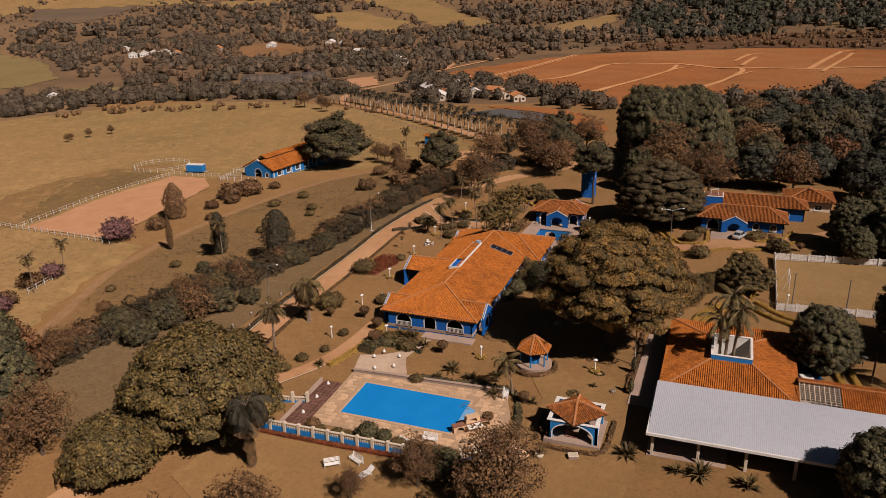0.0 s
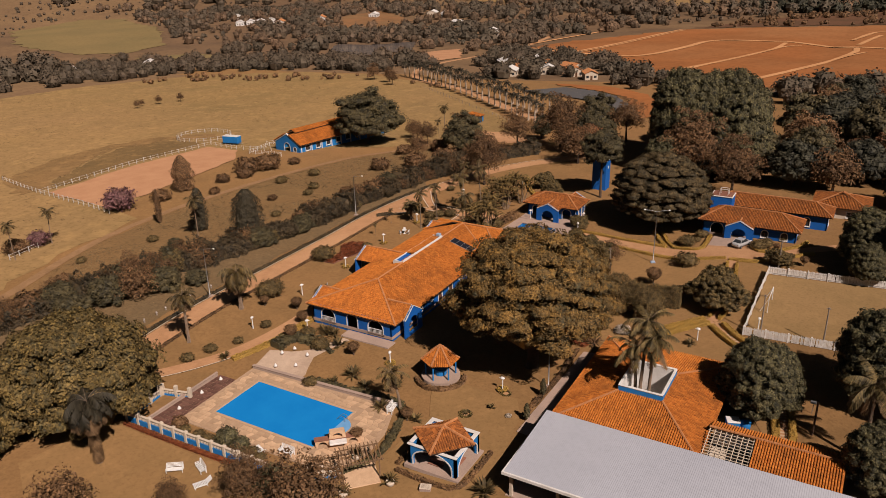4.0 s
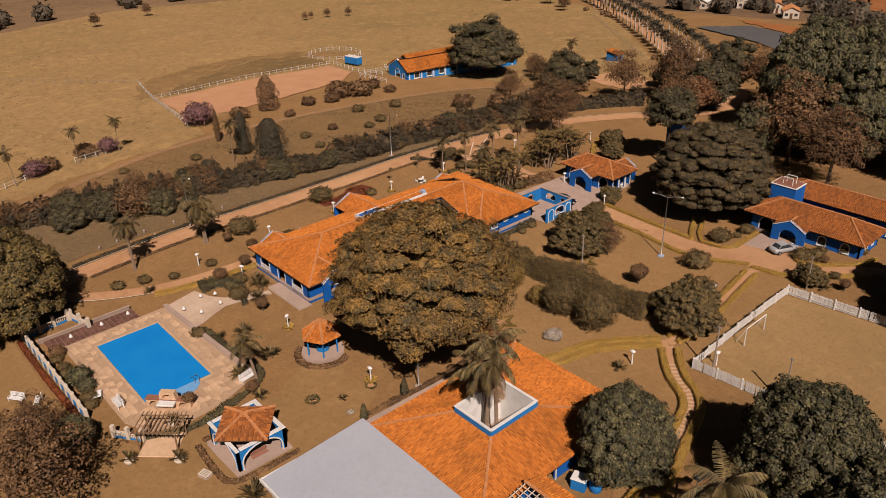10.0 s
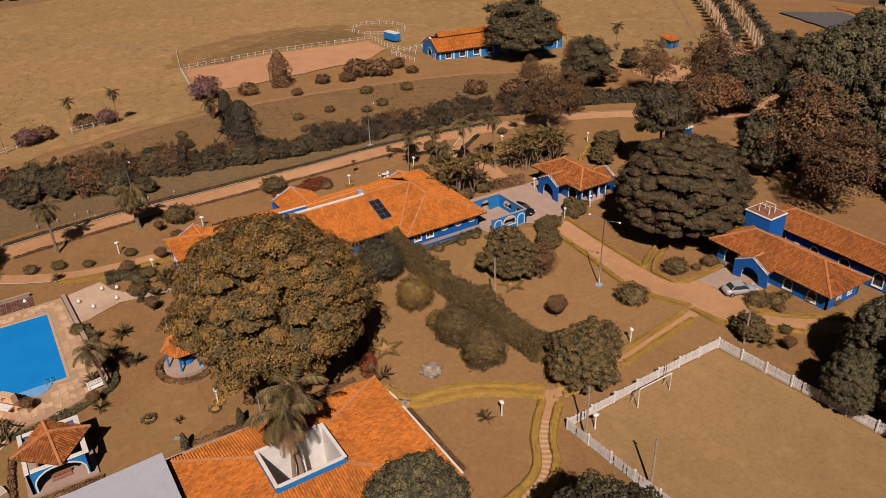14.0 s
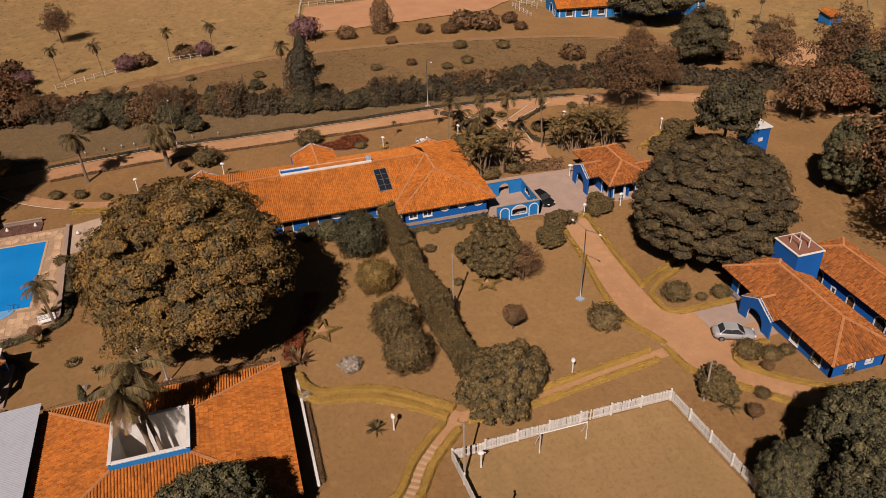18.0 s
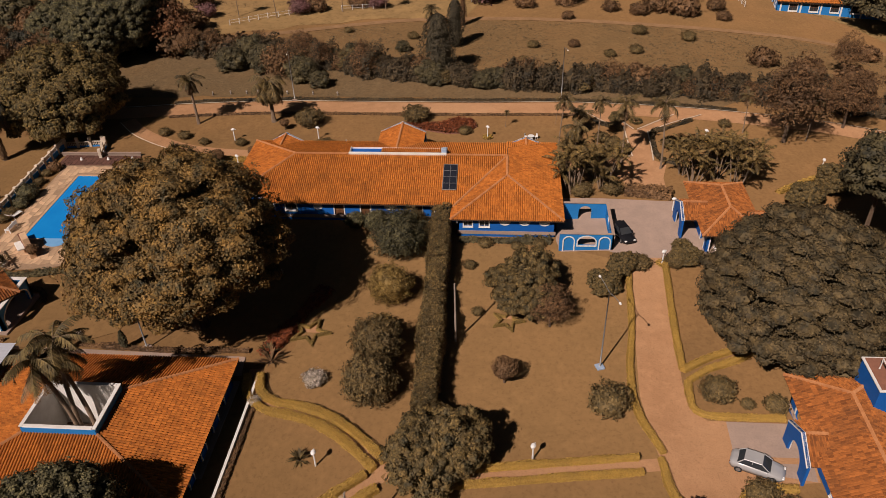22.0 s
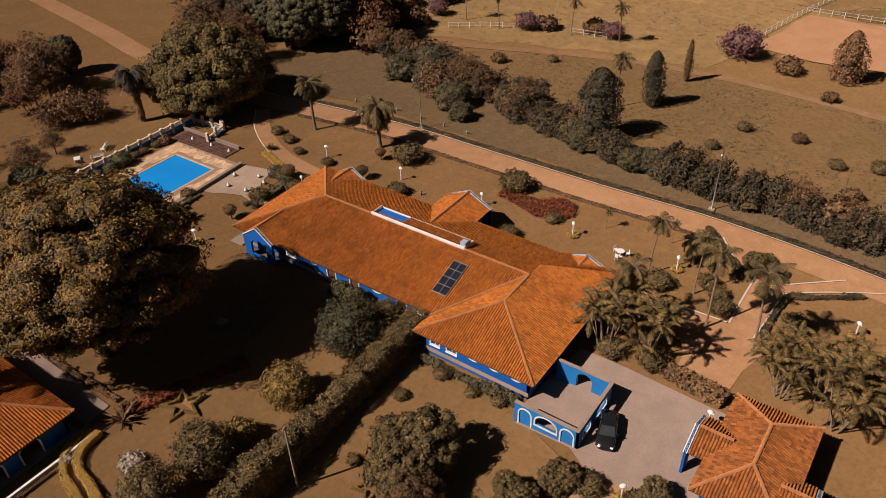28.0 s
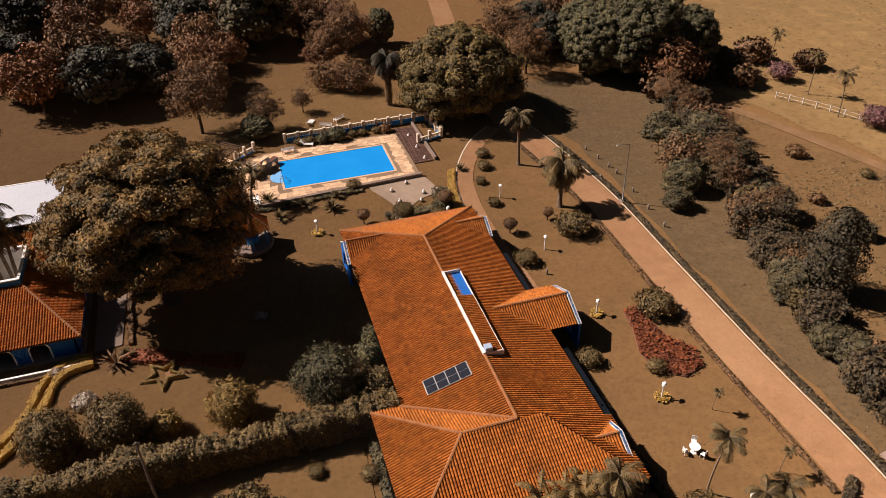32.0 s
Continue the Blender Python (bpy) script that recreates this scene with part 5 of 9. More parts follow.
wall(house, (-49.2, 143.0), (-49.2, 137.0), 2.55, [("rect", 3.0, 1.4, 0.9, 2.0, "grid")])
wall(house, (WX0, 137.0), (WX0, WY0), 2.72, [("rect", 3.5, 1.4, 0.9, 2.1, "grid"), ("rect", 7.5, 1.4, 0.9, 2.1, "grid"), ("rect", 18.0, 1.4, 0.9, 2.1, "grid"), ("rect", 22.5, 1.4, 0.9, 2.1, "grid"), ("rect", 30.0, 1.4, 0.9, 2.1, "grid")])
part("porch_floor", Geo().box(-42.0, 99.6, -0.7, -33.6, 101.58, -0.36, 0.02), M_CONCRETE, house, "pale paved porch step", absolute=True)
gable_porch(house, -48.6, 105.6, 4.4, 1.0, EV - 0.05, 3.6, "-x", back=2.4)
gable_porch(house, -49.4, 122.0, 6.4, 3.25, EV, 3.95, "-x", back=4.6)
gable_porch(house, -48.9, 139.6, 4.4, 0.55, EV - 0.05, 3.35, "-x", back=2.6)
gable_porch(house, -35.4, 105.6, 4.6, 2.2, EV - 0.1, 3.9, "+x")
# long white-edged skylight box along the ridge, its southern end open
sk = Geo()
sk.box(-43.3, 116.2, 4.4, -43.2, 129.1, 5.12, 0.02).box(-41.5, 116.2, 4.4, -41.25, 129.1, 5.42, 0.03)
sk.box(-43.2, 116.2, 4.4, -41.5, 116.32, 5.3, 0.02).box(-43.2, 129.0, 4.4, -41.5, 129.1, 5.3, 0.02)
slot = part("skylight_curb", sk, M_WHITE, house, "white rendered upstand", absolute=True)
part("light_well", Geo().box(-43.2, 116.32, 4.6, -41.5, 120.4, 4.93), M_BLUE, slot, "blue sunken light well")
part("cover_tiles", tiled(Geo(), [(-43.2, 129.0, 4.98), (-43.2, 120.4, 4.98), (-41.5, 120.4, 5.3), (-41.5, 129.0, 5.3)]), M_TILE, slot, "tiled strip")
part("tank_box", Geo().box(-42.2, 128.4, 5.3, -41.5, 129.1, 5.85, 0.04), M_PALEBLUE, slot, "pale blue box on the ridge")
# solar panels on the south-east slope
sl = Vector((XB - XR, 0, EV - RG)).normalized()
nrm = Vector((-sl.z, 0, sl.x)); nrm = nrm if nrm.z > 0 else -nrm
mpan = Matrix((Vector((0, 1, 0)), -sl, nrm)).transposed().to_4x4()
mpan.translation = Vector((-35.6, 128.9, EV + (XB + 35.6) / (XB - XR) * (RG - EV))) + nrm * 0.22
pan = thing("solar_panel", "black framed solar panels on the tiled roof", "solar panel", -37, 129.5, 3.8)
part("frame", Geo().box(-0.05, -0.05, -0.08, 1.75, 4.35, 0.0, 0.01, m=mpan), M_STEEL, pan, absolute=True)
for i in range(2):
    for j in range(4):
        part("cell_plate", Geo().box(0.03 + i * 0.86, 0.04 + j * 1.07, 0.0, 0.83 + i * 0.86, 1.03 + j * 1.07, 0.035, m=mpan), M_PANEL, pan, absolute=True)
# walled terrace at the north end, open to the sky
ter = thing("walled_terrace", "roofless blue walled terrace with white arches", "terrace", -31, 146.5, 0)
TX0, TX1, TY0, TY1 = -35.2, -28.2, 143.25, 149.6
part("floor", Geo().box(TX0, TY0, -0.1, TX1, TY1, 0.08), M_CONCRETE, ter, "grey paved floor", absolute=True)
wall(ter, (TX1, TY0), (TX1, TY1), 2.5, [("arch", 1.1, 1.2, 0, 2.1, "blind"), ("arch", 3.2, 2.1, 0.9, 2.2, "open"), ("arch", 5.3, 1.2, 0, 2.1, "blind")], M_LBLUE, name="arched_wall")
wall(ter, (TX1, TY1), (TX0, TY1), 2.5, [("arch", 1.7, 1.5, 0.9, 2.0, "open"), ("arch", 4.6, 2.2, 0.9, 2.1, "open")], M_LBLUE, name="arched_wall")
wall(ter, (TX0, TY1), (TX0, 143.9), 2.5, [("arch", 2.8, 1.6, 0, 2.1, "open")], M_LBLUE, name="arched_wall")
cp = Geo()
cp.box(TX1 - 0.3, TY0, 2.5, TX1 + 0.06, TY1 + 0.06, 2.6, 0.02).box(TX0 - 0.06, TY1 - 0.3, 2.5, TX1 - 0.3, TY1 + 0.06, 2.6, 0.02).box(TX0 - 0.06, TY0 + 0.7, 2.5, TX0 + 0.3, TY1 - 0.3, 2.6, 0.02)
part("coping", cp, M_CONCRETE, ter, "weathered wall coping", absolute=True)

# ---------------------------------------------------------------- garage building
gar = thing("garage_house", "small blue outbuilding with tiled roof and arched porches", "outbuilding", -33.5, 163, 0)
hip_roof(gar, -39.4, 159.4, -27.4, 166.6, 2.75, 4.5, "x")
gable_porch(gar, -33.2, 159.6, 4.6, 1.5, 2.6, 3.7, "-y")
gable_porch(gar, -31.0, 166.4, 4.2, 1.3, 2.6, 3.6, "+y", arch=False)
wall(gar, (-38.6, 160.2), (-28.2, 160.2), 2.7, [("arch", 2.0, 1.8, 0, 2.3, "open"), ("arch", 8.6, 1.8, 0, 2.3, "open")])
wall(gar, (-28.2, 160.2), (-28.2, 165.8), 2.7, [("rect", 1.2, 1.5, 0, 2.35, "open"), ("rect", 3.0, 1.5, 0, 2.35, "open"), ("rect", 4.7, 1.2, 0, 2.35, "open")])
wall(gar, (-28.2, 165.8), (-38.6, 165.8), 2.7, [("rect", 4.0, 1.2, 0.9, 2.0, "grid")])
wall(gar, (-38.6, 165.8), (-38.6, 160.2), 2.7, [("rect", 2.8, 1.2, 0.9, 2.0, "grid")])
part("inner_wall", Geo().box(-38.3, 163.0, 0, -28.5, 163.2, 2.6), M_BLUE, gar, absolute=True)
part("floor", Geo().box(-39.2, 157.6, -0.1, -27.8, 166, 0.06), M_CONCRETE, gar, absolute=True)

# ---------------------------------------------------------------- side building (two wings)
off = thing("side_house", "blue single-storey house with tiled hip roof and white arches", "house", 4, 167, 0)
hip_roof(off, -5.2, 163.0, 12.7, 171.0, 2.75, 4.75, "x")
gable_porch(off, 2.4, 163.3, 4.8, 0.9, 2.55, 3.75, "-y")
wall(off, (-4.4, 163.9), (11.9, 163.9), 2.7, [("arch", 2.6, 2.2, 0, 2.35, "open"), ("arch", 11.0, 1.1, 0.8, 2.1, "glass"), ("arch", 14.3, 1.1, 0.8, 2.1, "glass")], base=M_CONCRETE)
wall(off, (11.9, 163.9), (11.9, 170.2), 2.7, [("arch", 2.3, 0.7, 1.2, 1.9, "oval"), ("arch", 4.4, 0.7, 1.2, 1.9, "oval")], base=M_CONCRETE)
wall(off, (11.9, 170.2), (-4.4, 170.2), 2.7)
wall(off, (-4.4, 170.2), (-4.4, 163.9), 2.7)
back = thing("back_house", "long blue house with arched brown windows and tiled roof", "house", 3, 176, 0)
hip_roof(back, -5.0, 172.3, 17.0, 179.0, 3.3, 5.0, "x")
wall(back, (-4.4, 173.0), (16.2, 173.0), 3.2, [("arch", 3.2, 1.2, 1.0, 2.6, "glass"), ("rect", 5.6, 0.5, 1.2, 1.8, "glass"), ("arch", 8.2, 1.0, 0, 2.4, "door"), ("arch", 12.4, 1.4, 1.0, 2.6, "glass"), ("arch", 17.0, 1.2, 1.0, 2.6, "glass")], base=M_CONCRETE)
wall(back, (16.2, 173.0), (16.2, 178.4), 3.2, [("rect", 2.7, 1.2, 1.0, 2.2, "grid")])
wall(back, (16.2, 178.4), (-4.4, 178.4), 3.2)
wall(back, (-4.4, 178.4), (-4.4, 173.0), 3.2)
tank = thing("tank_tower", "blue square water tank tower with white coping", "water tower", -2.4, 169.6, 0)
part("shaft", Geo().box(-4.3, 168.6, 0, -0.4, 171.9, 5.9, 0.03), M_BLUE, tank, absolute=True)
part("coping", Geo().box(-4.4, 168.5, 5.9, -0.3, 172.0, 6.05, 0.03), M_WHITE, tank, absolute=True)
part("top_slab", Geo().box(-4.2, 168.7, 6.05, -0.5, 171.8, 6.1), M_BRICK, tank, absolute=True)
for o in (0, 1.2):
    part("hoist_frame", Geo().tube([(-2.9, 169.4 + o, 6.1), (-2.9, 169.4 + o, 7.2), (-1.4, 169.4 + o, 7.2), (-1.4, 169.4 + o, 6.1)], 0.07, 6), M_WHITE, tank, "white pipe frame", absolute=True)
outb = thing("store_house", "small store building under a tiled hip roof", "outbuilding", 18, 184, 0)
hip_roof(outb, 12.5, 180.6, 23.0, 190.0, 2.8, 4.7, "y")
wall(outb, (13.2, 181.4), (22.2, 181.4), 2.7, [("rect", 3, 1.4, 0, 2.1, "open"), ("rect", 6.4, 1.4, 0.9, 2.0, "grid")], M_CREAM)
wall(outb, (22.2, 181.4), (22.2, 189.2), 2.7, (), M_CREAM)
wall(outb, (22.2, 189.2), (13.2, 189.2), 2.7, (), M_CREAM)
wall(outb, (13.2, 189.2), (13.2, 181.4), 2.7, [("rect", 3.5, 1.2, 0.9, 2.0, "grid")], M_CREAM)
wt = thing("water_tower", "tall narrow blue water tower", "water tower", -31, 184.5, None)
part("shaft", Geo().box(-32.7, 183.0, -0.3, -29.5, 186.0, 6.6, 0.04), M_BLUE, wt, absolute=True)
part("coping", Geo().box(-32.9, 182.8, 6.6, -29.3, 186.2, 6.8, 0.03), M_WHITE, wt, absolute=True)
part("number_plate", Geo().box(-29.5, 184.2, 4.6, -29.46, 184.9, 5.2), M_WHITE, wt, absolute=True)

# ---------------------------------------------------------------- hall with a courtyard, metal-roofed veranda
hall = thing("event_hall", "large tiled hall roof round a small white courtyard", "hall", 3.3, 100.5, 0)
HE, HR = 2.65, 4.35
hx0, hx1, hy0, hy1 = -5.1, 11.8, 89.7, 111.6
cx0, cx1, cy0, cy1 = 0.9, 6.0, 96.6, 103.1
C = [(cx0, cy0, HR), (cx1, cy0, HR), (cx1, cy1, HR), (cx0, cy1, HR)]
E_ = [(hx0, hy0, HE), (hx1, hy0, HE), (hx1, hy1, HE), (hx0, hy1, HE)]
for k in range(4):
    slope(hall, [E_[k], E_[(k + 1) % 4], C[(k + 1) % 4], C[k]])
    ridge(hall, E_[k], C[k], "hip")
for a, b in (((cx0, cy0), (cx1, cy0)), ((cx1, cy0), (cx1, cy1)), ((cx1, cy1), (cx0, cy1)), ((cx0, cy1), (cx0, cy0))):
    m = wall_frame(a, b)
    L = math.dist(a, b)
    w_ = part("courtyard_wall", Geo().box(0, 0.0, -0.2, L, 5.1, 0.0, m=m), M_WHITE, hall, "white inner wall", absolute=True)
    part("parapet_band", Geo().box(0, 4.3, 0.003, L, 4.98, 0.05, m=m), M_LBLUE, w_, "blue painted band")
    part("coping", Geo().box(-0.05 if a[1] == b[1] else 0.26, 5.1, -0.25, L + 0.05 if a[1] == b[1] else L - 0.26, 5.18, 0.09, 0.02, m=m), M_WHITE, w_)
part("courtyard_floor", Geo().box(cx0 + 0.2, cy0 + 0.2, 0, cx1 - 0.2, cy1 - 0.2, 0.1), M_CONCRETE, hall, absolute=True)
wall(hall, (hx1 - 0.8, hy0 + 0.8), (hx1 - 0.8, hy1 - 0.8), 2.55, [("arch", 4, 1.6, 0, 2.2, "open"), ("arch", 9, 1.6, 0, 2.2, "open"), ("arch", 14, 1.6, 0, 2.2, "open")])
wall(hall, (hx1 - 0.8, hy1 - 0.8), (hx0 + 0.8, hy1 - 0.8), 2.55, [("arch", 2.2, 1.8, 0, 2.2, "open"), ("arch", 5.2, 1.8, 0, 2.2, "open"), ("arch", 8.4, 1.8, 0, 2.2, "open"), ("arch", 11.8, 1.8, 0, 2.2, "open")])
wall(hall, (hx0 + 0.8, hy1 - 0.8), (hx0 + 0.8, hy0 + 0.8), 2.55, [("arch", 3, 1.8, 0, 2.2, "open"), ("arch", 8, 1.8, 0, 2.2, "open"), ("arch", 13, 1.8, 0, 2.2, "open"), ("arch", 18, 1.8, 0, 2.2, "open")])
part("floor", Geo().box(hx0 + 0.3, hy0, -0.1, hx1 - 0.3, hy1 - 0.3, 0.05), M_CONCRETE, hall, absolute=True)
ver = thing("metal_veranda", "open veranda under a pale corrugated sheet roof on posts", "veranda", 8, 84, 0)
mr = Geo()
n_ = 160
vx0, vx1 = -5.2, 27.0
cols_ = []
for k in range(n_ + 1):
    a = vx0 + (vx1 - vx0) * k / n_
    cols_ += [(a, 0.0)] + ([(a + (vx1 - vx0) / n_ * 0.3, 0.012)] if k < n_ else [])
nn_ = len(cols_)
mr.add([(a, 78.3, 3.35 + h) for a, h in cols_] + [(a, 89.75, 3.9 + h) for a, h in cols_], [(k, k + 1, nn_ + k + 1, nn_ + k) for k in range(nn_ - 1)])
part("roof_sheet", mr, M_METALROOF, ver, "pale grey corrugated sheet", absolute=True)
part("underside", Geo().add([(vx0, 78.35, 3.28), (vx1, 78.35, 3.28), (vx1, 89.7, 3.83), (vx0, 89.7, 3.83)], [(3, 2, 1, 0)]), M_GREYWOOD, ver, absolute=True)
part("fascia", Geo().box(vx0, 78.1, 3.05, vx1, 78.3, 3.42, 0.02), M_WHITE, ver, "white fascia board", absolute=True)
part("fascia", Geo().box(vx0 - 0.15, 78.1, 3.05, vx0, 89.7, 3.42, 0.02), M_WHITE, ver, absolute=True)
part("floor", Geo().box(vx0, 78.8, -0.1, vx1, 89.9, 0.06), M_CONCRETE, ver, absolute=True)
for k in range(7):
    xx = -4.6 + k * 5.1
    part("post", Geo().box(xx - 0.17, 78.8, 0, xx + 0.17, 79.14, 3.1, 0.03), M_CREAM, ver, absolute=True)
anx = thing("lean_to", "low tiled annex with part of its tiles missing over bare battens", "annex", 17, 94, 0)
slope(anx, [(16.4, 90.0, 2.75), (25.0, 90.0, 2.75), (25.0, 95.3, 3.5), (16.4, 95.3, 3.5)])
slope(anx, [(25.0, 97.7, 2.75), (16.4, 97.7, 2.75), (16.4, 95.3, 3.5), (25.0, 95.3, 3.5)])
ridge(anx, (11.6, 95.3, 3.5), (25.0, 95.3, 3.5))
slope(anx, [(16.4, 97.7, 2.75), (11.6, 97.7, 2.75), (11.6, 95.3, 3.5), (16.4, 95.3, 3.5)])
for k in range(9):
    xx = 11.7 + k * 0.57
    part("rafter", Geo().tube([(xx, 90.0, 2.66), (xx, 95.3, 3.41)], 0.055, 4), M_CREAM, anx, absolute=True)
for k in range(12):
    yy = 90.2 + k * 0.46
    part("batten", Geo().box(11.6, yy, 2.72 + (yy - 90) * 0.1415, 16.4, yy + 0.08, 2.77 + (yy - 90) * 0.1415), M_CREAM, anx, absolute=True)
wall(anx, (11.9, 97.2), (24.6, 97.2), 2.5, (), M_CREAM, name="wall")
wall(anx, (24.6, 90.6), (24.6, 97.2), 2.5, (), M_BLUE)
part("floor", Geo().box(11.9, 90.0, 0, 24.5, 97.0, 0.08), M_CREAM, anx, "cluttered pale floor", absolute=True)

for ob, dz in ((terrace, -0.5), (pool, -0.5), (ter, -0.42), (gar, -0.1), (off, 0.95), (back, 0.95), (tank, 0.95), (outb, 0.95), (hall, 0.1), (anx, 0.2), (ver, 0.05)):
    ob.location.z += dz
for ob in (off, back, tank, outb):
    ob.location.x += 0.8
    ob.location.y -= 1.3
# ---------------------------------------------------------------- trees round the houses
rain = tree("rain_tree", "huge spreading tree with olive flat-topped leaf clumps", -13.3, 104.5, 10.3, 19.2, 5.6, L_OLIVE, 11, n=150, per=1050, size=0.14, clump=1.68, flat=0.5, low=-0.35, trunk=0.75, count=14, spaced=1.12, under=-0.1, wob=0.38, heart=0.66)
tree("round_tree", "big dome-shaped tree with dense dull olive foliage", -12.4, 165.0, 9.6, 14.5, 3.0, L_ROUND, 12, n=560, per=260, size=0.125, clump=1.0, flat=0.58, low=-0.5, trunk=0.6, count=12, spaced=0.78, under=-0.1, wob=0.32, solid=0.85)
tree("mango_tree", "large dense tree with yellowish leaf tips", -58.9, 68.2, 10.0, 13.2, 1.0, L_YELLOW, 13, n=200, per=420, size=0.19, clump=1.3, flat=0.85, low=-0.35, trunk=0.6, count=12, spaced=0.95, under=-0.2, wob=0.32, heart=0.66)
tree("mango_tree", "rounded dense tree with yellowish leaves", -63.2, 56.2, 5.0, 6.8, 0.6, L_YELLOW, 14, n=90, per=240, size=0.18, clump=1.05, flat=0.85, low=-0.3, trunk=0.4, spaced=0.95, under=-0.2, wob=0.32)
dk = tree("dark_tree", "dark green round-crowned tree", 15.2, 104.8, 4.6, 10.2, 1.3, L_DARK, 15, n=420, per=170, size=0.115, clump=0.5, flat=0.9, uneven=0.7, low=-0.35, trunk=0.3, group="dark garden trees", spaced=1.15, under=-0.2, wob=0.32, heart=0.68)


def more(proto, x, y, s=1.0, rz=0.0, sz=None):
    return copy_thing(proto, pose(x, y, gz(x, y), 0, 0, rz) @ Matrix.Diagonal((s, s, sz or s, 1)))


for x, y, s, r in ((28.2, 113.4, 1.14, 40), (36.5, 110.0, 1.05, 120), (24.2, 155.3, 0.9, 200), (24.6, 149, 0.6, 130), (30.7, 151.3, 0.98, 290), (35.2, 158.8, 1.0, 10), (31.2, 164.8, 0.92, 70), (27.5, 79.5, 0.8, 20), (31.0, 72.0, 0.9, 70), (27.5, 63.0, 0.9, 20)):
    more(dk, x, y, s * 1.12, r)
more(dk, -26.6, 67.6, 0.55, 15, 0.36)
more(dk, 18.6, 75.6, 0.95, 80)
more(dk, 28.2, 96.2, 0.8, 70)
br = tree("brown_tree", "tree with sparse reddish brown dry leaves", -57.7, 177.7, 5.4, 13.0, 3.2, L_BROWN, 16, n=120, per=64, size=0.155, clump=0.85, flat=0.8, fill=0.3, low=-0.3, trunk=0.28, count=16, group="brown dry trees", solid=0, wob=0.6)
for x, y, s, r in ((-18.6, 63.0, 0.88, 50), (-55.5, 221, 1.22, 10), (-66, 215, 0.95, 200), (-80, 207, 0.9, 30), (-63, 188, 0.75, 100), (-92, 60, 0.9, 5), (-34.6, 60.8, 0.33, 0), (-39, 29, 0.9, 20), (-46, 41, 0.85, 120), (-28.6, 65.4, 0.52, 0), (-3, 188, 1.1, 150), (-41, 236, 1.0, 20), (-88, 197, 0.6, 0), (-100, 222, 0.55, 0), (-106, 226, 0.5, 70), (-111, 231, 0.5, 70)):
    more(br, x, y, s, r)
tree("tall_tree", "tall tree with a bare trunk and a high brown-green crown", -28.9, 177.8, 4.1, 15.2, 8.4, L_GREEN, 20, n=80, per=160, size=0.2, clump=1.05, flat=0.75, fill=0.2, low=-0.5, trunk=0.26, count=10)
gr = tree("green_tree", "broad-leaved tree with a rounded olive green crown", -79.0, 207.0, 5.4, 11.6, 1.6, L_GREEN, 17, n=100, per=190, size=0.175, clump=1.3, flat=0.8, fill=0.15, low=-0.3, trunk=0.32, count=6, group="green garden trees")
for x, y, s, r in ((-51.2, 239, 1.1, 30), (-90, 232, 0.45, 77), (-66, 233, 0.6, 10), (-8, 214, 1.5, 120)):
    more(gr, x, y, s, r)
more(br, -155.0, 73.0, 0.75, 60)
more(br, -13.4, 194.0, 1.4, 30)
more(br, -14.6, 141.6, 0.42, 130)
for x, y, s, r in ((-19.5, 192.5, 0.85, 75), (-17, 206, 1.75, 90), (-6, 205, 1.6, 160), (-22, 221, 1.7, 220), (-9, 219, 1.75, 300), (-17, 235, 1.6, 110)):
    more(dk, x, y, s * 1.08, r, s * 1.35)
more(gr, -120.5, 219.0, 1.8, 120, 1.42)
ol = tree("garden_tree", "leafy olive green garden tree", 5.4, 131.2, 4.4, 5.9, 0.7, L_GARDEN, 18, n=210, per=120, size=0.12, clump=0.46, heart=0.62, uneven=1.2, spaced=1.2, under=-0.2, wob=0.32, flat=0.75, fill=0.2, low=-0.3, trunk=0.2, count=6, group="olive garden trees")
for x, y, s, r in ((-18.2, 139.2, 0.98, 60), (-20.5, 147.8, 0.43, 150), (-24.0, 150.0, 0.4, 10), (-26.2, 157.5, 0.42, 100), (11.2, 150.9, 0.47, 200), (-38.9, 174.6, 0.55, 0), (-43, 180, 0.6, 140), (-63.5, 154.0, 0.3, 0), (-86, 108, 0.6, 20)):
    more(ol, x, y, s, r)
# clipped bushes of the front garden
for x, y, r, h, m, sd_, lb in ((-8.8, 124.3, 2.4, 4.8, L_BUSH, 21, "large clipped round bush on the lawn"), (-3.4, 124.3, 2.4, 4.8, L_BUSH, 22, "large clipped round bush on the lawn"),
                        (-18.7, 124.3, 2.2, 4.2, L_GOLDEN, 23, "clipped yellowish green round bush"), (-27.6, 124.2, 3.0, 5.2, L_DARK, 24, "big dark green round bush near the house"),
                        (-12.6, 124.2, 1.4, 2.2, L_GOLDEN, 25, "small golden round bush"), (-32.2, 120.9, 1.5, 2.7, L_DARK, 26, "rounded bush against the house wall"),
                        (-32.0, 125.4, 1.7, 3.0, L_BUSH, 27, "rounded bush against the house wall"), (-33.0, 118.0, 1.2, 1.8, L_DARK, 28, "rounded bush against the house wall"), (-30.0, 127.6, 1.6, 2.6, L_BUSH, 29, "rounded bush beside the hedge")):
    ball_bush("round_bush", lb, x, y, r, h, m, sd_, int(1500 * r * r), 0.088, "clipped bushes", 0.2)
mush = ball_bush("topiary_bush", "small clipped bush on a short stem", -5.8, 136.9, 1.25, 2.9, L_BROWN, 30, 2600, 0.075, "topiary bushes", stem=0.85, taper=0.5)
sm = ball_bush("small_bush", "small rounded garden bush", -2.7, 146.4, 1.8, 2.1, L_BUSH, 31, 2200, 0.11, "small bushes", 0.25)
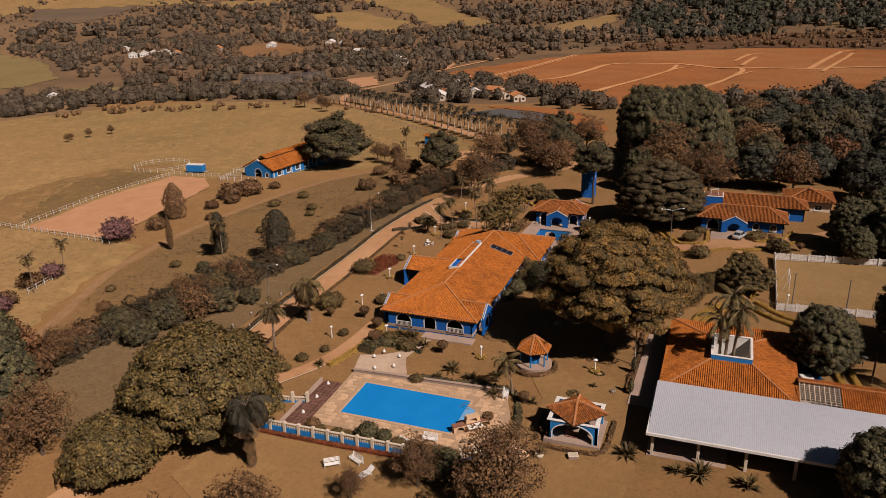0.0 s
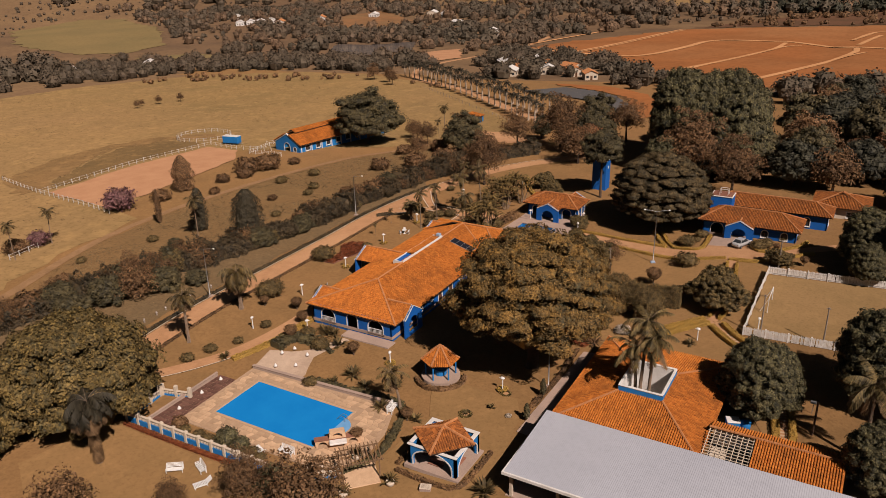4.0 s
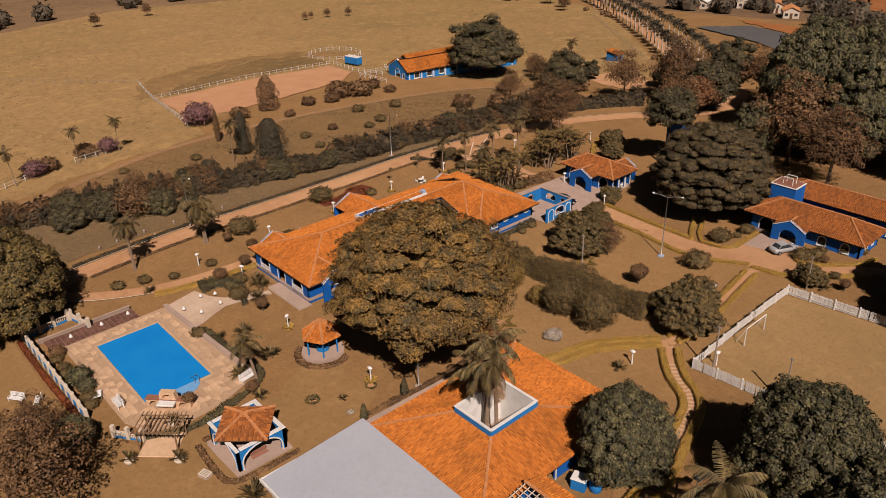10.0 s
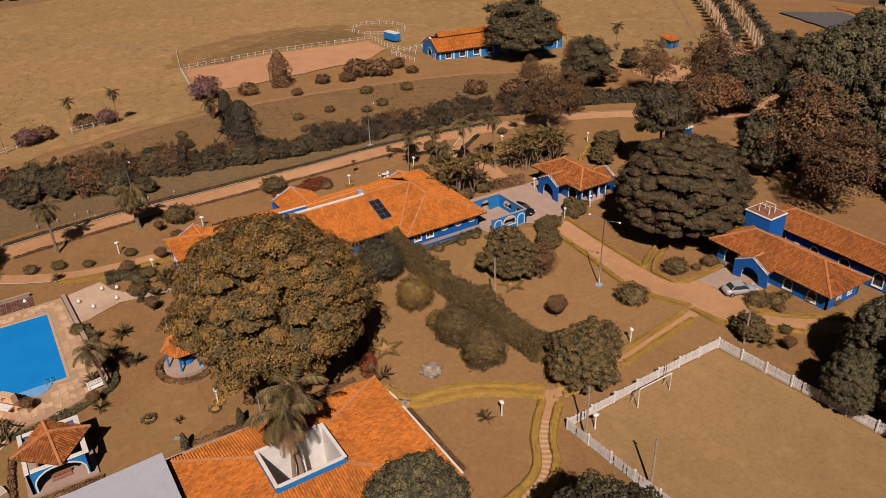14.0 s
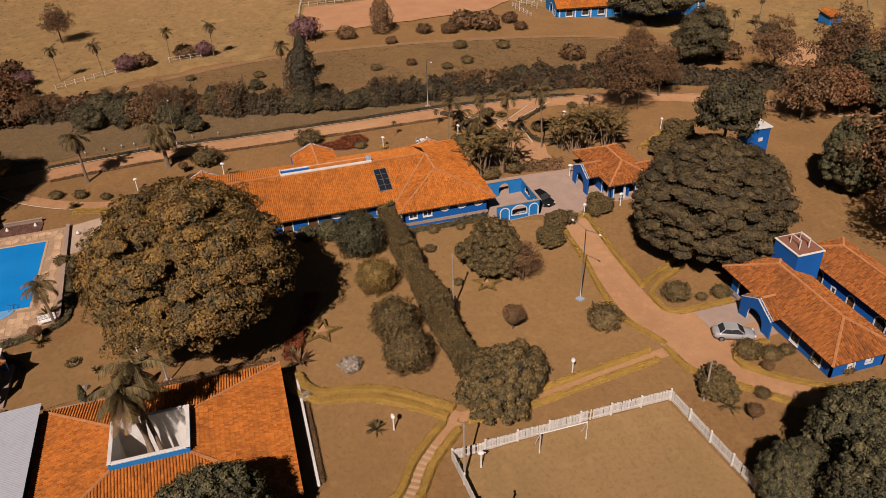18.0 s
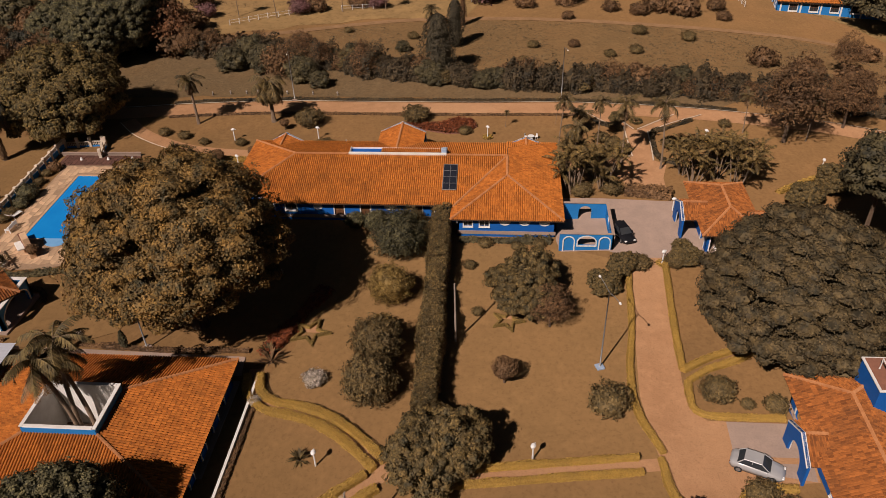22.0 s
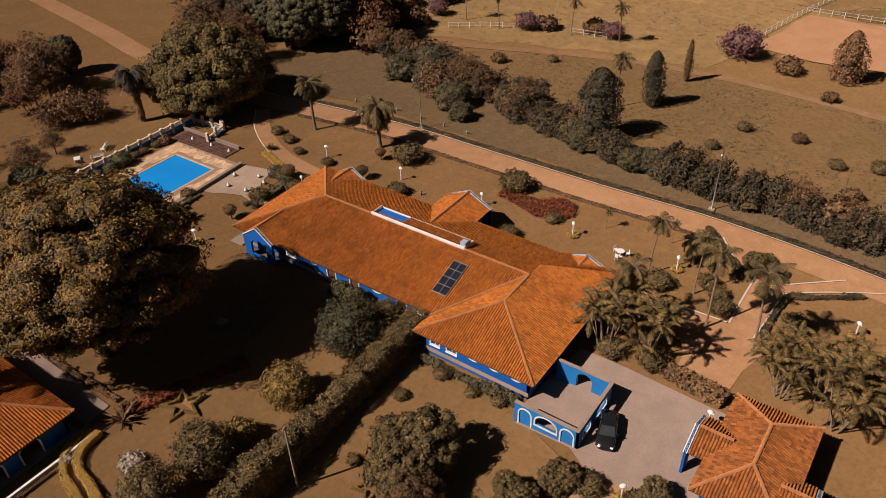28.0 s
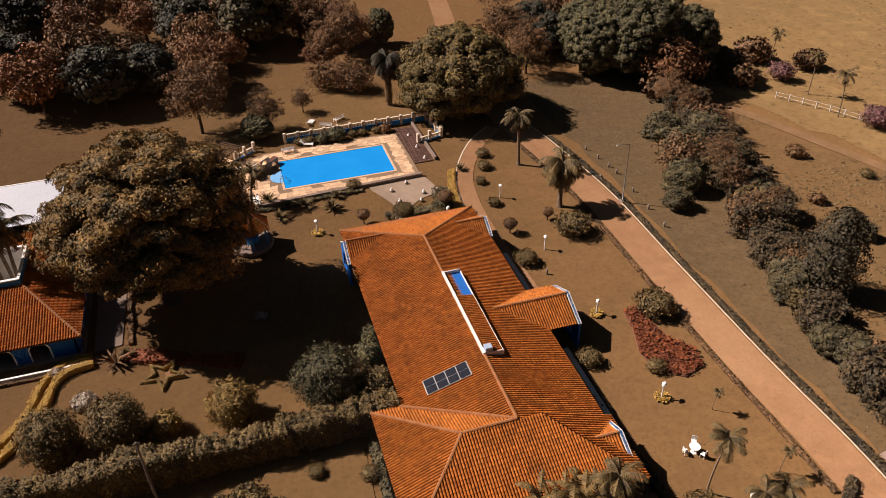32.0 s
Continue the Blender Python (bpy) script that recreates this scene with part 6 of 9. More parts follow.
for x, y, s in ((7.3, 157.2, 0.72), (8.4, 159.2, 0.55), (-5.0, 156.6, 0.85), (-3.6, 159, 0.35), (-3.3, 161.4, 0.6), (-61.3, 106.0, 1.15), (-63.2, 122.7, 1.1), (-58.8, 130.6, 0.5), (-53.4, 110.2, 0.7), (-53.0, 127.6, 0.65), (-54.2, 97.0, 0.45), (-57.2, 84.0, 0.5), (-56.2, 87.5, 0.5), (-54.4, 91.2, 0.4),
                (-42.0, 71.6, 0.4), (-40.6, 71.5, 0.38), (-33.8, 71.8, 0.5), (-32.4, 71.6, 0.42), (-44.3, 71.5, 0.4), (-37.5, 86.9, 0.5), (-25.0, 152.2, 0.7), (-25.6, 156.4, 0.65), (10.6, 163.2, 0.45), (12.4, 164.8, 0.4), (8.2, 161.2, 0.4), (-42.4, 95.4, 0.7), (-46.5, 97.6, 0.6), (-29.3, 141.0, 0.4), (-28.8, 138.2, 0.35), (-29.2, 134.5, 0.45), (-16.5, 134.0, 0.35), (-24.8, 132.8, 0.4), (-62.6, 170.2, 0.5), (-55.2, 160.8, 0.7), (-60.8, 153.4, 0.5), (-54, 146.4, 0.8), (-53.5, 153.6, 0.7), (-55.6, 152.6, 0.6), (-57.0, 151.0, 0.6), (-65.0, 155.2, 0.5), (-40.9, 146.8, 0.75), (-41.4, 150.8, 0.75), (12.8, 155.0, 0.4), (-109.3, 164.0, 0.8), (-96.8, 161.6, 0.7), (-106.0, 173.3, 0.8), (-94.3, 156.4, 0.6), (-90, 140, 0.55), (-99, 142, 0.6), (-104, 118, 0.6), (-108, 104, 0.5)):
    more(sm, x, y, s, x * 37 % 360)
for x, y, s in ((-48.0, 95.5, 0.8), (-49.8, 100.4, 0.7), (-37.0, 96.0, 0.7), (-53.8, 103.8, 0.7), (-59.4, 102.5, 0.6), (-24.8, 79.8, 0.6), (-21.8, 86.0, 0.6), (10.2, 157.4, 0.5), (15.2, 152.3, 0.6)):
    more(mush, x, y, s, x * 53 % 360)
fl = ball_bush("flowering_bush", "low bush covered with whitish blossoms", -5.2, 118.6, 1.1, 1.1, L_WHITE, 33, 1300, 0.09, "flowering bushes", 0.2)
for x, y, s in ((-2.2, 113.4, 0.6), (-22.5, 110.5, 0.6), (-11, 92, 0.35)):
    more(fl, x, y, s)
pk = ball_bush("blossom_tree", "pink flowering tree on the grass", -131.0, 131.4, 3.3, 5.2, L_PINK, 34, 1900, 0.24, "pink flowering trees", 0.35, "tree", stem=0.6)
for x, y, s in ((-126.5, 107.5, 0.6), (-121.5, 90.5, 0.65), (-119, 70, 0.6)):
    more(pk, x, y, s, x)
brb = ball_bush("field_bush", "rough brown-green bush in the field", -128.0, 141.0, 2.0, 2.6, L_BROWN, 35, 1200, 0.22, "field bushes", 0.35)
for x, y, s in ((-127.5, 171.0, 1.5), (-125.0, 176.0, 1.5), (-124.0, 166.0, 0.9), (-126, 160, 0.8), (-130, 184, 0.9), (-127.5, 103.0, 1.0), (-124.0, 94.0, 1.0), (-119, 150, 0.6), (-122, 184, 0.7), (-100, 150, 0.5), (-86, 160, 0.6), (-102, 96, 0.6), (-96, 108, 0.5), (-92, 184, 1.1), (-84, 189, 1.3), (-78, 195, 1.5), (-74, 186, 1.3), (-98, 205, 1.0), (-90, 212, 1.2), (-82, 216, 1.3), (-120, 60, 1.5), (-128, 66, 1.2), (-110, 70, 1.4), (-104, 66, 1.4), (-112, 64, 1.5)):
    more(brb, x, y, s, x * 31 % 360)
cypress("cypress", "broad dark cypress on the grass", -83.4, 124.8, 3.5, 11.0, 41, L_CYPRESS, "cypresses", 5200, 0.17, 0.4)
cypress("cypress", "tall dark cypress on the grass", -99.2, 126.8, 1.8, 9.4, 42, L_CYPRESS, "cypresses", 3000, 0.16, 0.4)
cypress("cypress", "broad rounded conifer beside the arena", -130.0, 150.2, 3.3, 9.2, 43, L_BROWN, "cypresses")
cypress("cypress", "thin columnar cypress on the grass", -113.0, 127.6, 0.75, 7.6, 44, L_BROWN, "cypresses", 900, 0.16, 0.3)
cypress("conifer", "small dark conifer on the verge", -86.8, 102.0, 1.4, 5.5, 45, L_CYPRESS, "cypresses", 1200)

# ---------------------------------------------------------------- palms
qp = palm("feather_palm", "feathery palm with drooping fronds beside the driveway", -61.2, 88.0, 7.0, 51, 20, 2.8, 10, 0.2, 0.2, "driveway palms", hang=0.6, droop=1.9)
palm("feather_palm", "stout palm with heavy drooping dry fronds", -62.2, 100.0, 5.6, 52, 30, 3.9, 16, 0.3, 0.1, "driveway palms", hang=0.8, droop=2.5, width=0.8)
palm("feather_palm", "palm with a skirt of dry hanging fronds", -48.6, 62.8, 7.4, 53, 26, 3.9, 34, 0.3, 0.1, "driveway palms", L_AVENUE, hang=0.8, droop=2.5, width=0.8)
for k, (dx, dy, h) in enumerate(((0, 0, 11.4), (0.9, 0.6, 10.2), (-0.7, 0.9, 8.6))):
    palm("courtyard_palm", "palm with pale trunk rising out of the courtyard", 2.7 + dx, 99.2 + dy, h, 54 + k, 13, 3.8, 6, 0.2, 1.1, "courtyard palms", L_PALMGOLD, hang=0.7, droop=2.0, width=0.62)
palm("feather_palm", "palm with long arching fronds", 26.6, 101.4, 8.6, 58, 15, 4.0, 8, 0.22, 0.4, "driveway palms", L_PALMGOLD, hang=0.7, droop=1.4, width=0.8)
palm("pool_palm", "leaning palm with arching fronds beside the pool", -23.8, 87.6, 4.6, 59, 16, 2.6, 4, 0.16, 0.9, hang=0.5, droop=2.0)
rp = palm("slender_palm", "slender palm with a thin pale trunk", -55.4, 144.7, 6.6, 60, 13, 1.9, 3, 0.085, 0.5, "slender palms", droop=1.6, hang=0.5)
for x, y, s, r in ((-54.8, 150.2, 0.98, 50), (-50.2, 153.2, 1.25, 80), (-48.6, 158.4, 1.35, 120), (-60.5, 172.5, 0.85, 200), (-61.1, 136.8, 0.35, 10), (-62.6, 144.6, 0.4, 10), (-123.2, 99.9, 1.0, 40), (-118.2, 86.0, 1.0, 170), (-125.2, 109.4, 1.0, 260), (-95.2, 122.2, 1.15, 20), (-119.5, 77.0, 0.95, 100), (-121, 64, 0.9, 10), (-104, 240, 1.2, 10), (-101, 231, 0.8, 60), (-97, 234, 0.7, 90), (-58, 181, 0.9, 30)):
    more(rp, x, y, s, r)
palm("feather_palm", "short palm with a wide feathery head", -59.9, 148.2, 2.6, 55, 16, 2.4, 5, 0.2, 0.1, "driveway palms", hang=0.6, droop=2.0)
palm("feather_palm", "palm rising between the feather palm clumps", -45.7, 146.3, 6.9, 56, 17, 2.6, 4, 0.16, 0.2, "driveway palms", hang=0.6, droop=2.2)
ar = palm_clump("areca_palm", "clump of many-stemmed feather palms", -41.6, 145.8, 5.6, 61, 8, "areca palm clumps", mat=L_ARECA, length=2.7)
for x, y, s, r in ((-42.2, 149.8, 0.95, 70), (-44.8, 149.4, 0.8, 10), (-44.6, 145.6, 0.9, 150), (-44.6, 162.2, 0.95, 130), (-43.2, 167.4, 1.0, 200), (-47.4, 161.2, 0.8, 20), (-46.4, 165.4, 0.95, 280), (-49.5, 166.5, 0.75, 120), (-46.4, 169.6, 0.8, 60)):
    more(ar, x, y, s, r)
for x, y, r_, h_, k in ((-38.0, 72.2, 1.35, 2.1, 37), (-35.9, 72.3, 1.0, 1.5, 38), (-45.6, 72.0, 0.9, 1.4, 39)):
    ball_bush("round_bush", "dark clipped round bush inside the balustrade", x, y, r_, h_, L_DARK if k < 39 else L_BROWN, k, int(900 * r_ * r_), 0.1, "clipped bushes", 0.18)
cy = spiky("cycad", "dark rosette of stiff cycad fronds", -30.5, 89.6, 1.7, 62, L_PALM, 46, "cycads")
for x, y, s in ((-33.7, 91.3, 1.15), (-26.0, 86.7, 1.0), (-52.9, 86.9, 0.8), (-43.0, 99.4, 1.0), (-45.6, 100.0, 0.8), (-44.2, 99.2, 1.1), (-40.5, 97.2, 1.0), (-20.8, 86.4, 0.8), (-35.0, 88.6, 0.8), (4.3, 119.2, 0.75), (13.1, 151.2, 0.9), (-9, 113, 0.9), (-7.2, 78.0, 1.2), (1.0, 76.5, 1.3), (6.0, 76.0, 1.2), (-27.0, 91.5, 1.0)):
    more(cy, x, y, s, x * 40)
ag = spiky("bird_of_paradise", "fan of broad leaves beside the hall", -7.8, 113.6, 2.0, 63, L_BROWN, 26, "fan plants")

# ---------------------------------------------------------------- hedges
hedge("field_hedge", "long rough brown-green hedge across the field", [(-99, 56), (-94, 80), (-89.5, 97), (-83.5, 114), (-79.5, 128), (-77.6, 148), (-75.4, 170), (-71.5, 188)], 4.6, 2.9, L_HEDGE, 71, 55, 0.16, rough=0.3, step=1.5)
HEDGE = smooth_line([(-99, 56), (-94, 80), (-89.5, 97), (-83.5, 114), (-79.5, 128), (-77.6, 148), (-75.4, 170), (-71.5, 188)], 2.3)
hb = ball_bush("hedge_bush", "rough dark bush growing out of the long hedge", -98.5, 58.0, 2.2, 3.4, L_HEDGE, 110, 2400, 0.16, "hedge bushes", 0.4)
hd = tree("hedge_shrub", "sparse brown shrub growing out of the long hedge", -95.0, 78.0, 2.6, 4.4, 0.3, L_BROWN, 111, n=46, per=46, size=0.15, clump=0.8, flat=0.8, fill=0.3, low=-0.4, trunk=0.1, count=8, group="hedge shrubs", solid=0, wob=0.6)
hg = tree("hedge_shrub", "leafy dark green shrub growing out of the long hedge", -92.0, 88.0, 2.5, 4.0, 0.3, L_GREEN, 112, n=44, per=80, size=0.15, clump=0.85, flat=0.8, fill=0.2, low=-0.4, trunk=0.1, count=5, group="hedge shrubs")
rh = np.random.default_rng(113)
for k, p in enumerate(HEDGE[1:-1]):
    o = rh.uniform(-2.2, 2.2)
    more((hb, hd, hg, hd, hb)[int(rh.integers(5))], float(p[0]) + o, float(p[1]) + rh.uniform(-0.8, 0.8), rh.uniform(0.55, 1.0), rh.uniform(0, 360))
for x, y, s in ((-82.3, 96.1, 1.5), (-85.0, 92.9, 1.4), (-80.2, 100.4, 1.2), (-85.2, 86.2, 1.2), (-91.6, 88.3, 1.3), (-87.2, 99.0, 1.4), (-76.8, 104.5, 0.8), (-87.8, 109.0, 1.2), (-83.3, 111.7, 1.3), (-79.8, 123.4, 1.1), (-79.9, 140.1, 1.2), (-96.0, 116.7, 0.6)):
    more(hd if (x * 10) % 2 else hg, x, y, s * 0.85, x * 41)
hedge("field_hedge", "rough hedge continuing along the driveway", [(-71.0, 189), (-66, 202), (-59.5, 213)], 4.0, 3.0, L_HEDGE, 72, 20, 0.26, rough=0.2, step=2.0)
hedge("tall_hedge", "tall clipped hedge running from the house across the lawn", [(-33.0, 129.0), (-20, 129.3), (0.4, 129.8)], 2.2, 3.2, L_BUSH, 73, 230, 0.085, rough=0.14)
hedge("driveway_border", "low brown border plants along the driveway", [tuple(p) for p in side_line(DRIVE, -2.75)[(DRIVE[:, 1] > 80) & (DRIVE[:, 1] < 149) & (DRIVE[:, 0] > -75)]][::4], 0.5, 0.28, L_BROWN, 74, 40, 0.12)
hedge("driveway_border", "low brown border plants along the driveway", [tuple(p) for p in side_line(DRIVE, 2.9)[(DRIVE[:, 1] > 80) & (DRIVE[:, 1] < 180) & (DRIVE[:, 0] > -75)]][::4], 0.7, 0.35, L_HEDGE, 75, 36, 0.14)
GOLD = "low clipped golden hedge beside the path"
for k, pts in enumerate(([(-26.2, 151.0), (-15, 150.1), (-8.2, 149.1), (-2.2, 148.9), (3.1, 150.3)], [(-26.4, 155.3), (-15, 154.4), (-8.2, 154.1)], [(-6.6, 154.3), (-4.4, 154.0), (-2.6, 154.1), (-1.9, 155.4), (-1.8, 158.4), (-1.9, 161.8)],
                         [(-8.2, 154.1), (-9.4, 155.9), (-10.4, 157.6), (-11.3, 159.6), (-12.2, 160.8)], [(-6.8, 154.4), (-7.9, 155.8), (-8.8, 157.2), (-9.6, 159.1), (-11.0, 161.4)],
                         [(6.2, 160.4), (6.4, 157.0), (8.6, 155.8), (13.2, 160.4), (14.6, 164.0)], [(3.6, 150.0), (7.7, 150.6), (11.4, 154.0), (16.2, 158.4)])):
    hedge("golden_hedge", "low clipped golden hedge beside the drive", pts, 0.65, 0.5, L_GOLD, 80 + k, 260, 0.05, group="golden hedges", step=0.7)
for k, (ln_, o) in enumerate(((PATH_A, 0.62), (PATH_A, -0.62), (PATH_B, 0.75), (PATH_B, -0.75), (PATH_C, 0.9), (PATH_C, -0.9))):
    hedge("golden_hedge", GOLD, [tuple(p) for p in side_line(ln_, o)[1:-1:3]], (0.75, 0.75, 0.5, 0.5, 0.8, 0.8)[k], 0.65, L_GOLD, 90 + k, 230, 0.058, group="golden hedges", step=0.7)
hedge("golden_border", "golden edging beside the curved walkway", [tuple(p) for p in side_line(WALKWAY, -1.9)[14:-2:4]], 1.0, 0.45, L_GOLD, 97, 150, 0.07, group="golden hedges")
hedge("shrub_border", "mixed low shrubs between walkway and pool", [(-48.4, 92.4), (-47.6, 95.6), (-43.5, 96.2), (-40, 95.0)], 1.5, 0.8, L_GREEN, 98, 50, 0.14, rough=0.35)
hedge("shrub_border", "mixed low shrubs beside the pool terrace", [(-38.6, 88.0), (-32, 88.3), (-24.4, 88.6), (-21.6, 82.5), (-21.2, 78.0), (-22.8, 74.0)], 0.8, 0.4, L_GREEN, 99, 40, 0.13, rough=0.2)
hedge("hall_border", "low shrubs with pale blossoms beside the hall", [(-9.4, 93.0), (-8.9, 102), (-9.2, 111.0)], 0.55, 0.4, L_BROWN, 100, 70, 0.1, rough=0.2)
hedge("red_border", "red-leaved low plants along the wall", [(-52.4, 69.3), (-42, 69.4), (-30.2, 69.8)], 0.6, 0.35, L_RED, 101, 50, 0.1)
hedge("red_border", "red-leaved planting in the shade of the big tree", [(-8.5, 112.8), (-13, 114.2), (-20, 116.8)], 1.6, 0.5, L_RED, 102, 40, 0.14, rough=0.2)
kw = thing("kerb_wall", "low white garden wall beside the hall", "garden wall", 2.0, 113.0)
part("wall", Geo().box(-7.4, -0.09, -0.2, 7.4, 0.09, 0.36, 0.02), M_WHITE, kw)
part("cap", Geo().box(-7.45, -0.13, 0.36, 7.45, 0.13, 0.42, 0.015), M_WHITE, kw)
hedge("kerb_border", "thin strip of low brown plants along the white wall", [(-5.0, 113.5), (2, 113.5), (9.0, 113.4)], 0.4, 0.3, L_BROWN, 103, 90, 0.08)
hedge("shrub_border", "rough shrubs between yard and palms", [(-41.2, 152.5), (-40.8, 155.6), (-40.4, 158.4)], 1.6, 1.3, L_BROWN, 104, 40, 0.16, rough=0.2)
hedge("house_border", "low shrubs at the foot of the house wall", [(-30.2, 131.2), (-30.1, 137), (-30.2, 142.4)], 1.0, 0.5, L_GREEN, 105, 40, 0.14, rough=0.3)
hedge("house_border", "low hedge along the garden side of the house", [(-51.6, 128.6), (-51.6, 137.5), (-51.8, 144.5)], 0.7, 0.5, L_HEDGE, 106, 50, 0.12, rough=0.2)
hedge("walk_border", "clipped border beside the palm walk", [(-68.0, 147.2), (-64.6, 150.0), (-62.6, 151.6), (-61.6, 153.6)], 0.7, 0.45, L_HEDGE, 107, 50, 0.12, rough=0.2)
hedge("walk_border", "clipped border round the palm lawn", [(-64.4, 165.6), (-60.6, 160.4), (-59.4, 158.9), (-52.0, 158.6), (-50.0, 161.0)], 0.7, 0.45, L_HEDGE, 108, 50, 0.12, rough=0.2)
hedge("golden_hedge", "low clipped golden hedge beside the lawn", [(-42, 172.5), (-46, 178), (-50, 186)], 0.8, 0.5, L_GOLD, 109, 60, 0.12, group="golden hedges")
HEDGE_LINE = smooth_line([(-99, 56), (-94, 80), (-89.5, 97), (-83.5, 114), (-79.5, 128), (-77.6, 148), (-75.4, 170), (-71.5, 188)], 2.0)
for k in range(34):
    q = HEDGE_LINE[int((k + 0.3) / 34 * (len(HEDGE_LINE) - 1))]
    wild = float(q[1]) < 116
    if not wild and k % 3:
        continue
    pr, sc = ((br, 0.44), (brb, 1.25), (br, 0.36), (ol, 0.5), (brb, 1.45), (br, 0.5))[k % 6] if wild else ((ol, 0.42), (brb, 1.1))[k % 2]
    more(pr, float(q[0]) + math.sin(k * 5.3) * (2.4 if wild else 1.2), float(q[1]), sc * (0.85 + 0.3 * ((k * 37) % 10) / 10), k * 67)
# red bed and star-shaped beds
bed = thing("red_flower_bed", "kidney-shaped bed of red-leaved plants on the lawn", "flower bed", -61, 126.5)
rng = np.random.default_rng(120)
BED = [(-60.0, 121.6), (-59.4, 125.0), (-58.4, 128.0), (-58.9, 130.8), (-61.0, 132.4), (-63.6, 131.6), (-64.0, 129.2), (-62.2, 126.6), (-61.6, 123.6), (-62.0, 121.4)]
pb = Geo().plate(BED, [], -0.1, 0.12, Matrix.Translation((0, 0, gz(-61, 126))))
part("earth", pb, M_BRICK, bed, "earth edging", absolute=True)
cand = rng.uniform((-64.4, 121), (-58, 132.6), (5200, 2))
def inside(p, poly):
    c = False
    for i in range(len(poly)):
        a, b = poly[i], poly[i - 1]
        if (a[1] > p[1]) != (b[1] > p[1]) and p[0] < (b[0] - a[0]) * (p[1] - a[1]) / (b[1] - a[1]) + a[0]:
            c = not c
    return c
cand = np.array([c for c in cand if inside(c, BED)])
zz = land(cand[:, 0], cand[:, 1]) + 0.12 + rng.uniform(0, 0.4, len(cand))
part("planting", quads("planting", leaf_quads(rng, np.column_stack([cand, zz]), np.tile([0, 0, 1.0], (len(cand), 1)), 0.17), L_RED), L_RED, bed, absolute=True)
for x, y, r0 in ((-12.3, 116.6, 2.3), (-15.2, 137.2, 1.9)):
    st = thing("star_bed", "star-shaped bed of clipped golden plants on the lawn", "flower bed", x, y, group="star beds")
    pts = [(r0 * (1.0 if k % 2 == 0 else 0.42) * math.cos(k * math.pi / 5 + 0.3), r0 * (1.0 if k % 2 == 0 else 0.42) * math.sin(k * math.pi / 5 + 0.3)) for k in range(10)]
    part("earth", Geo().plate(pts, [], -0.05, 0.06, Matrix.Identity(4)), M_DIRT, st)
    rim, top = Geo(), []
    for k in range(10):
        a, b = Vector((*pts[k], 0)), Vector((*pts[(k + 1) % 10], 0))
        vs = [a * 1.04, b * 1.04, b * 0.94 + Vector((0, 0, 0.4)), a * 0.94 + Vector((0, 0, 0.4)), b * 0.72 + Vector((0, 0, 0.4)), a * 0.78 + Vector((0, 0, 0.4)), b * 0.66, a * 0.72]
        rim.add(vs, [(0, 1, 2, 3), (3, 2, 4, 5), (5, 4, 6, 7)])
        u, w = rng.random((260, 1)), rng.uniform(0.72, 1.02, (260, 1))
        q = (np.array(pts[k]) * (1 - u) + np.array(pts[(k + 1) % 10]) * u) * w
        top.append(np.column_stack([q, 0.42 - 2.2 * np.clip(w - 0.95, 0, 1) + rng.normal(0, 0.02, (260, 1))]))
    top = np.concatenate(top)
    part("rim", rim, L_GOLDEN, st)
    part("planting", quads("planting", leaf_quads(rng, top, np.tile([0, 0, 1.0], (len(top), 1)), 0.07), L_GOLDEN), L_GOLDEN, st)
# ---------------------------------------------------------------- woods
rng = np.random.default_rng(200)


def wood(protos, poly, count, smin, smax, keep=None, gap=5.0):
    """Single trees set through a stretch of woodland."""
    xs, ys = [p[0] for p in poly], [p[1] for p in poly]
    got = []
    tries = 0
    while len(got) < count and tries < count * 30:
        tries += 1
        p = (rng.uniform(min(xs), max(xs)), rng.uniform(min(ys), max(ys)))
        if not inside(p, poly) or any(math.dist(p, q) < gap for q in got):
            continue
        if keep and not keep(*p):
            continue
        got.append(p)
        more(protos[int(rng.integers(len(protos)))], p[0], p[1], rng.uniform(smin, smax), rng.uniform(0, 360))
    return got


rust = tree("rust_tree", "tree with rusty reddish leaves over bare limbs", -20.0, 45.0, 4.6, 8.6, 1.8, L_RUST, 19, n=55, per=75, size=0.24, clump=1.2, flat=0.8, fill=0.25, trunk=0.25, count=7, group="rust-leaved trees", solid=0, wob=0.6)
wdk = tree("dark_tree", "dark green woodland tree", 8.0, 199.0, 5.2, 10.2, 1.6, L_WOODS, 191, n=60, per=80, size=0.3, clump=1.5, flat=0.75, fill=0.1, low=-0.35, trunk=0.3, count=3, group="woodland trees")
wgr = tree("green_tree", "olive green woodland tree", -2.0, 205.0, 5.4, 10.8, 1.6, L_GREEN, 192, n=60, per=80, size=0.3, clump=1.5, flat=0.75, fill=0.1, low=-0.3, trunk=0.3, count=3, group="woodland trees")
wbr = tree("brown_tree", "dry brown woodland tree with bare limbs", 16.0, 196.0, 4.8, 9.8, 2.0, L_BROWN, 193, n=55, per=70, size=0.25, clump=1.2, flat=0.8, fill=0.25, trunk=0.28, count=6, group="woodland trees", solid=0, wob=0.6)
# eastern wood behind the side building
wood([wdk, wdk, wdk, wbr, wdk, wdk, rust, wdk, wgr], [(-16, 200), (8, 196), (26, 182), (36, 168), (70, 168), (80, 300), (30, 325), (4, 300), (-8, 262), (-14, 225)], 85, 0.8, 1.35, lambda x, y: not inside((x, y), [(-30, 305), (-8, 305), (0, 262), (6, 216), (-6, 212), (-18, 260)]), 6.5)
wood([wbr, wgr, rust], [(-52, 212), (-44, 204), (-42, 222), (-56, 232)], 5, 0.8, 1.1, gap=6.0)
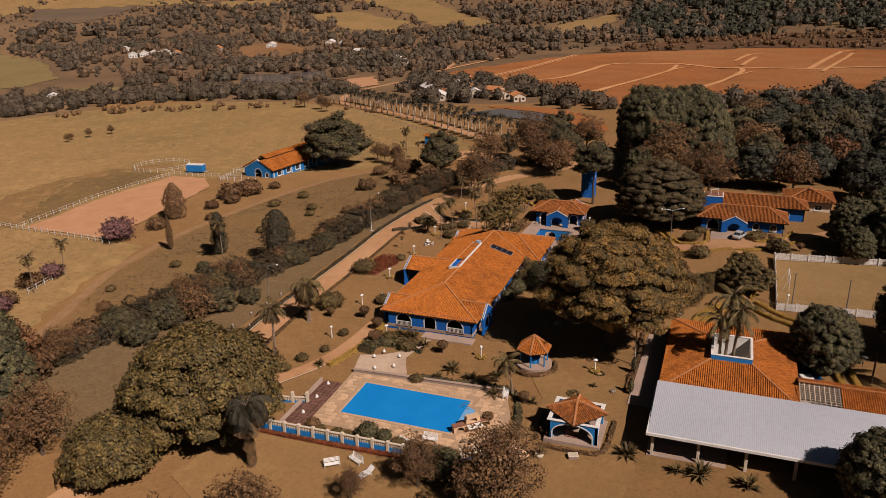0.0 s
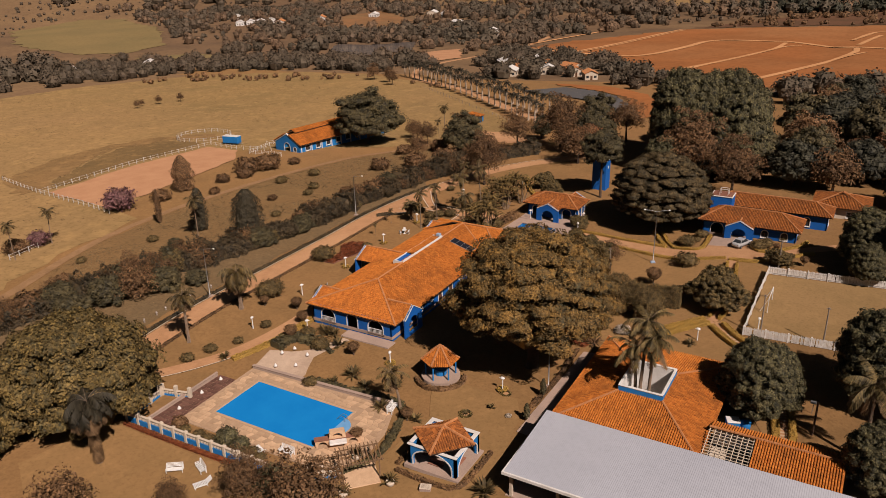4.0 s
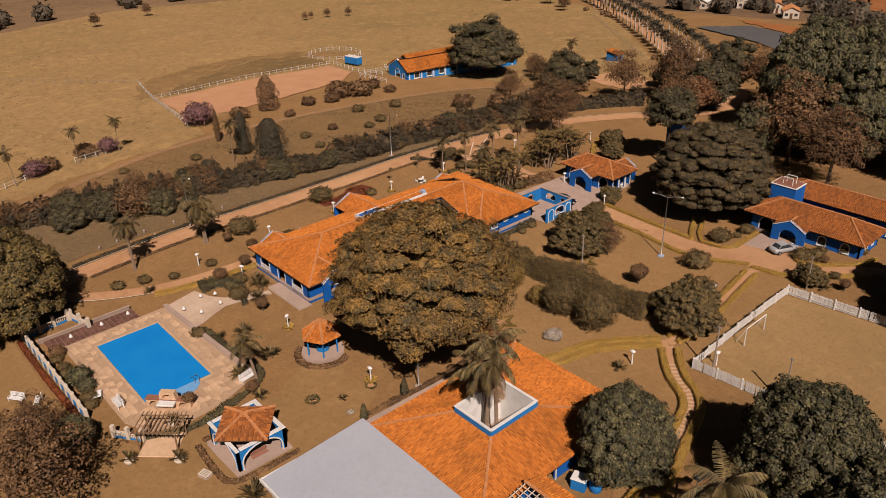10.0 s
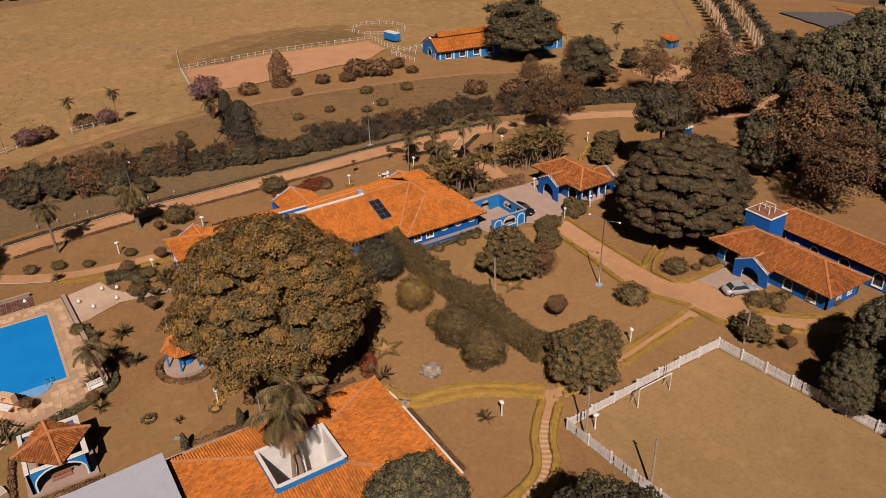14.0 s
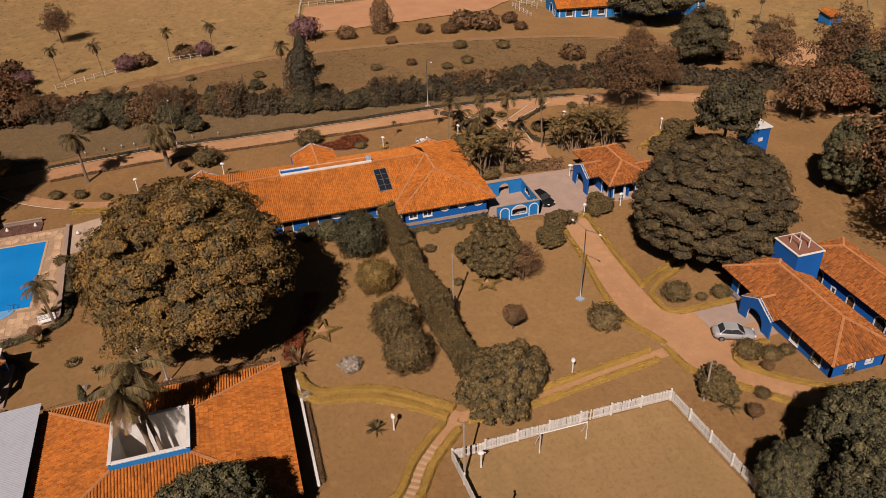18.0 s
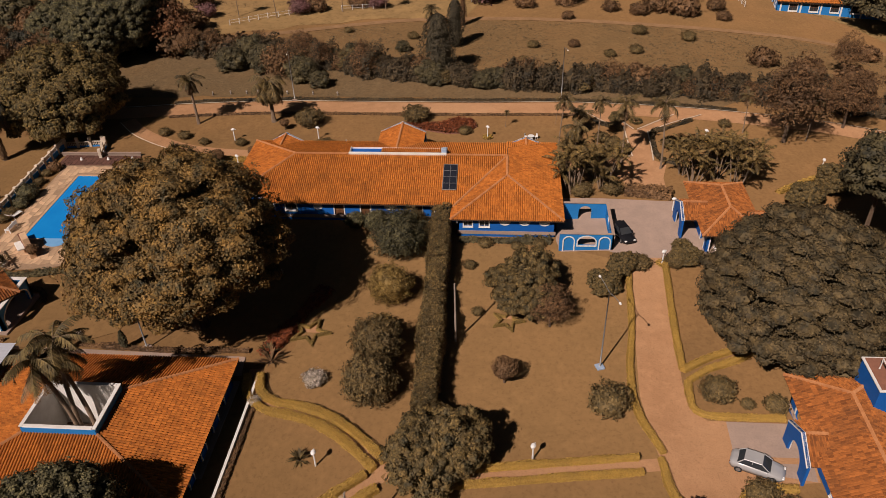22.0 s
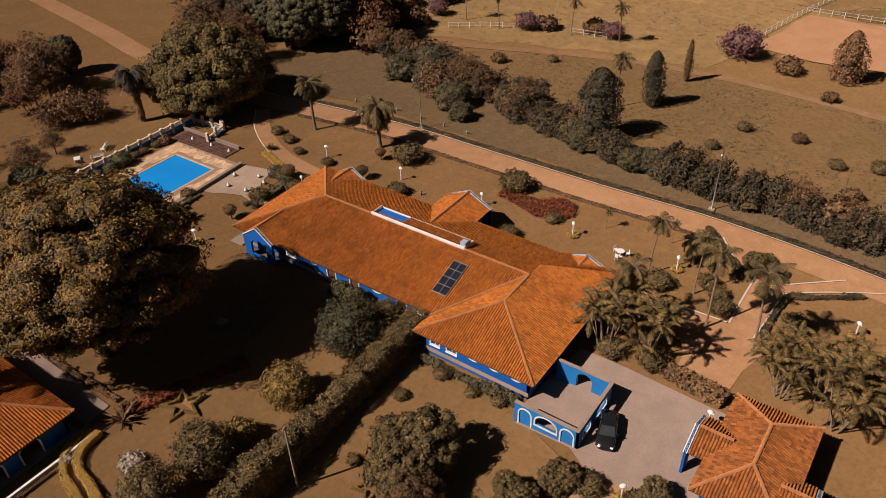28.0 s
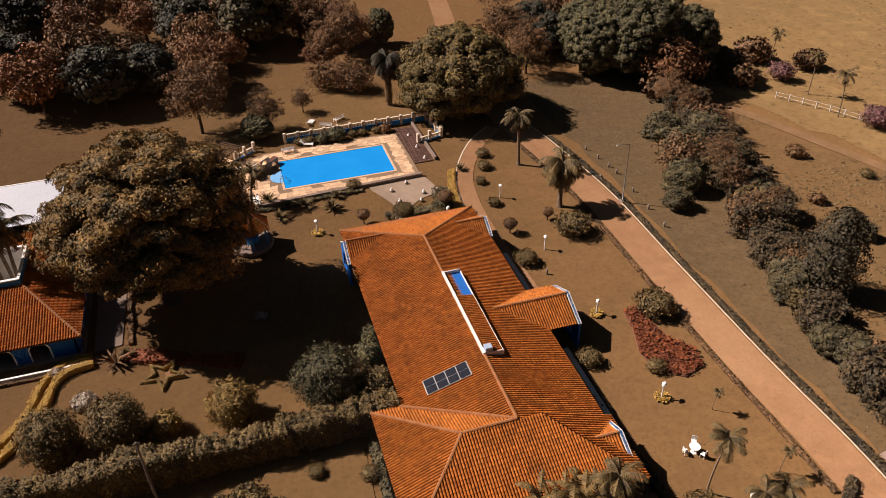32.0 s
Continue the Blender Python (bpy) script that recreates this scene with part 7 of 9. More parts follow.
# southern wood beyond the pool
wood([wdk, wbr, rust, wbr, wgr], [(-28, 52), (6, 58), (40, 62), (60, 30), (40, -40), (-20, -50), (-40, -10), (-38, 22)], 80, 0.75, 1.25, gap=6.0)
wood([wbr, rust], [(-52, 20), (-42, 20), (-36, 50), (-44, 54)], 5, 0.6, 0.95, gap=5.5)
wood([wdk, wgr, wbr], [(-80, 44), (-84, 58), (-100, 58), (-106, 40), (-90, 26)], 14, 0.75, 1.0, gap=6.0)
for x, y, s in ((-87, 60.5, 1.25), (-93.5, 64, 1.5), (-99, 55, 1.55), (-88, 52, 1.1), (-103, 63, 1.2)):
    more(dk, x, y, s, x * 17)
more(rust, -96, 70.5, 1.05, 40)
more(dk, -53.6, 35.5, 0.55, 40, 0.7)
for x, y, s in ((-39.6, 52.4, 1.1), (-42.3, 53.6, 1.2), (-44.8, 55.4, 1.05)):
    more(hd, x, y, s, x * 23)
more(br, -75, 57, 0.8, 10)
for x, y, s in ((-42, 44, 0.7), (-74, 48, 0.9)):
    more(br, x, y, s, x * 29)
# trees near the pasture's edge, standing singly
for x, y, s in ((-263, 245, 0.3), (-266, 250, 0.25), (-263, 257, 0.33), (-259, 266, 0.33), (-332, 175, 0.5), (-345, 205, 0.5), (-210, 352, 0.7), (-196, 345, 0.6), (-188, 336, 0.55), (-230, 30, 0.8), (-200, 20, 0.7)):
    more(br, x, y, s, x * 13)


def far_wood(name, label, pts, mat, seed, per=70, size=1.5, rmin=3.0, rmax=6.0):
    """Crowns of distant woodland in one mesh."""
    r = np.random.default_rng(seed)
    pts = np.asarray(pts)
    n = len(pts)
    rad = r.uniform(rmin, rmax, n)
    h = rad * r.uniform(1.3, 2.0, n)
    d = shell(r, n * per, -0.2)
    rr = np.repeat(rad, per)[:, None]
    lump = 1 + 0.25 * np.sin(d[:, :1] * 7 + np.repeat(r.uniform(0, 6, n), per)[:, None]) * np.cos(d[:, 1:2] * 6)
    c = np.repeat(np.column_stack([pts, land(pts[:, 0], pts[:, 1]) + h * 0.42]), per, axis=0)
    c = c + d * np.concatenate([rr, rr, np.repeat(h, per)[:, None] * 0.6], 1) * r.uniform(0.7, 1.05, (n * per, 1)) * lump
    q = leaf_quads(r, c, d + np.array([0, 0, 0.2]), np.repeat(rad, per) * size / 5.2, 0.6, 0.5)
    # a dense body in each crown
    el, az = np.linspace(-0.45 * math.pi, 0.5 * math.pi, 5), np.arange(7) * 2 * math.pi / 7
    u = np.stack([np.outer(np.cos(el), np.cos(az)), np.outer(np.cos(el), np.sin(az)), np.outer(np.sin(el), np.ones(7))], -1).reshape(-1, 3)
    ring = np.array([(a * 7 + b, a * 7 + (b + 1) % 7, a * 7 + 7 + (b + 1) % 7, a * 7 + 7 + b) for a in range(4) for b in range(7)])
    k = 0.86 * (1 + 0.22 * np.sin(u[None, :, 0] * 5 + r.uniform(0, 6, (n, 1))) * np.cos(u[None, :, 1] * 5 + r.uniform(0, 6, (n, 1))))
    body = (np.column_stack([pts, land(pts[:, 0], pts[:, 1]) + h * 0.42])[:, None] + u[None] * np.column_stack([rad, rad, h * 0.6])[:, None] * k[:, :, None])[:, ring].reshape(-1, 4, 3)
    q = np.concatenate([q, body])
    # a plain stem under each crown
    b = np.column_stack([pts, land(pts[:, 0], pts[:, 1])])
    w = (rad * 0.06)[:, None]
    up = np.array([0, 0, 1.0]) * (h * 0.5)[:, None]
    ex, ey = np.array([1.0, 0, 0]), np.array([0, 1.0, 0])
    s = [np.stack([b - e * w, b + e * w, b + e * w + up, b - e * w + up], 1) for e in (ex, ey)]
    return sheet(name, quads(name, np.concatenate([q] + s), mat), mat, label, "woodland", "stuff")


def scatter(poly, count, seed, scale=0.01, thresh=-0.1, avoid=()):
    r = np.random.default_rng(seed)
    xs, ys = [p[0] for p in poly], [p[1] for p in poly]
    out = []
    for _ in range(count * 12):
        if len(out) >= count:
            break
        p = (r.uniform(min(xs), max(xs)), r.uniform(min(ys), max(ys)))
        if inside(p, poly) and noise.noise((p[0] * scale, p[1] * scale, seed * 0.7)) > thresh and not any(inside(p, a) for a in avoid):
            out.append(p)
    return out


FIELDS = [[(-205, 505), (-190, 560), (-130, 700), (-20, 745), (160, 735), (330, 700), (330, 470), (140, 440), (42, 415), (-5, 372), (-40, 352), (-62, 372), (-110, 440)],
          [(-885, 663), (-818, 698), (-605, 568), (-506, 486), (-498, 436), (-535, 410), (-640, 425), (-865, 555)], [(-680, 1330), (-541, 1370), (-351, 1175), (-322, 1035), (-420, 1100), (-518, 1229)],
          [(-660, 1127), (-612, 1215), (-486, 1160), (-425, 1008), (-538, 1050)], [(-1300, 960), (-1199, 915), (-1074, 892), (-1110, 1016), (-1160, 1100), (-1320, 1060)], [(-890, 1134), (-871, 1225), (-800, 1275), (-700, 1219), (-767, 1160)],
          [(-985, 895), (-900, 902), (-950, 1089), (-993, 1180), (-1124, 1090), (-1101, 1005)], [(-470, 412), (-444, 450), (-380, 440), (-370, 408), (-429, 396)], [(-506, 721), (-517, 811), (-412, 712), (-388, 655), (-440, 628)],
          [(-262, 485), (-246, 512), (-216, 457), (-225, 436)], [(-235, 978), (-213, 1084), (-168, 1170), (-155, 1085), (-190, 945)], [(-372, 524), (-333, 534), (-308, 562), (-270, 499), (-280, 440), (-330, 432), (-350, 490)],
          [(-565, 610), (-535, 590), (-505, 625), (-530, 660)], [(-172, 376), (-172, 440), (-130, 440), (-98, 366), (-130, 366)]]
VALLEY = [(-230, 440), (-430, 490), (-700, 500), (-820, 700), (-700, 900), (-300, 900), (-160, 760), (-205, 600)]
HILLS = [(-1300, 800), (-900, 700), (-700, 900), (-300, 900), (-150, 770), (-60, 935), (250, 1015), (430, 900), (700, 1500), (300, 2100), (-600, 2000), (-1500, 1500)]
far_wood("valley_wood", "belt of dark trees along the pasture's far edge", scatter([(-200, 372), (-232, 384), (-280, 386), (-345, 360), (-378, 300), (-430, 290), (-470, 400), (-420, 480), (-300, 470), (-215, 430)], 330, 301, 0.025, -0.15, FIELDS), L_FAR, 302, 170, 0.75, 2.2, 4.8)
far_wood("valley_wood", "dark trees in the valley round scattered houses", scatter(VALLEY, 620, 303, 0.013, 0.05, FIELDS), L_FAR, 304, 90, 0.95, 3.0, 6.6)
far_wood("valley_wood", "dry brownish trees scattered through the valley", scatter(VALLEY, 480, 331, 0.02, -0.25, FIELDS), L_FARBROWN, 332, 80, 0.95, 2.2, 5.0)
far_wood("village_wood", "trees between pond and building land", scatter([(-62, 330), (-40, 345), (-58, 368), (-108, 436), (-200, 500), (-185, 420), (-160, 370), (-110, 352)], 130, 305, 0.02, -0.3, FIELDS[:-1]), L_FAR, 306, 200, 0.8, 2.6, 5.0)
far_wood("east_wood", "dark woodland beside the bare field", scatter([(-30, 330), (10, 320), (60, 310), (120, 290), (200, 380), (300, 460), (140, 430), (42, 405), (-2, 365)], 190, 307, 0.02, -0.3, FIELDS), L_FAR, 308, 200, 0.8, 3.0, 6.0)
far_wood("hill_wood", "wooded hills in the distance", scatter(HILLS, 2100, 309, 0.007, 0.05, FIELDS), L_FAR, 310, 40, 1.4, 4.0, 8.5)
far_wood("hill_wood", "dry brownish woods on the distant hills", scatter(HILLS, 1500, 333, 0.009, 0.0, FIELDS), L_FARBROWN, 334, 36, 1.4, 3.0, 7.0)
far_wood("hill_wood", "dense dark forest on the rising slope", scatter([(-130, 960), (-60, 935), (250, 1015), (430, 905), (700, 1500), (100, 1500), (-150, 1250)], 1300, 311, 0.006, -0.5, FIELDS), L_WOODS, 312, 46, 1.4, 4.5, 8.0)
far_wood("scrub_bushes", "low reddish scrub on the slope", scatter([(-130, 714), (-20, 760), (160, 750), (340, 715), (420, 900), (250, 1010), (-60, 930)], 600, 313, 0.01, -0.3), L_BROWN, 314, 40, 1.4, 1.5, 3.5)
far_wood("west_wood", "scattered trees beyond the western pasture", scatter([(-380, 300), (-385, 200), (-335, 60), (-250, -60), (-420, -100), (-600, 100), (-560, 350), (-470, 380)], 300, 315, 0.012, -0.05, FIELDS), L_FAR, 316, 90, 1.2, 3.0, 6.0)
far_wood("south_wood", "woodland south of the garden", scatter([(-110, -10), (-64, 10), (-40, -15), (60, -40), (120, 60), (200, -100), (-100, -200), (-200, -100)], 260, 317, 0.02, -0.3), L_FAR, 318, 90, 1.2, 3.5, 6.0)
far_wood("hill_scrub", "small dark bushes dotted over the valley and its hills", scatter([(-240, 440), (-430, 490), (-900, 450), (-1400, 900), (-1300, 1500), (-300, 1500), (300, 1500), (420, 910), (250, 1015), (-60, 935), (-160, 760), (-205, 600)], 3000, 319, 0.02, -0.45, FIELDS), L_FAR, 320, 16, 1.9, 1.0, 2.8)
far_wood("pasture_scrub", "small bushes along the far edges of the pasture", scatter([(-150, 330), (-225, 368), (-330, 345), (-372, 290), (-300, 330), (-220, 345)], 60, 321, 0.05, -0.4), L_BROWN, 322, 40, 1.4, 0.8, 1.8)

# ---------------------------------------------------------------- tussocks of rough grass
def tussocks(name, label, poly, count, size, mat, seed, rough=0.05):
    """Low tufts of coarse grass strewn in drifts over rough ground, in one mesh."""
    r = np.random.default_rng(seed)
    p = np.array(scatter(poly, count, seed, rough, -0.15))
    n = len(p)
    z = land(p[:, 0], p[:, 1])
    out = []
    for k in range(3):
        c = np.column_stack([p + r.normal(0, size * 0.8, (n, 2)), z + r.uniform(0.02, size * 0.3, n)])
        out.append(leaf_quads(r, c, np.tile([0.3, 0.0, 1.0], (n, 1)), size * r.uniform(0.35, 0.9, n), 0.45, 0.35))
    return sheet(name, quads(name, np.concatenate(out), mat), mat, label, "grass", "stuff")


L_TUFT = leaf("coarse_grass", (0.165, 0.107, 0.047), (0.110, 0.075, 0.036), 0.2, 0.4, grit=0.0)
L_TUFTPALE = leaf("dry_coarse_grass", (0.205, 0.126, 0.055), (0.145, 0.094, 0.043), 0.15, 0.35, grit=0.0)
tussocks("meadow_tussocks", "tufts of coarse grass on the meadow", [(-98, 62), (-93, 90), (-90, 112), (-83, 128), (-79, 150), (-74, 176), (-72, 190), (-88, 226), (-95, 224), (-102, 208), (-110, 192), (-115, 163), (-116.5, 136), (-114, 112), (-105, 87), (-99, 66)], 4200, 0.3, L_TUFT, 601)
tussocks("verge_tussocks", "tufts of dull grass on the verge", [(-72, 60), (-72.6, 100), (-72.6, 150), (-71, 172), (-74, 176), (-79, 150), (-83, 128), (-90, 112), (-93, 90), (-97, 62)], 2600, 0.2, L_TUFT, 602, 0.09)
tussocks("pasture_tussocks", "tufts of dry grass over the pasture", [(-104, 62), (-111, 87), (-120, 112), (-130, 128), (-165, 132), (-196, 142), (-206, 190), (-160, 214), (-118, 214), (-95, 228), (-80, 244), (-100, 270), (-150, 322), (-230, 366), (-330, 345), (-360, 296), (-370, 200), (-320, 70), (-230, -40), (-120, -40)], 9000, 0.36, L_TUFTPALE, 603, 0.03)
tussocks("paddock_tussocks", "dark tufts of trampled grass beside the arena", [(-169, 139), (-175, 143), (-188, 160), (-196, 180), (-187, 198), (-171, 197), (-172, 167)], 1500, 0.34, L_TUFT, 604, 0.1)

# ---------------------------------------------------------------- avenue of palms
av = palm("avenue_palm", "tall palm with a pale trunk in a double row", -66.0, 256.0, 6.6, 64, 16, 2.2, 0, 0.24, 0.1, "avenue of palms", L_AVENUE, bark=M_PALEBARK, droop=1.8, width=0.75)
AVENUE = smooth_line([(-68, 252), (-94, 280), (-118, 303), (-158, 339), (-183, 360), (-205, 376)], 6.0)
for k, p in enumerate(AVENUE[1:-1]):
    for o in (-3.8, 3.8):
        q = side_line(AVENUE, o)[k + 1]
        more(av, float(q[0]), float(q[1]), 0.92 + 0.16 * ((k * 7) % 5) / 5, k * 50)


# ---------------------------------------------------------------- small buildings
def cottage(name, label, x, y, w, d, h, rz, mat, roof, category="house"):
    """A plain distant house: walls with door and windows, gable roof."""
    ob = thing(name, label, category, x, y, gz(x, y) + 0.1, rz, "distant houses")
    g = Geo()
    g.plate([(-w / 2, -1.5), (w / 2, -1.5), (w / 2, h), (0, h + w * 0.22), (-w / 2, h)], [], -d / 2, d / 2, Matrix(((1, 0, 0, 0), (0, 0, -1, 0), (0, 1, 0, 0), (0, 0, 0, 1))))
    part("wall", g, mat, ob)
    for s in (-1, 1):
        r = Geo()
        a, b = (s * (w / 2 + 0.4), h - 0.1), (0, h + w * 0.22 + 0.12)
        r.add([(a[0], -d / 2 - 0.4, a[1]), (a[0], d / 2 + 0.4, a[1]), (b[0], d / 2 + 0.4, b[1]), (b[0], -d / 2 - 0.4, b[1]),
               (a[0], -d / 2 - 0.4, a[1] + 0.15), (a[0], d / 2 + 0.4, a[1] + 0.15), (b[0], d / 2 + 0.4, b[1] + 0.15), (b[0], -d / 2 - 0.4, b[1] + 0.15)],
              [(0, 1, 2, 3), (7, 6, 5, 4), (0, 4, 5, 1), (1, 5, 6, 2), (2, 6, 7, 3), (3, 7, 4, 0)])
        part("roof", r, roof, ob)
    part("door", Geo().box(-0.5, -d / 2 - 0.05, 0, 0.5, -d / 2 + 0.05, 2.1), M_WOOD, ob)
    for u in (-w * 0.3, w * 0.3):
        part("window", Geo().box(u - 0.6, -d / 2 - 0.05, 1.0, u + 0.6, -d / 2 + 0.05, 2.1), M_GLASS, ob)
    for v in (-d * 0.25, d * 0.25):
        part("window", Geo().box(w / 2 - 0.05, v - 0.6, 1.0, w / 2 + 0.05, v + 0.6, 2.1), M_GLASS, ob)
    return ob


for x, y, w, d, rz in ((-556, 616, 8, 11, 40), (-551, 626, 8, 11, 40), (-546, 636, 8, 11, 45), (-541, 646, 8, 11, 45), (-521, 637, 8, 12, 30), (-505, 683, 9, 14, 30), (-664, 723, 9, 13, 40), (-655, 740, 9, 13, 40), (-299, 970, 12, 16, 20), (-288, 930, 11, 15, 50), (-312, 985, 10, 14, 10), (-420, 770, 10, 16, 20), (-400, 760, 9, 14, 30), (-300, 660, 9, 12, 50), (-246, 574, 16, 22, 30), (-284, 640, 8, 11, 10), (-350, 700, 8, 12, 70), (-470, 730, 9, 12, 20), (-640, 700, 8, 12, 50), (-437, 310, 8, 30, 60), (-424, 330, 8, 14, 60), (-460, 300, 8, 16, 60), (-390, 390, 9, 14, 40), (-405, 372, 9, 13, 40)):
    cottage("distant_house", "small pale house among trees in the valley", x, y, w, d, 3.2, rz, M_WHITE if (x * 7) % 3 else M_CREAM, M_RIDGE if (y * 3) % 2 else M_WHITE)
for x, y, w, d, rz in ((-154, 407, 8, 12, 30), (-140, 400, 8, 10, 50), (-129, 392, 8, 11, 20), (-120, 400, 7, 9, 70), (-165, 418, 8, 11, 40), (-112, 384, 7, 9, 30), (-100, 372, 6, 8, 30), (-163, 428, 7, 10, 20), (-149, 433, 8, 11, 60), (-136, 411, 7, 10, 35), (-145, 380, 7, 9, 15), (-146, 394, 6, 9, 80)):
    cottage("village_house", "pale house beside the bare field", x, y, w, d, 3.0, rz, M_CREAM, M_WHITE if (x * 7) % 2 else M_RIDGE)

barn = thing("stable_barn", "long light blue stable with orange roof and arched gable door", "stable", -137.4, 199.0, None)
bz = gz(-137.4, 207) - 0.2
bx0, bx1, by0, by1 = -141.9, -133.0, 199.0, 236.5
bm_ = (bx0 + bx1) / 2
L = bx1 - bx0
wall(barn, (bx0, by0), (bx1, by0), 3.0, [("arch", L / 2, 2.2, 0, 2.7, "open"), ("arch", L * 0.82, 1.0, 0.9, 2.0, "glass")], M_LBLUE, top=[(L, 2.8), (L / 2, 5.0), (0, 2.8)], z=bz, name="gable_wall")
wall(barn, (bx1, by0), (bx1, by1), 2.8, [("rect", 3.2 + 4 * k, 1.6, 1.0, 2.2, "glass") for k in range(8)], M_LBLUE, z=bz)
wall(barn, (bx1, by1), (bx0, by1), 3.0, (), M_LBLUE, top=[(L, 2.8), (L / 2, 5.0), (0, 2.8)], z=bz, name="gable_wall")
wall(barn, (bx0, by1), (bx0, by0), 2.8, (), M_LBLUE, z=bz)
for k in range(10):
    part("pilaster", Geo().box(bx1, by0 + 0.6 + k * 3.9, bz - 0.5, bx1 + 0.12, by0 + 0.9 + k * 3.9, bz + 2.7), M_WHITE, barn, absolute=True)
slope(barn, [(bx1 + 0.7, by0 - 0.2, bz + 2.65), (bx1 + 0.7, by1 + 0.4, bz + 2.65), (bm_ + 0.9, by1 + 0.4, bz + 4.75), (bm_ + 0.9, by0 - 0.2, bz + 4.75)])
slope(barn, [(bx0 - 0.7, by1 + 0.4, bz + 2.65), (bx0 - 0.7, by0 - 0.2, bz + 2.65), (bm_ - 0.9, by0 - 0.2, bz + 4.75), (bm_ - 0.9, by1 + 0.4, bz + 4.75)])
slope(barn, [(bm_ + 1.4, by0 + 2, bz + 4.95), (bm_ + 1.4, by1 - 2, bz + 4.95), (bm_, by1 - 2, bz + 5.6), (bm_, by0 + 2, bz + 5.6)])
slope(barn, [(bm_ - 1.4, by1 - 2, bz + 4.95), (bm_ - 1.4, by0 + 2, bz + 4.95), (bm_, by0 + 2, bz + 5.6), (bm_, by1 - 2, bz + 5.6)])
cg = Geo()
m = wall_frame((bx0, by0), (bx1, by0), bz)
for a, b in (((L + 0.1, 2.75), (L / 2, 5.05)), ((L / 2, 5.05), (-0.1, 2.75))):
    e, f = Vector(a), Vector(b)
    n = Vector((-(f - e).y, (f - e).x)).normalized() * 0.2
    cg.plate([a, b, tuple(f + n), tuple(e + n)], [], -0.3, 0.1, m)
part("coping", cg, M_WHITE, barn, "white gable coping", absolute=True)
barn.rotation_euler.z = radians(-8.7)
barn.scale = (1.25, 1.1, 1.3)
hut = thing("field_hut", "little blue hut with an orange roof", "hut", -102.5, 260.0)
hz = gz(-102.5, 260)
part("wall", Geo().box(-104.6, 258.4, hz - 0.3, -100.4, 261.6, hz + 2.5, 0.02), M_LBLUE, hut, absolute=True)
part("door", Geo().box(-100.42, 259.4, hz, -100.34, 260.4, hz + 2.0), M_WOOD, hut, absolute=True)
slope(hut, [(-100.0, 258.0, hz + 2.4), (-100.0, 262.0, hz + 2.4), (-105.0, 262.0, hz + 3.1), (-105.0, 258.0, hz + 3.1)])
trl = thing("horse_trailer", "blue box trailer parked beside the round pen", "trailer", -162.0, 200.0, None, 10)
part("body", Geo().box(-2.9, -1.15, 0.55, 2.9, 1.15, 2.75, 0.12), M_LBLUE, trl)
part("roof", Geo().box(-2.9, -1.15, 2.75, 2.9, 1.15, 2.9, 0.05), M_WHITE, trl)
for x in (-0.6, 0.6):
    for y in (-1.0, 1.0):
        part("wheel", Geo().tube([(x, y - 0.12, 0.36), (x, y + 0.12, 0.36)], 0.36, 14), M_RUBBER, trl)
part("drawbar", Geo().tube([(2.8, 0.6, 0.6), (4.2, 0, 0.55), (2.8, -0.6, 0.6)], 0.06, 6), M_STEEL, trl)


# ---------------------------------------------------------------- fences
M_PICKET = material("picket_paint", (0.70, 0.66, 0.60), (0.52, 0.47, 0.41), 1.4, 0.3, rough=0.7, per_object=0.12)
def rail_fence(name, label, pts, spacing, height, rails, mat, post=0.07, group=""):
    """Posts and rails along a line over the ground."""
    ob = thing(name, label, "fence", pts[0][0], pts[0][1], 0.0, group=group)
    pg = Geo().box(-post, -post, -0.3, post, post, height + 0.08, 0.015).mesh("post", mat)
    for a, b in zip(pts[:-1], pts[1:]):
        n = max(1, round(math.dist(a, b) / spacing))
        for k in range(n + (b is pts[-1])):
            x, y = a[0] + (b[0] - a[0]) * k / n, a[1] + (b[1] - a[1]) * k / n
            part("post", pg, mat, ob, at=Matrix.Translation((x - pts[0][0], y - pts[0][1], gz(x, y))))
        for r in range(rails):
            zr = height * (r + 1) / rails - 0.08
            path = [(a[0] + (b[0] - a[0]) * k / n, a[1] + (b[1] - a[1]) * k / n) for k in range(n + 1)]
            part("rail", Geo().tube([(x, y, gz(x, y) + zr) for x, y in path], 0.032, 5), mat, ob, absolute=True)
    return ob


rail_fence("arena_fence", "white post and rail fence round the riding arena", [(-131.5, 128.6), (-142, 130.8), (-167.3, 134.7), (-169.8, 165.2), (-167.2, 195.6), (-154.5, 194.2), (-142.5, 197)], 2.6, 1.3, 2, M_PICKET)
rail_fence("field_fence", "pale wooden fence posts along the paddock", [(-167.3, 134.7), (-180, 137.4), (-193.3, 140.4)], 2.8, 1.2, 2, M_PICKET)
rail_fence("track_fence", "white wooden rail fence beside the dirt track", [(-112.9, 77.0), (-118.2, 84.0), (-122.6, 92.5)], 2.4, 1.2, 2, M_PICKET)
rail_fence("track_fence", "white wooden rail fence beside the dirt track", [(-124.4, 99.5), (-125.6, 106.5)], 2.4, 1.2, 2, M_PICKET)
rail_fence("wire_fence", "thin fence posts crossing the pasture", [(-193.3, 140.4), (-215, 126), (-262, 100), (-300, 80)], 5.0, 1.1, 1, M_GREYWOOD)
rail_fence("pen_fence", "white rail fence beside the stable", [(-133.5, 191.5), (-146, 191), (-148.5, 203), (-134, 210)], 2.4, 1.3, 3, M_PICKET)
rail_fence("pen_fence", "white rail fence of the stable yard", [(-150.5, 204), (-146, 220), (-134, 232)], 2.4, 1.3, 2, M_PICKET)
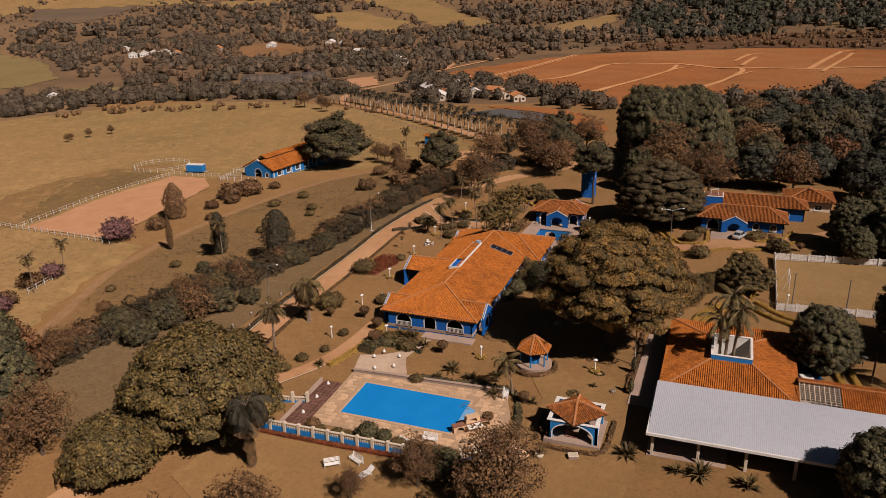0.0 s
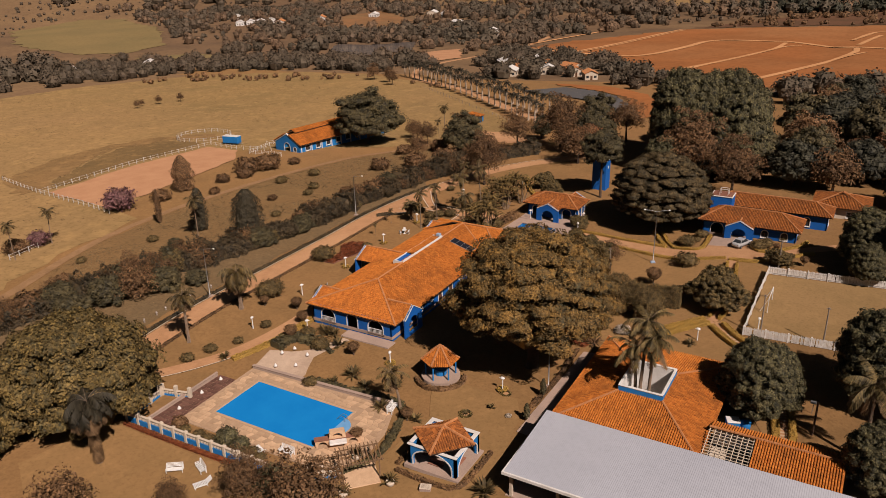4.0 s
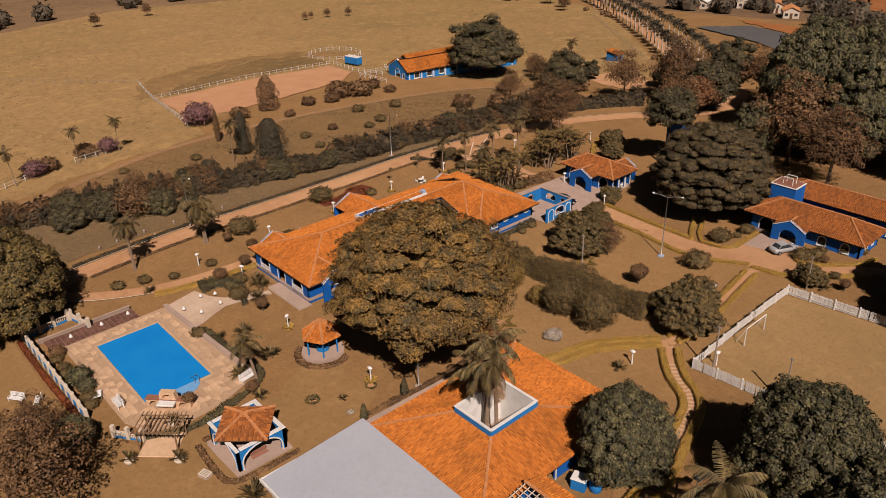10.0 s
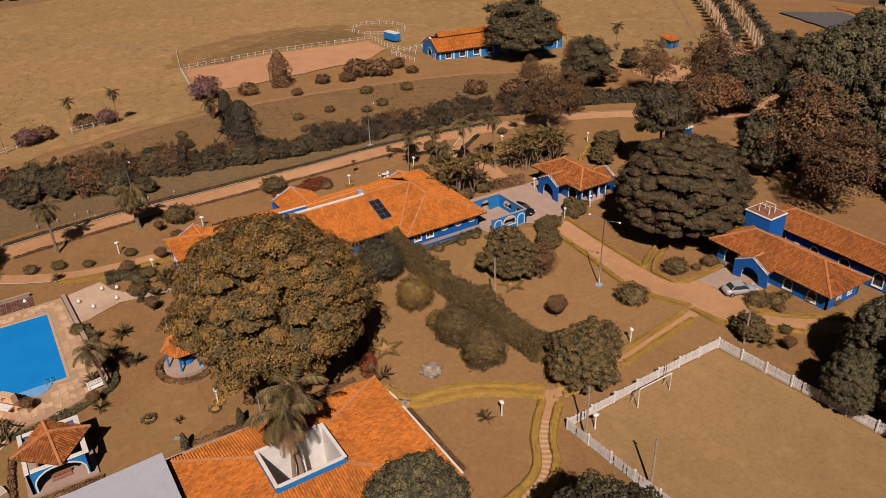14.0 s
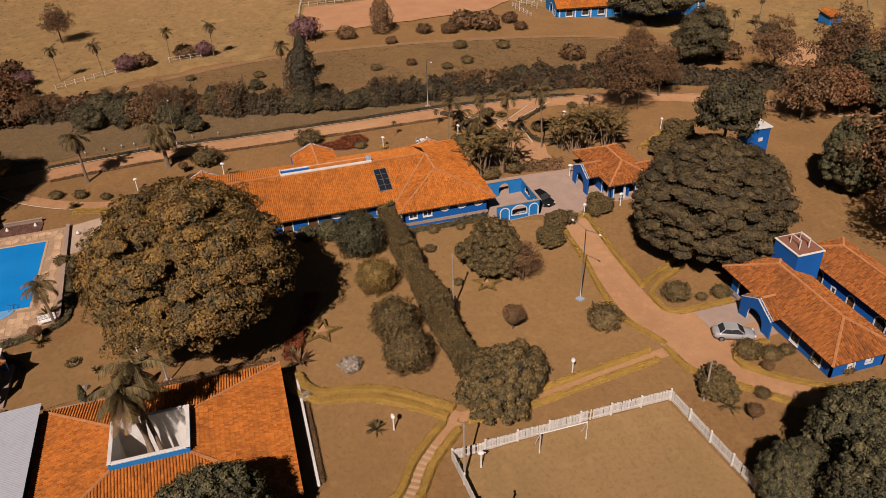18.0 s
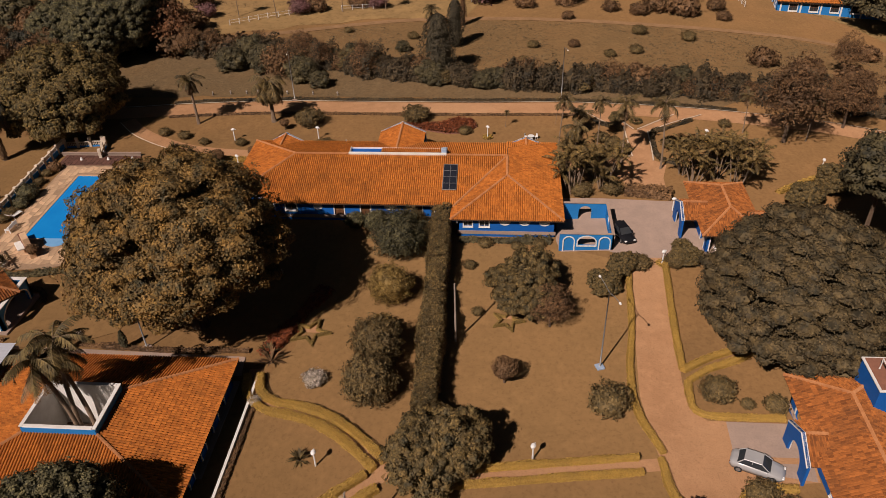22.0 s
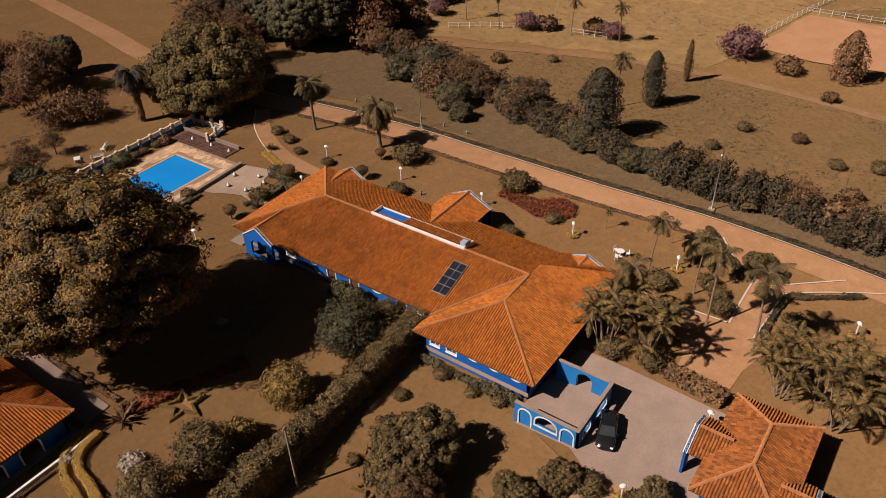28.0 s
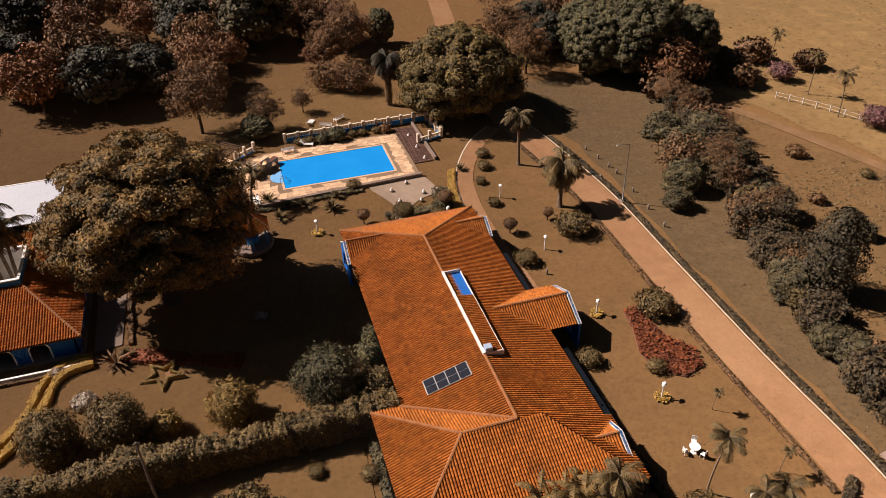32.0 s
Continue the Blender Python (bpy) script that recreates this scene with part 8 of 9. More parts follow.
rail_fence("round_pen", "circular white rail fence of a training pen", [(-179.5 + 9.0 * math.cos(k * math.pi / 12), 204.5 + 9.0 * math.sin(k * math.pi / 12)) for k in range(25)], 2.2, 1.4, 2, M_PICKET)
rail_fence("avenue_fence", "thin fence along the palm avenue", [(-70, 242), (-102, 272), (-165, 328)], 4.0, 1.1, 1, M_GREYWOOD)


def picket_fence(name, label, pts, panel=2.9, height=1.35):
    """White wooden picket panels between square posts."""
    ob = thing(name, label, "fence", pts[0][0], pts[0][1], 0.0)
    post = Geo().box(-0.09, -0.09, -0.3, 0.09, 0.09, height + 0.12, 0.02).mesh("post", M_WHITE)
    rng_ = np.random.default_rng(9)
    def slat(h):
        return Geo().add([(0, 0.02, 0.06), (0.128, 0.02, 0.06), (0.128, 0.02, h - 0.05), (0.064, 0.02, h), (0, 0.02, h - 0.05),
                          (0, 0.045, 0.06), (0.128, 0.045, 0.06), (0.128, 0.045, h - 0.05), (0.064, 0.045, h), (0, 0.045, h - 0.05)],
                         [(4, 3, 2, 1, 0), (5, 6, 7, 8, 9), (0, 1, 6, 5), (1, 2, 7, 6), (2, 3, 8, 7), (3, 4, 9, 8), (4, 0, 5, 9)])
    slats = [slat(height + d).mesh("picket", M_PICKET) for d in (-0.04, -0.01, 0.0, 0.03)]
    rail = Geo().box(0.05, -0.02, 0, panel - 0.05, 0.02, 0.09).mesh("rail", M_PICKET)
    far = Geo()
    for a, b in zip(pts[:-1], pts[1:]):
        n = max(1, round(math.dist(a, b) / panel))
        ang = math.atan2(b[1] - a[1], b[0] - a[0])
        s = math.dist(a, b) / n / panel
        for k in range(n + (b is pts[-1])):
            x, y = a[0] + (b[0] - a[0]) * k / n, a[1] + (b[1] - a[1]) * k / n
            loc = Matrix.Translation((x - pts[0][0], y - pts[0][1], gz(x, y)))
            part("post", post, M_WHITE, ob, at=loc)
            if k == n:
                continue
            m = loc @ Matrix.Rotation(ang + rng_.normal(0, 0.004), 4, "Z") @ Matrix.Diagonal((s, 1, 1, 1))
            for z in (0.3, 1.05):
                part("rail", rail, M_PICKET, ob, at=m @ Matrix.Translation((0, 0, z)))
            for j in range(19):
                if rng_.random() < 0.03:
                    continue
                q = m @ Matrix.Translation((0.14 + j * 0.145, 0, 0)) @ Matrix.Rotation(rng_.normal(0, 0.015), 4, "Y")
                if x < 21:
                    part("picket", slats[(j * 7 + k) % 4], M_PICKET, ob, at=q)
                else:
                    sl_ = slat(height)
                    far.add([q @ Vector(v) for v in sl_.v], sl_.f)
    tagged(part("picket_run", far, M_PICKET, ob), kind="stuff")
    return ob


picket_fence("picket_fence", "weathered white picket fence round the playing field", [(60, 127.4), (10.3, 124.9), (10.5, 146.5), (60, 150.6)])
goal = thing("football_goal", "small white football goal without a net", "goal", 12.4, 134.6)
part("frame", Geo().tube([(0, -2.25, -0.1), (0, -2.25, 2.3), (0, 2.25, 2.3), (0, 2.25, -0.1)], 0.07, 8), M_WHITE, goal)
part("back_stay", Geo().tube([(0, -2.25, 2.3), (-1.0, -2.25, 0)], 0.04, 6), M_WHITE, goal)
part("back_stay", Geo().tube([(0, 2.25, 2.3), (-1.0, 2.25, 0)], 0.04, 6), M_WHITE, goal)


# ---------------------------------------------------------------- lamps and poles
def street_lamp(x, y, h, arms, rz, label, blue=False):
    ob = thing("street_lamp", label, "street lamp", x, y, None, rz)
    part("pole", Geo().tube([(0, 0, -0.2), (0, 0, h * 0.5), (0, 0, h)], [0.09, 0.07, 0.05], 9), M_STEEL, ob, smooth=True)
    part("foot", Geo().box(-0.4, -0.4, -0.1, 0.4, 0.4, 0.28, 0.04), M_PALEBLUE if blue else M_CONCRETE, ob)
    for s in arms:
        a = part("arm", Geo().tube([(0, 0, h - 0.1), (s * 0.9, 0, h + 0.15), (s * 1.9, 0, h + 0.25)], 0.035, 6), M_STEEL, ob)
        part("lamp_head", Geo().lathe([(0.02, -0.1), (0.17, -0.06), (0.2, 0.0), (0.12, 0.1), (0.03, 0.14)], 10, (s * 2.05, 0, h + 0.25), 0.6), M_PLASTICWHITE, a)


street_lamp(-8.4, 146.2, 9.6, (-1, 1), 20, "tall steel street lamp with two arms on the lawn", True)
street_lamp(-72.6, 146.0, 8.8, (1,), 10, "tall steel street lamp beside the driveway")
street_lamp(-70.6, 101.4, 8.6, (1,), 10, "tall steel street lamp beside the driveway")
street_lamp(-9.2, 100.2, 8.6, (1,), 160, "tall steel street lamp beside the hall")
for x, y, h in ((-11.8, 131.9, 7.6), (12.5, 125.3, 6.6), (11.6, 149.4, 5.0), (20.5, 125.9, 6.0)):
    ob = thing("wooden_pole", "bare wooden utility pole", "pole", x, y, group="utility poles")
    part("shaft", Geo().tube([(0, 0, -0.3), (0.03, 0.02, h * 0.5), (0, 0, h)], [0.12, 0.1, 0.08], 8), M_GREYWOOD, ob)
    part("cap", Geo().box(-0.25, -0.05, h - 0.25, 0.25, 0.05, h - 0.12, 0.01), M_GREYWOOD, ob)


def garden_lamp(x, y, ring):
    ob = thing("garden_lamp", "short white garden lamp" + (" in a ring of golden plants" if ring else " on the lawn"), "garden lamp", x, y, None, (x * 37) % 360, "garden lamps")
    part("post", Geo().tube([(0, 0, -0.1), (0, 0, 1.75)], [0.09, 0.07], 8), M_PLASTICWHITE, ob)
    part("shade", Geo().lathe([(0.1, 1.72), (0.3, 1.8), (0.32, 1.9), (0.2, 2.02), (0.05, 2.05)], 12, squash=0.7), M_PLASTICWHITE, ob)
    part("side_arm", Geo().tube([(0, 0, 1.7), (0.4, 0, 1.85)], 0.05, 6), M_PLASTICWHITE, ob)
    if ring:
        r = np.random.default_rng(int(abs(x * 100)))
        a = r.uniform(0, 6.283, 360)
        q = r.uniform(0.25, 0.75, 360)
        c = np.stack([q * np.cos(a), q * np.sin(a), r.uniform(0.05, 0.4, 360)], 1)
        part("ring_planting", quads("ring_planting", leaf_quads(r, c, np.tile([0, 0, 1.0], (360, 1)), 0.12), L_GOLD), L_GOLD, ob, "ring of low golden plants")


for x, y, ring in ((4.2, 139.3, 0), (4.9, 120.8, 0), (-55.6, 95.6, 0), (-56.5, 108.4, 0), (-57.4, 134.1, 1), (-57.8, 147.1, 1), (-57.2, 166.2, 1), (-14.3, 97.2, 1), (-31.0, 96.3, 1), (-25.6, 154.9, 1), (-47.4, 98.6, 0), (-26.6, 160.9, 0), (-37.0, 158.0, 0), (12, 127, 0), (-57.0, 121.2, 1), (-48.8, 180.2, 0)):
    garden_lamp(x, y, ring)
for x, y in ((-72.4, 86.7), (-72.9, 89.7), (-73.2, 92.4), (-73.4, 94.4), (-73.2, 99.5), (-73.0, 104.0), (-72.8, 108.3), (-70.6, 95.1), (-54.5, 104.5), (-54.8, 113)):
    ob = thing("bollard", "short weathered wooden bollard on the verge", "bollard", x, y, group="bollards")
    part("stump", Geo().lathe([(0.13, -0.1), (0.13, 0.65), (0.1, 0.75), (0.03, 0.77)], 9), M_GREYWOOD, ob)
    part("band", Geo().lathe([(0.14, 0.5), (0.14, 0.58)], 9), M_WHITE, ob)

# ---------------------------------------------------------------- pool surroundings
PZ = -0.5
bal = thing("balustrade", "long blue garden wall with cream piers and balusters", "balustrade", -41.5, 70.2, PZ)
g = Geo().lathe([(0.06, 0), (0.05, 0.06), (0.1, 0.2), (0.09, 0.3), (0.045, 0.45), (0.07, 0.55)], 8)
bme = g.mesh("baluster", M_CREAM, True)
pme = Geo().box(-0.2, -0.22, -0.6, 0.2, 0.22, 1.5, 0.03).mesh("pier", M_CREAM)


def balustrade(ob, a, b, bays, low=0.65):
    ax, ay = a[0] - ob.location.x, a[1] - ob.location.y
    L = math.dist(a, b)
    m = Matrix.Translation((ax, ay, 0)) @ Matrix.Rotation(math.atan2(b[1] - a[1], b[0] - a[0]), 4, "Z")
    w = L / bays
    for k in range(bays + 1):
        part("pier", pme, M_CREAM, ob, at=m @ Matrix.Translation((k * w, 0, 0)))
        if k == bays:
            break
        part("panel", Geo().box(0.2, -0.12, -0.6, w - 0.2, 0.12, low, 0.01), M_LBLUE, ob, "blue painted panel", at=m @ Matrix.Translation((k * w, 0, 0)))
        part("rail", Geo().box(0.2, -0.16, low + 0.55, w - 0.2, 0.16, low + 0.68, 0.03), M_CREAM, ob, at=m @ Matrix.Translation((k * w, 0, 0)))
        n = max(3, int((w - 0.5) / 0.24))
        for j in range(n):
            part("baluster", bme, M_CREAM, ob, at=m @ Matrix.Translation((k * w + 0.3 + (w - 0.6) * (j + 0.5) / n, 0, low)))


balustrade(bal, (-52.6, 70.0), (-30.4, 70.4), 11)
bal2 = thing("balustrade", "low cream balustrade beside the pool terrace", "balustrade", -53.0, 73.0, PZ)
balustrade(bal2, (-52.6, 70.2), (-53.4, 75.8), 3, 0.1)
balustrade(bal2, (-53.3, 76.2), (-49.4, 77.2), 2, 0.1)
bal3 = thing("balustrade", "short cream balustrade beside the pergola", "balustrade", -24.6, 72.6, PZ)
balustrade(bal3, (-25.6, 71.6), (-22.8, 73.6), 2, 0.1)
edge = thing("terrace_edge", "low blue and white wall along the pool terrace", "wall", -36, 87, PZ, kind="structure")
part("upstand", Geo().plate([(-47.2, 86.5), (-24.6, 87.7), (-24.6, 88.1), (-47.2, 86.9)], [], -0.3, 0.42, Matrix.Identity(4)), M_CONCRETE, edge, absolute=True, at=Matrix.Translation((36, -87, 0)))
part("cap", Geo().plate([(-47.3, 86.45), (-24.5, 87.65), (-24.5, 88.15), (-47.3, 86.95)], [], 0.42, 0.47, Matrix.Identity(4)), M_CONCRETE, edge, at=Matrix.Translation((36, -87, 0)))
edge2 = thing("terrace_edge", "low grey rendered wall along the brick strip", "wall", -50, 78, PZ, kind="structure")
part("upstand", Geo().plate([(-50.2, 71.0), (-50.5, 82.9), (-50.25, 82.9), (-49.95, 71.0)], [], -0.3, 0.42, Matrix.Identity(4)), M_CONCRETE, edge2, at=Matrix.Translation((50, -78, 0)))
part("cap", Geo().plate([(-50.25, 70.9), (-50.55, 83.0), (-50.2, 83.0), (-49.9, 70.9)], [], 0.42, 0.47, Matrix.Identity(4)), M_CONCRETE, edge2, "grey weathered coping", at=Matrix.Translation((50, -78, 0)))

fp = thing("stone_grill", "stone barbecue with arched niche and white basin at the pool end", "barbecue", -26.4, 78.2, PZ, 42)
part("bench_wall", Geo().plate([(-2.6, -0.2), (2.6, -0.2), (2.6, 1.0), (-2.6, 1.0)], [outline("arch", -1.75, 1.1, -0.1, 0.8), outline("arch", 1.75, 1.1, -0.1, 0.8)], -0.35, 0.35, wall_frame((0, 0), (1, 0))), M_FLAG, fp, "warm stone wall")
part("hood", Geo().plate([(-1.0, 1.0), (1.0, 1.0), (0.85, 2.0), (-0.85, 2.0)], [outline("arch", 0, 1.1, 1.1, 1.75)], -0.35, 0.35, wall_frame((0, 0), (1, 0))), M_FLAG, fp, "stone hood with arch")
part("counter", Geo().box(-2.7, -0.45, 1.0, 2.7, 0.45, 1.07, 0.02), M_BRICK, fp)
part("basin", Geo().box(-1.0, -1.25, 0.75, 1.0, -0.36, 1.0, 0.06), M_WHITE, fp, "white basin")
perg = thing("pergola", "rough wooden pergola over a stone floor", "pergola", -21.0, 75.0, PZ + 0.1, 46)
for x in (-2.0, 2.0):
    for y in (-1.2, 1.4):
        part("post", Geo().tube([(x, y, -0.4), (x * 1.02, y, 2.3)], [0.1, 0.08], 7), M_PERGOLA, perg)
for y in (-1.3, 1.5):
    part("beam", Geo().tube([(-2.5, y, 2.3), (2.5, y, 2.35)], 0.09, 7), M_PERGOLA, perg)
for k in range(11):
    part("slat", Geo().tube([(-2.3 + k * 0.46, -1.7, 2.45), (-2.3 + k * 0.46, 1.9, 2.48)], 0.07, 5), M_PERGOLA, perg)
part("floor", Geo().box(-1.9, -2.2, -0.6, 1.9, 1.6, 0.03, 0.03), M_FLAG, perg, "warm stone paving")
for x, y in ((-20.4, 71.2), (-17.0, 75.0), (-22.9, 77.0)):
    ob = thing("plant_pot", "white bowl pot with a dark cycad", "potted plant", x, y, group="potted cycads")
    part("pot", Geo().lathe([(0.25, 0), (0.4, 0.1), (0.52, 0.45), (0.46, 0.62), (0.4, 0.6), (0.3, 0.5)], 14), M_CREAM, ob, smooth=True)
    gg = Geo()
    for k in range(34):
        a, e = k * 2.4, 0.2 + (k % 7) * 0.17
        d = Vector((math.cos(a) * math.cos(e), math.sin(a) * math.cos(e), math.sin(e)))
        s = Vector((-math.sin(a), math.cos(a), 0)) * 0.08
        gg.add([Vector((0, 0, 0.55)) - s * 0.3, Vector((0, 0, 0.55)) + s * 0.3, d * 0.7 + Vector((0, 0, 0.62)) + s, d * 1.25 + Vector((0, 0, 0.45)), d * 0.7 + Vector((0, 0, 0.62)) - s], [(0, 1, 2, 4), (4, 2, 3)])
    part("plant", gg, L_PALM, ob)


def bench(x, y, rz, z=None):
    ob = thing("garden_bench", "white slatted garden bench", "bench", x, y, z, rz, "white benches")
    for k in range(5):
        part("seat_slat", Geo().box(-0.95, -0.3 + k * 0.13, 0.42, 0.95, -0.2 + k * 0.13, 0.46, 0.01), M_PLASTICWHITE, ob)
    for k in range(4):
        part("back_slat", Geo().box(-0.95, 0.34 + k * 0.03, 0.52 + k * 0.13, 0.95, 0.37 + k * 0.03, 0.62 + k * 0.13, 0.01), M_PLASTICWHITE, ob)
    for s in (-0.9, 0.85):
        part("leg", Geo().box(s, -0.28, 0, s + 0.06, -0.2, 0.6, 0.01), M_PLASTICWHITE, ob)
        part("leg", Geo().box(s, 0.3, 0, s + 0.06, 0.42, 0.95, 0.01), M_PLASTICWHITE, ob)
        part("armrest", Geo().box(s, -0.3, 0.6, s + 0.06, 0.4, 0.65, 0.01), M_PLASTICWHITE, ob)


def lounger(x, y, rz, z=None):
    ob = thing("sun_lounger", "white slatted sun lounger", "sun lounger", x, y, z, rz, "white loungers")
    for k in range(9):
        part("slat", Geo().box(-0.95 + k * 0.15, -0.42, 0.34, -0.83 + k * 0.15, 0.42, 0.38, 0.01), M_PLASTICWHITE, ob)
    part("backrest", Geo().box(0, -0.42, 0, 0.75, 0.42, 0.05, 0.02, m=Matrix.Translation((0.42, 0, 0.36)) @ Matrix.Rotation(-0.6, 4, "Y")), M_PLASTICWHITE, ob)
    for s in (-0.45, 0.41):
        part("side_rail", Geo().box(-1.0, s, 0.28, 0.5, s + 0.05, 0.36, 0.01), M_PLASTICWHITE, ob)
        for q in (-0.9, 0.4):
            part("leg", Geo().box(q, s, 0, q + 0.06, s + 0.05, 0.3), M_PLASTICWHITE, ob)


bench(-39.5, 65.6, 35)
bench(-37.2, 67.2, -25)
lounger(-35.0, 65.4, 60)
lounger(-33.4, 72.6, -20, PZ + 0.1)
bench(-30.4, 73.8, 0, PZ + 0.1)
bench(-24.4, 86.8, 100, PZ + 0.1)
for x, y, z in ((-48.6, 74.6, PZ), (-48.8, 78.6, PZ), (-49.0, 82.2, PZ), (-44.6, 88.2, -0.4), (-42.2, 89.6, -0.4), (-46.2, 91.4, -0.4), (-42.6, 92.6, -0.4), (-45.4, 93.2, -0.4)):
    ob = thing("stone_cone", "small white cone lamp on the paving", "lamp", x, y, z + 0.1, group="white cone lamps")
    part("cone", Geo().lathe([(0.24, 0), (0.22, 0.1), (0.08, 0.38), (0.02, 0.42)], 10), M_PLASTICWHITE, ob)
    part("base", Geo().lathe([(0.28, -0.06), (0.28, 0.02)], 10), M_CONCRETE, ob)

pav = thing("garden_pavilion", "open blue pavilion with white arches and a tiled roof", "pavilion", -13.9, 81.2, -0.35)
px0, px1, py0, py1 = -16.9, -10.9, 78.6, 84.0
for a, b in (((px0, py0), (px1, py0)), ((px1, py0), (px1, py1)), ((px1, py1), (px0, py1)), ((px0, py1), (px0, py0))):
    L = math.dist(a, b)
    wall(pav, a, b, 2.55, [("arch", L * 0.5, L * 0.8, 0, 2.3, "open")], M_LBLUE, 0.3, "arcade", z=0, trim_w=0.14)
cp = Geo()
cp.box(px0 - 0.1, py0 - 0.1, 2.55, px1 + 0.1, py0 + 0.3, 2.65, 0.02).box(px0 - 0.1, py1 - 0.4, 2.55, px1 + 0.1, py1 + 0.1, 2.65, 0.02).box(px0 - 0.1, py0 + 0.4, 2.55, px0 + 0.4, py1 - 0.4, 2.65, 0.02).box(px1 - 0.4, py0 + 0.4, 2.55, px1 + 0.1, py1 - 0.4, 2.65, 0.02)
part("beam_ring", cp, M_WHITE, pav, "white beam ring", absolute=True)
part("floor", Geo().box(px0 - 0.4, py0 - 0.4, -0.4, px1 + 0.4, py1 + 0.4, 0.08, 0.02), M_CONCRETE, pav, absolute=True)
ax, ay = (px0 + px1) / 2, (py0 + py1) / 2
R = [(ax - 3.75, ay - 0.3, 2.75), (ax + 0.3, ay - 3.6, 2.75), (ax + 3.75, ay + 0.3, 2.75), (ax - 0.3, ay + 3.6, 2.75)]
for k in range(4):
    slope(pav, [R[k], R[(k + 1) % 4], (ax, ay, 4.1)])
    ridge(pav, R[k], (ax, ay, 4.1), "hip", 0.15)
for x, y, rz in ((-14, 79.6, 0), (-11.8, 81.3, 90), (-16.0, 81.3, -90)):
    ob = thing("wooden_bench", "red-brown wooden bench in the pavilion", "bench", x, y, -0.27, rz, "pavilion benches")
    part("seat", Geo().box(-0.9, -0.25, 0.42, 0.9, 0.25, 0.48, 0.01), M_BRICK, ob)
    part("backrest", Geo().box(-0.9, 0.22, 0.55, 0.9, 0.27, 0.95, 0.01), M_BRICK, ob)
    for s in (-0.8, 0.72):
        part("leg", Geo().box(s, -0.22, 0, s + 0.08, 0.22, 0.42), M_BRICK, ob)
hedge("pavilion_hedge", "low hedge round the garden pavilion", [(-17.8, 77.4), (-13, 77.0), (-10.0, 77.8), (-9.6, 84.6)], 0.5, 0.4, L_BROWN, 131, 80, 0.12)
hedge("pavilion_hedge", "low hedge round the garden pavilion", [(-18.2, 78.2), (-18.4, 84.0), (-16.0, 85.4)], 0.5, 0.4, L_BROWN, 132, 80, 0.12)
sg = thing("sign_board", "slanted stone plaque with unreadable lines", "sign", -13.2, 76.0, None, 20)
part("block", Geo().box(-0.6, -0.45, -0.05, 0.6, 0.45, 0.4, 0.05), M_CONCRETE, sg)
part("plaque", Geo().box(-0.6, -0.45, 0.4, 0.6, 0.45, 0.46, 0.02), M_CREAM, sg)
for k in range(4):
    part("text_line", Geo().box(-0.45, -0.3 + k * 0.17, 0.46, 0.45, -0.24 + k * 0.17, 0.465), M_GREYWOOD, sg)
kio = thing("round_kiosk", "small open kiosk with a pointed tiled roof", "kiosk", -23.0, 96.4, -0.5)
KR = [(-23.0 + 2.5 * math.cos(radians(30 + 60 * k)), 96.4 + 2.5 * math.sin(radians(30 + 60 * k)), 2.35) for k in range(6)]
for k in range(6):
    slope(kio, [KR[k], KR[(k + 1) % 6], (-23.0, 96.4, 4.35)])
    ridge(kio, KR[k], (-23.0, 96.4, 4.35), "hip", 0.15)
    part("post", Geo().tube([(-23.0 + 2.0 * math.cos(radians(30 + 60 * k)), 96.4 + 2.0 * math.sin(radians(30 + 60 * k)), -0.2), (-23.0 + 2.0 * math.cos(radians(30 + 60 * k)), 96.4 + 2.0 * math.sin(radians(30 + 60 * k)), 2.4)], 0.1, 8), M_LBLUE, kio, absolute=True)
part("floor", Geo().lathe([(2.6, -0.3), (2.6, 0.12), (2.5, 0.16)], 18, (-23.0, 96.4, 0)), M_CONCRETE, kio, absolute=True)
part("counter", Geo().lathe([(0.8, 0.1), (0.8, 0.95), (0.95, 1.0), (0.95, 1.06)], 14, (-23.0, 96.4, 0)), M_LBLUE, kio, absolute=True)
hedge("kiosk_hedge", "low hedge round the kiosk", [(-23.0 + 3.2 * math.cos(radians(a)), 96.4 + 3.2 * math.sin(radians(a))) for a in range(-150, 60, 30)], 0.6, 0.5, L_BROWN, 133, 60, 0.12)

# ---------------------------------------------------------------- tables, vehicles
tb = thing("garden_table", "white round garden table on the lawn", "table", -56.8, 140.6)
part("tabletop", Geo().lathe([(0.48, 0.7), (0.5, 0.72), (0.5, 0.74), (0.46, 0.75)], 16), M_PLASTICWHITE, tb)
part("leg", Geo().lathe([(0.3, 0), (0.06, 0.06), (0.05, 0.7)], 10), M_PLASTICWHITE, tb)
for a in (0, 120, 240):
    x, y = -56.8 + 0.85 * math.cos(radians(a)), 140.6 + 0.85 * math.sin(radians(a))
    ob = thing("garden_chair", "white garden chair beside the round table", "chair", x, y, None, a - 90, "white garden chairs")
    part("seat", Geo().box(-0.22, -0.22, 0.4, 0.22, 0.22, 0.45, 0.02), M_PLASTICWHITE, ob)
    part("backrest", Geo().box(-0.22, 0.18, 0.45, 0.22, 0.23, 0.88, 0.02), M_PLASTICWHITE, ob)
    for sx in (-0.2, 0.16):
        for sy in (-0.2, 0.16):
            part("leg", Geo().box(sx, sy, 0, sx + 0.04, sy + 0.04, 0.4), M_PLASTICWHITE, ob)


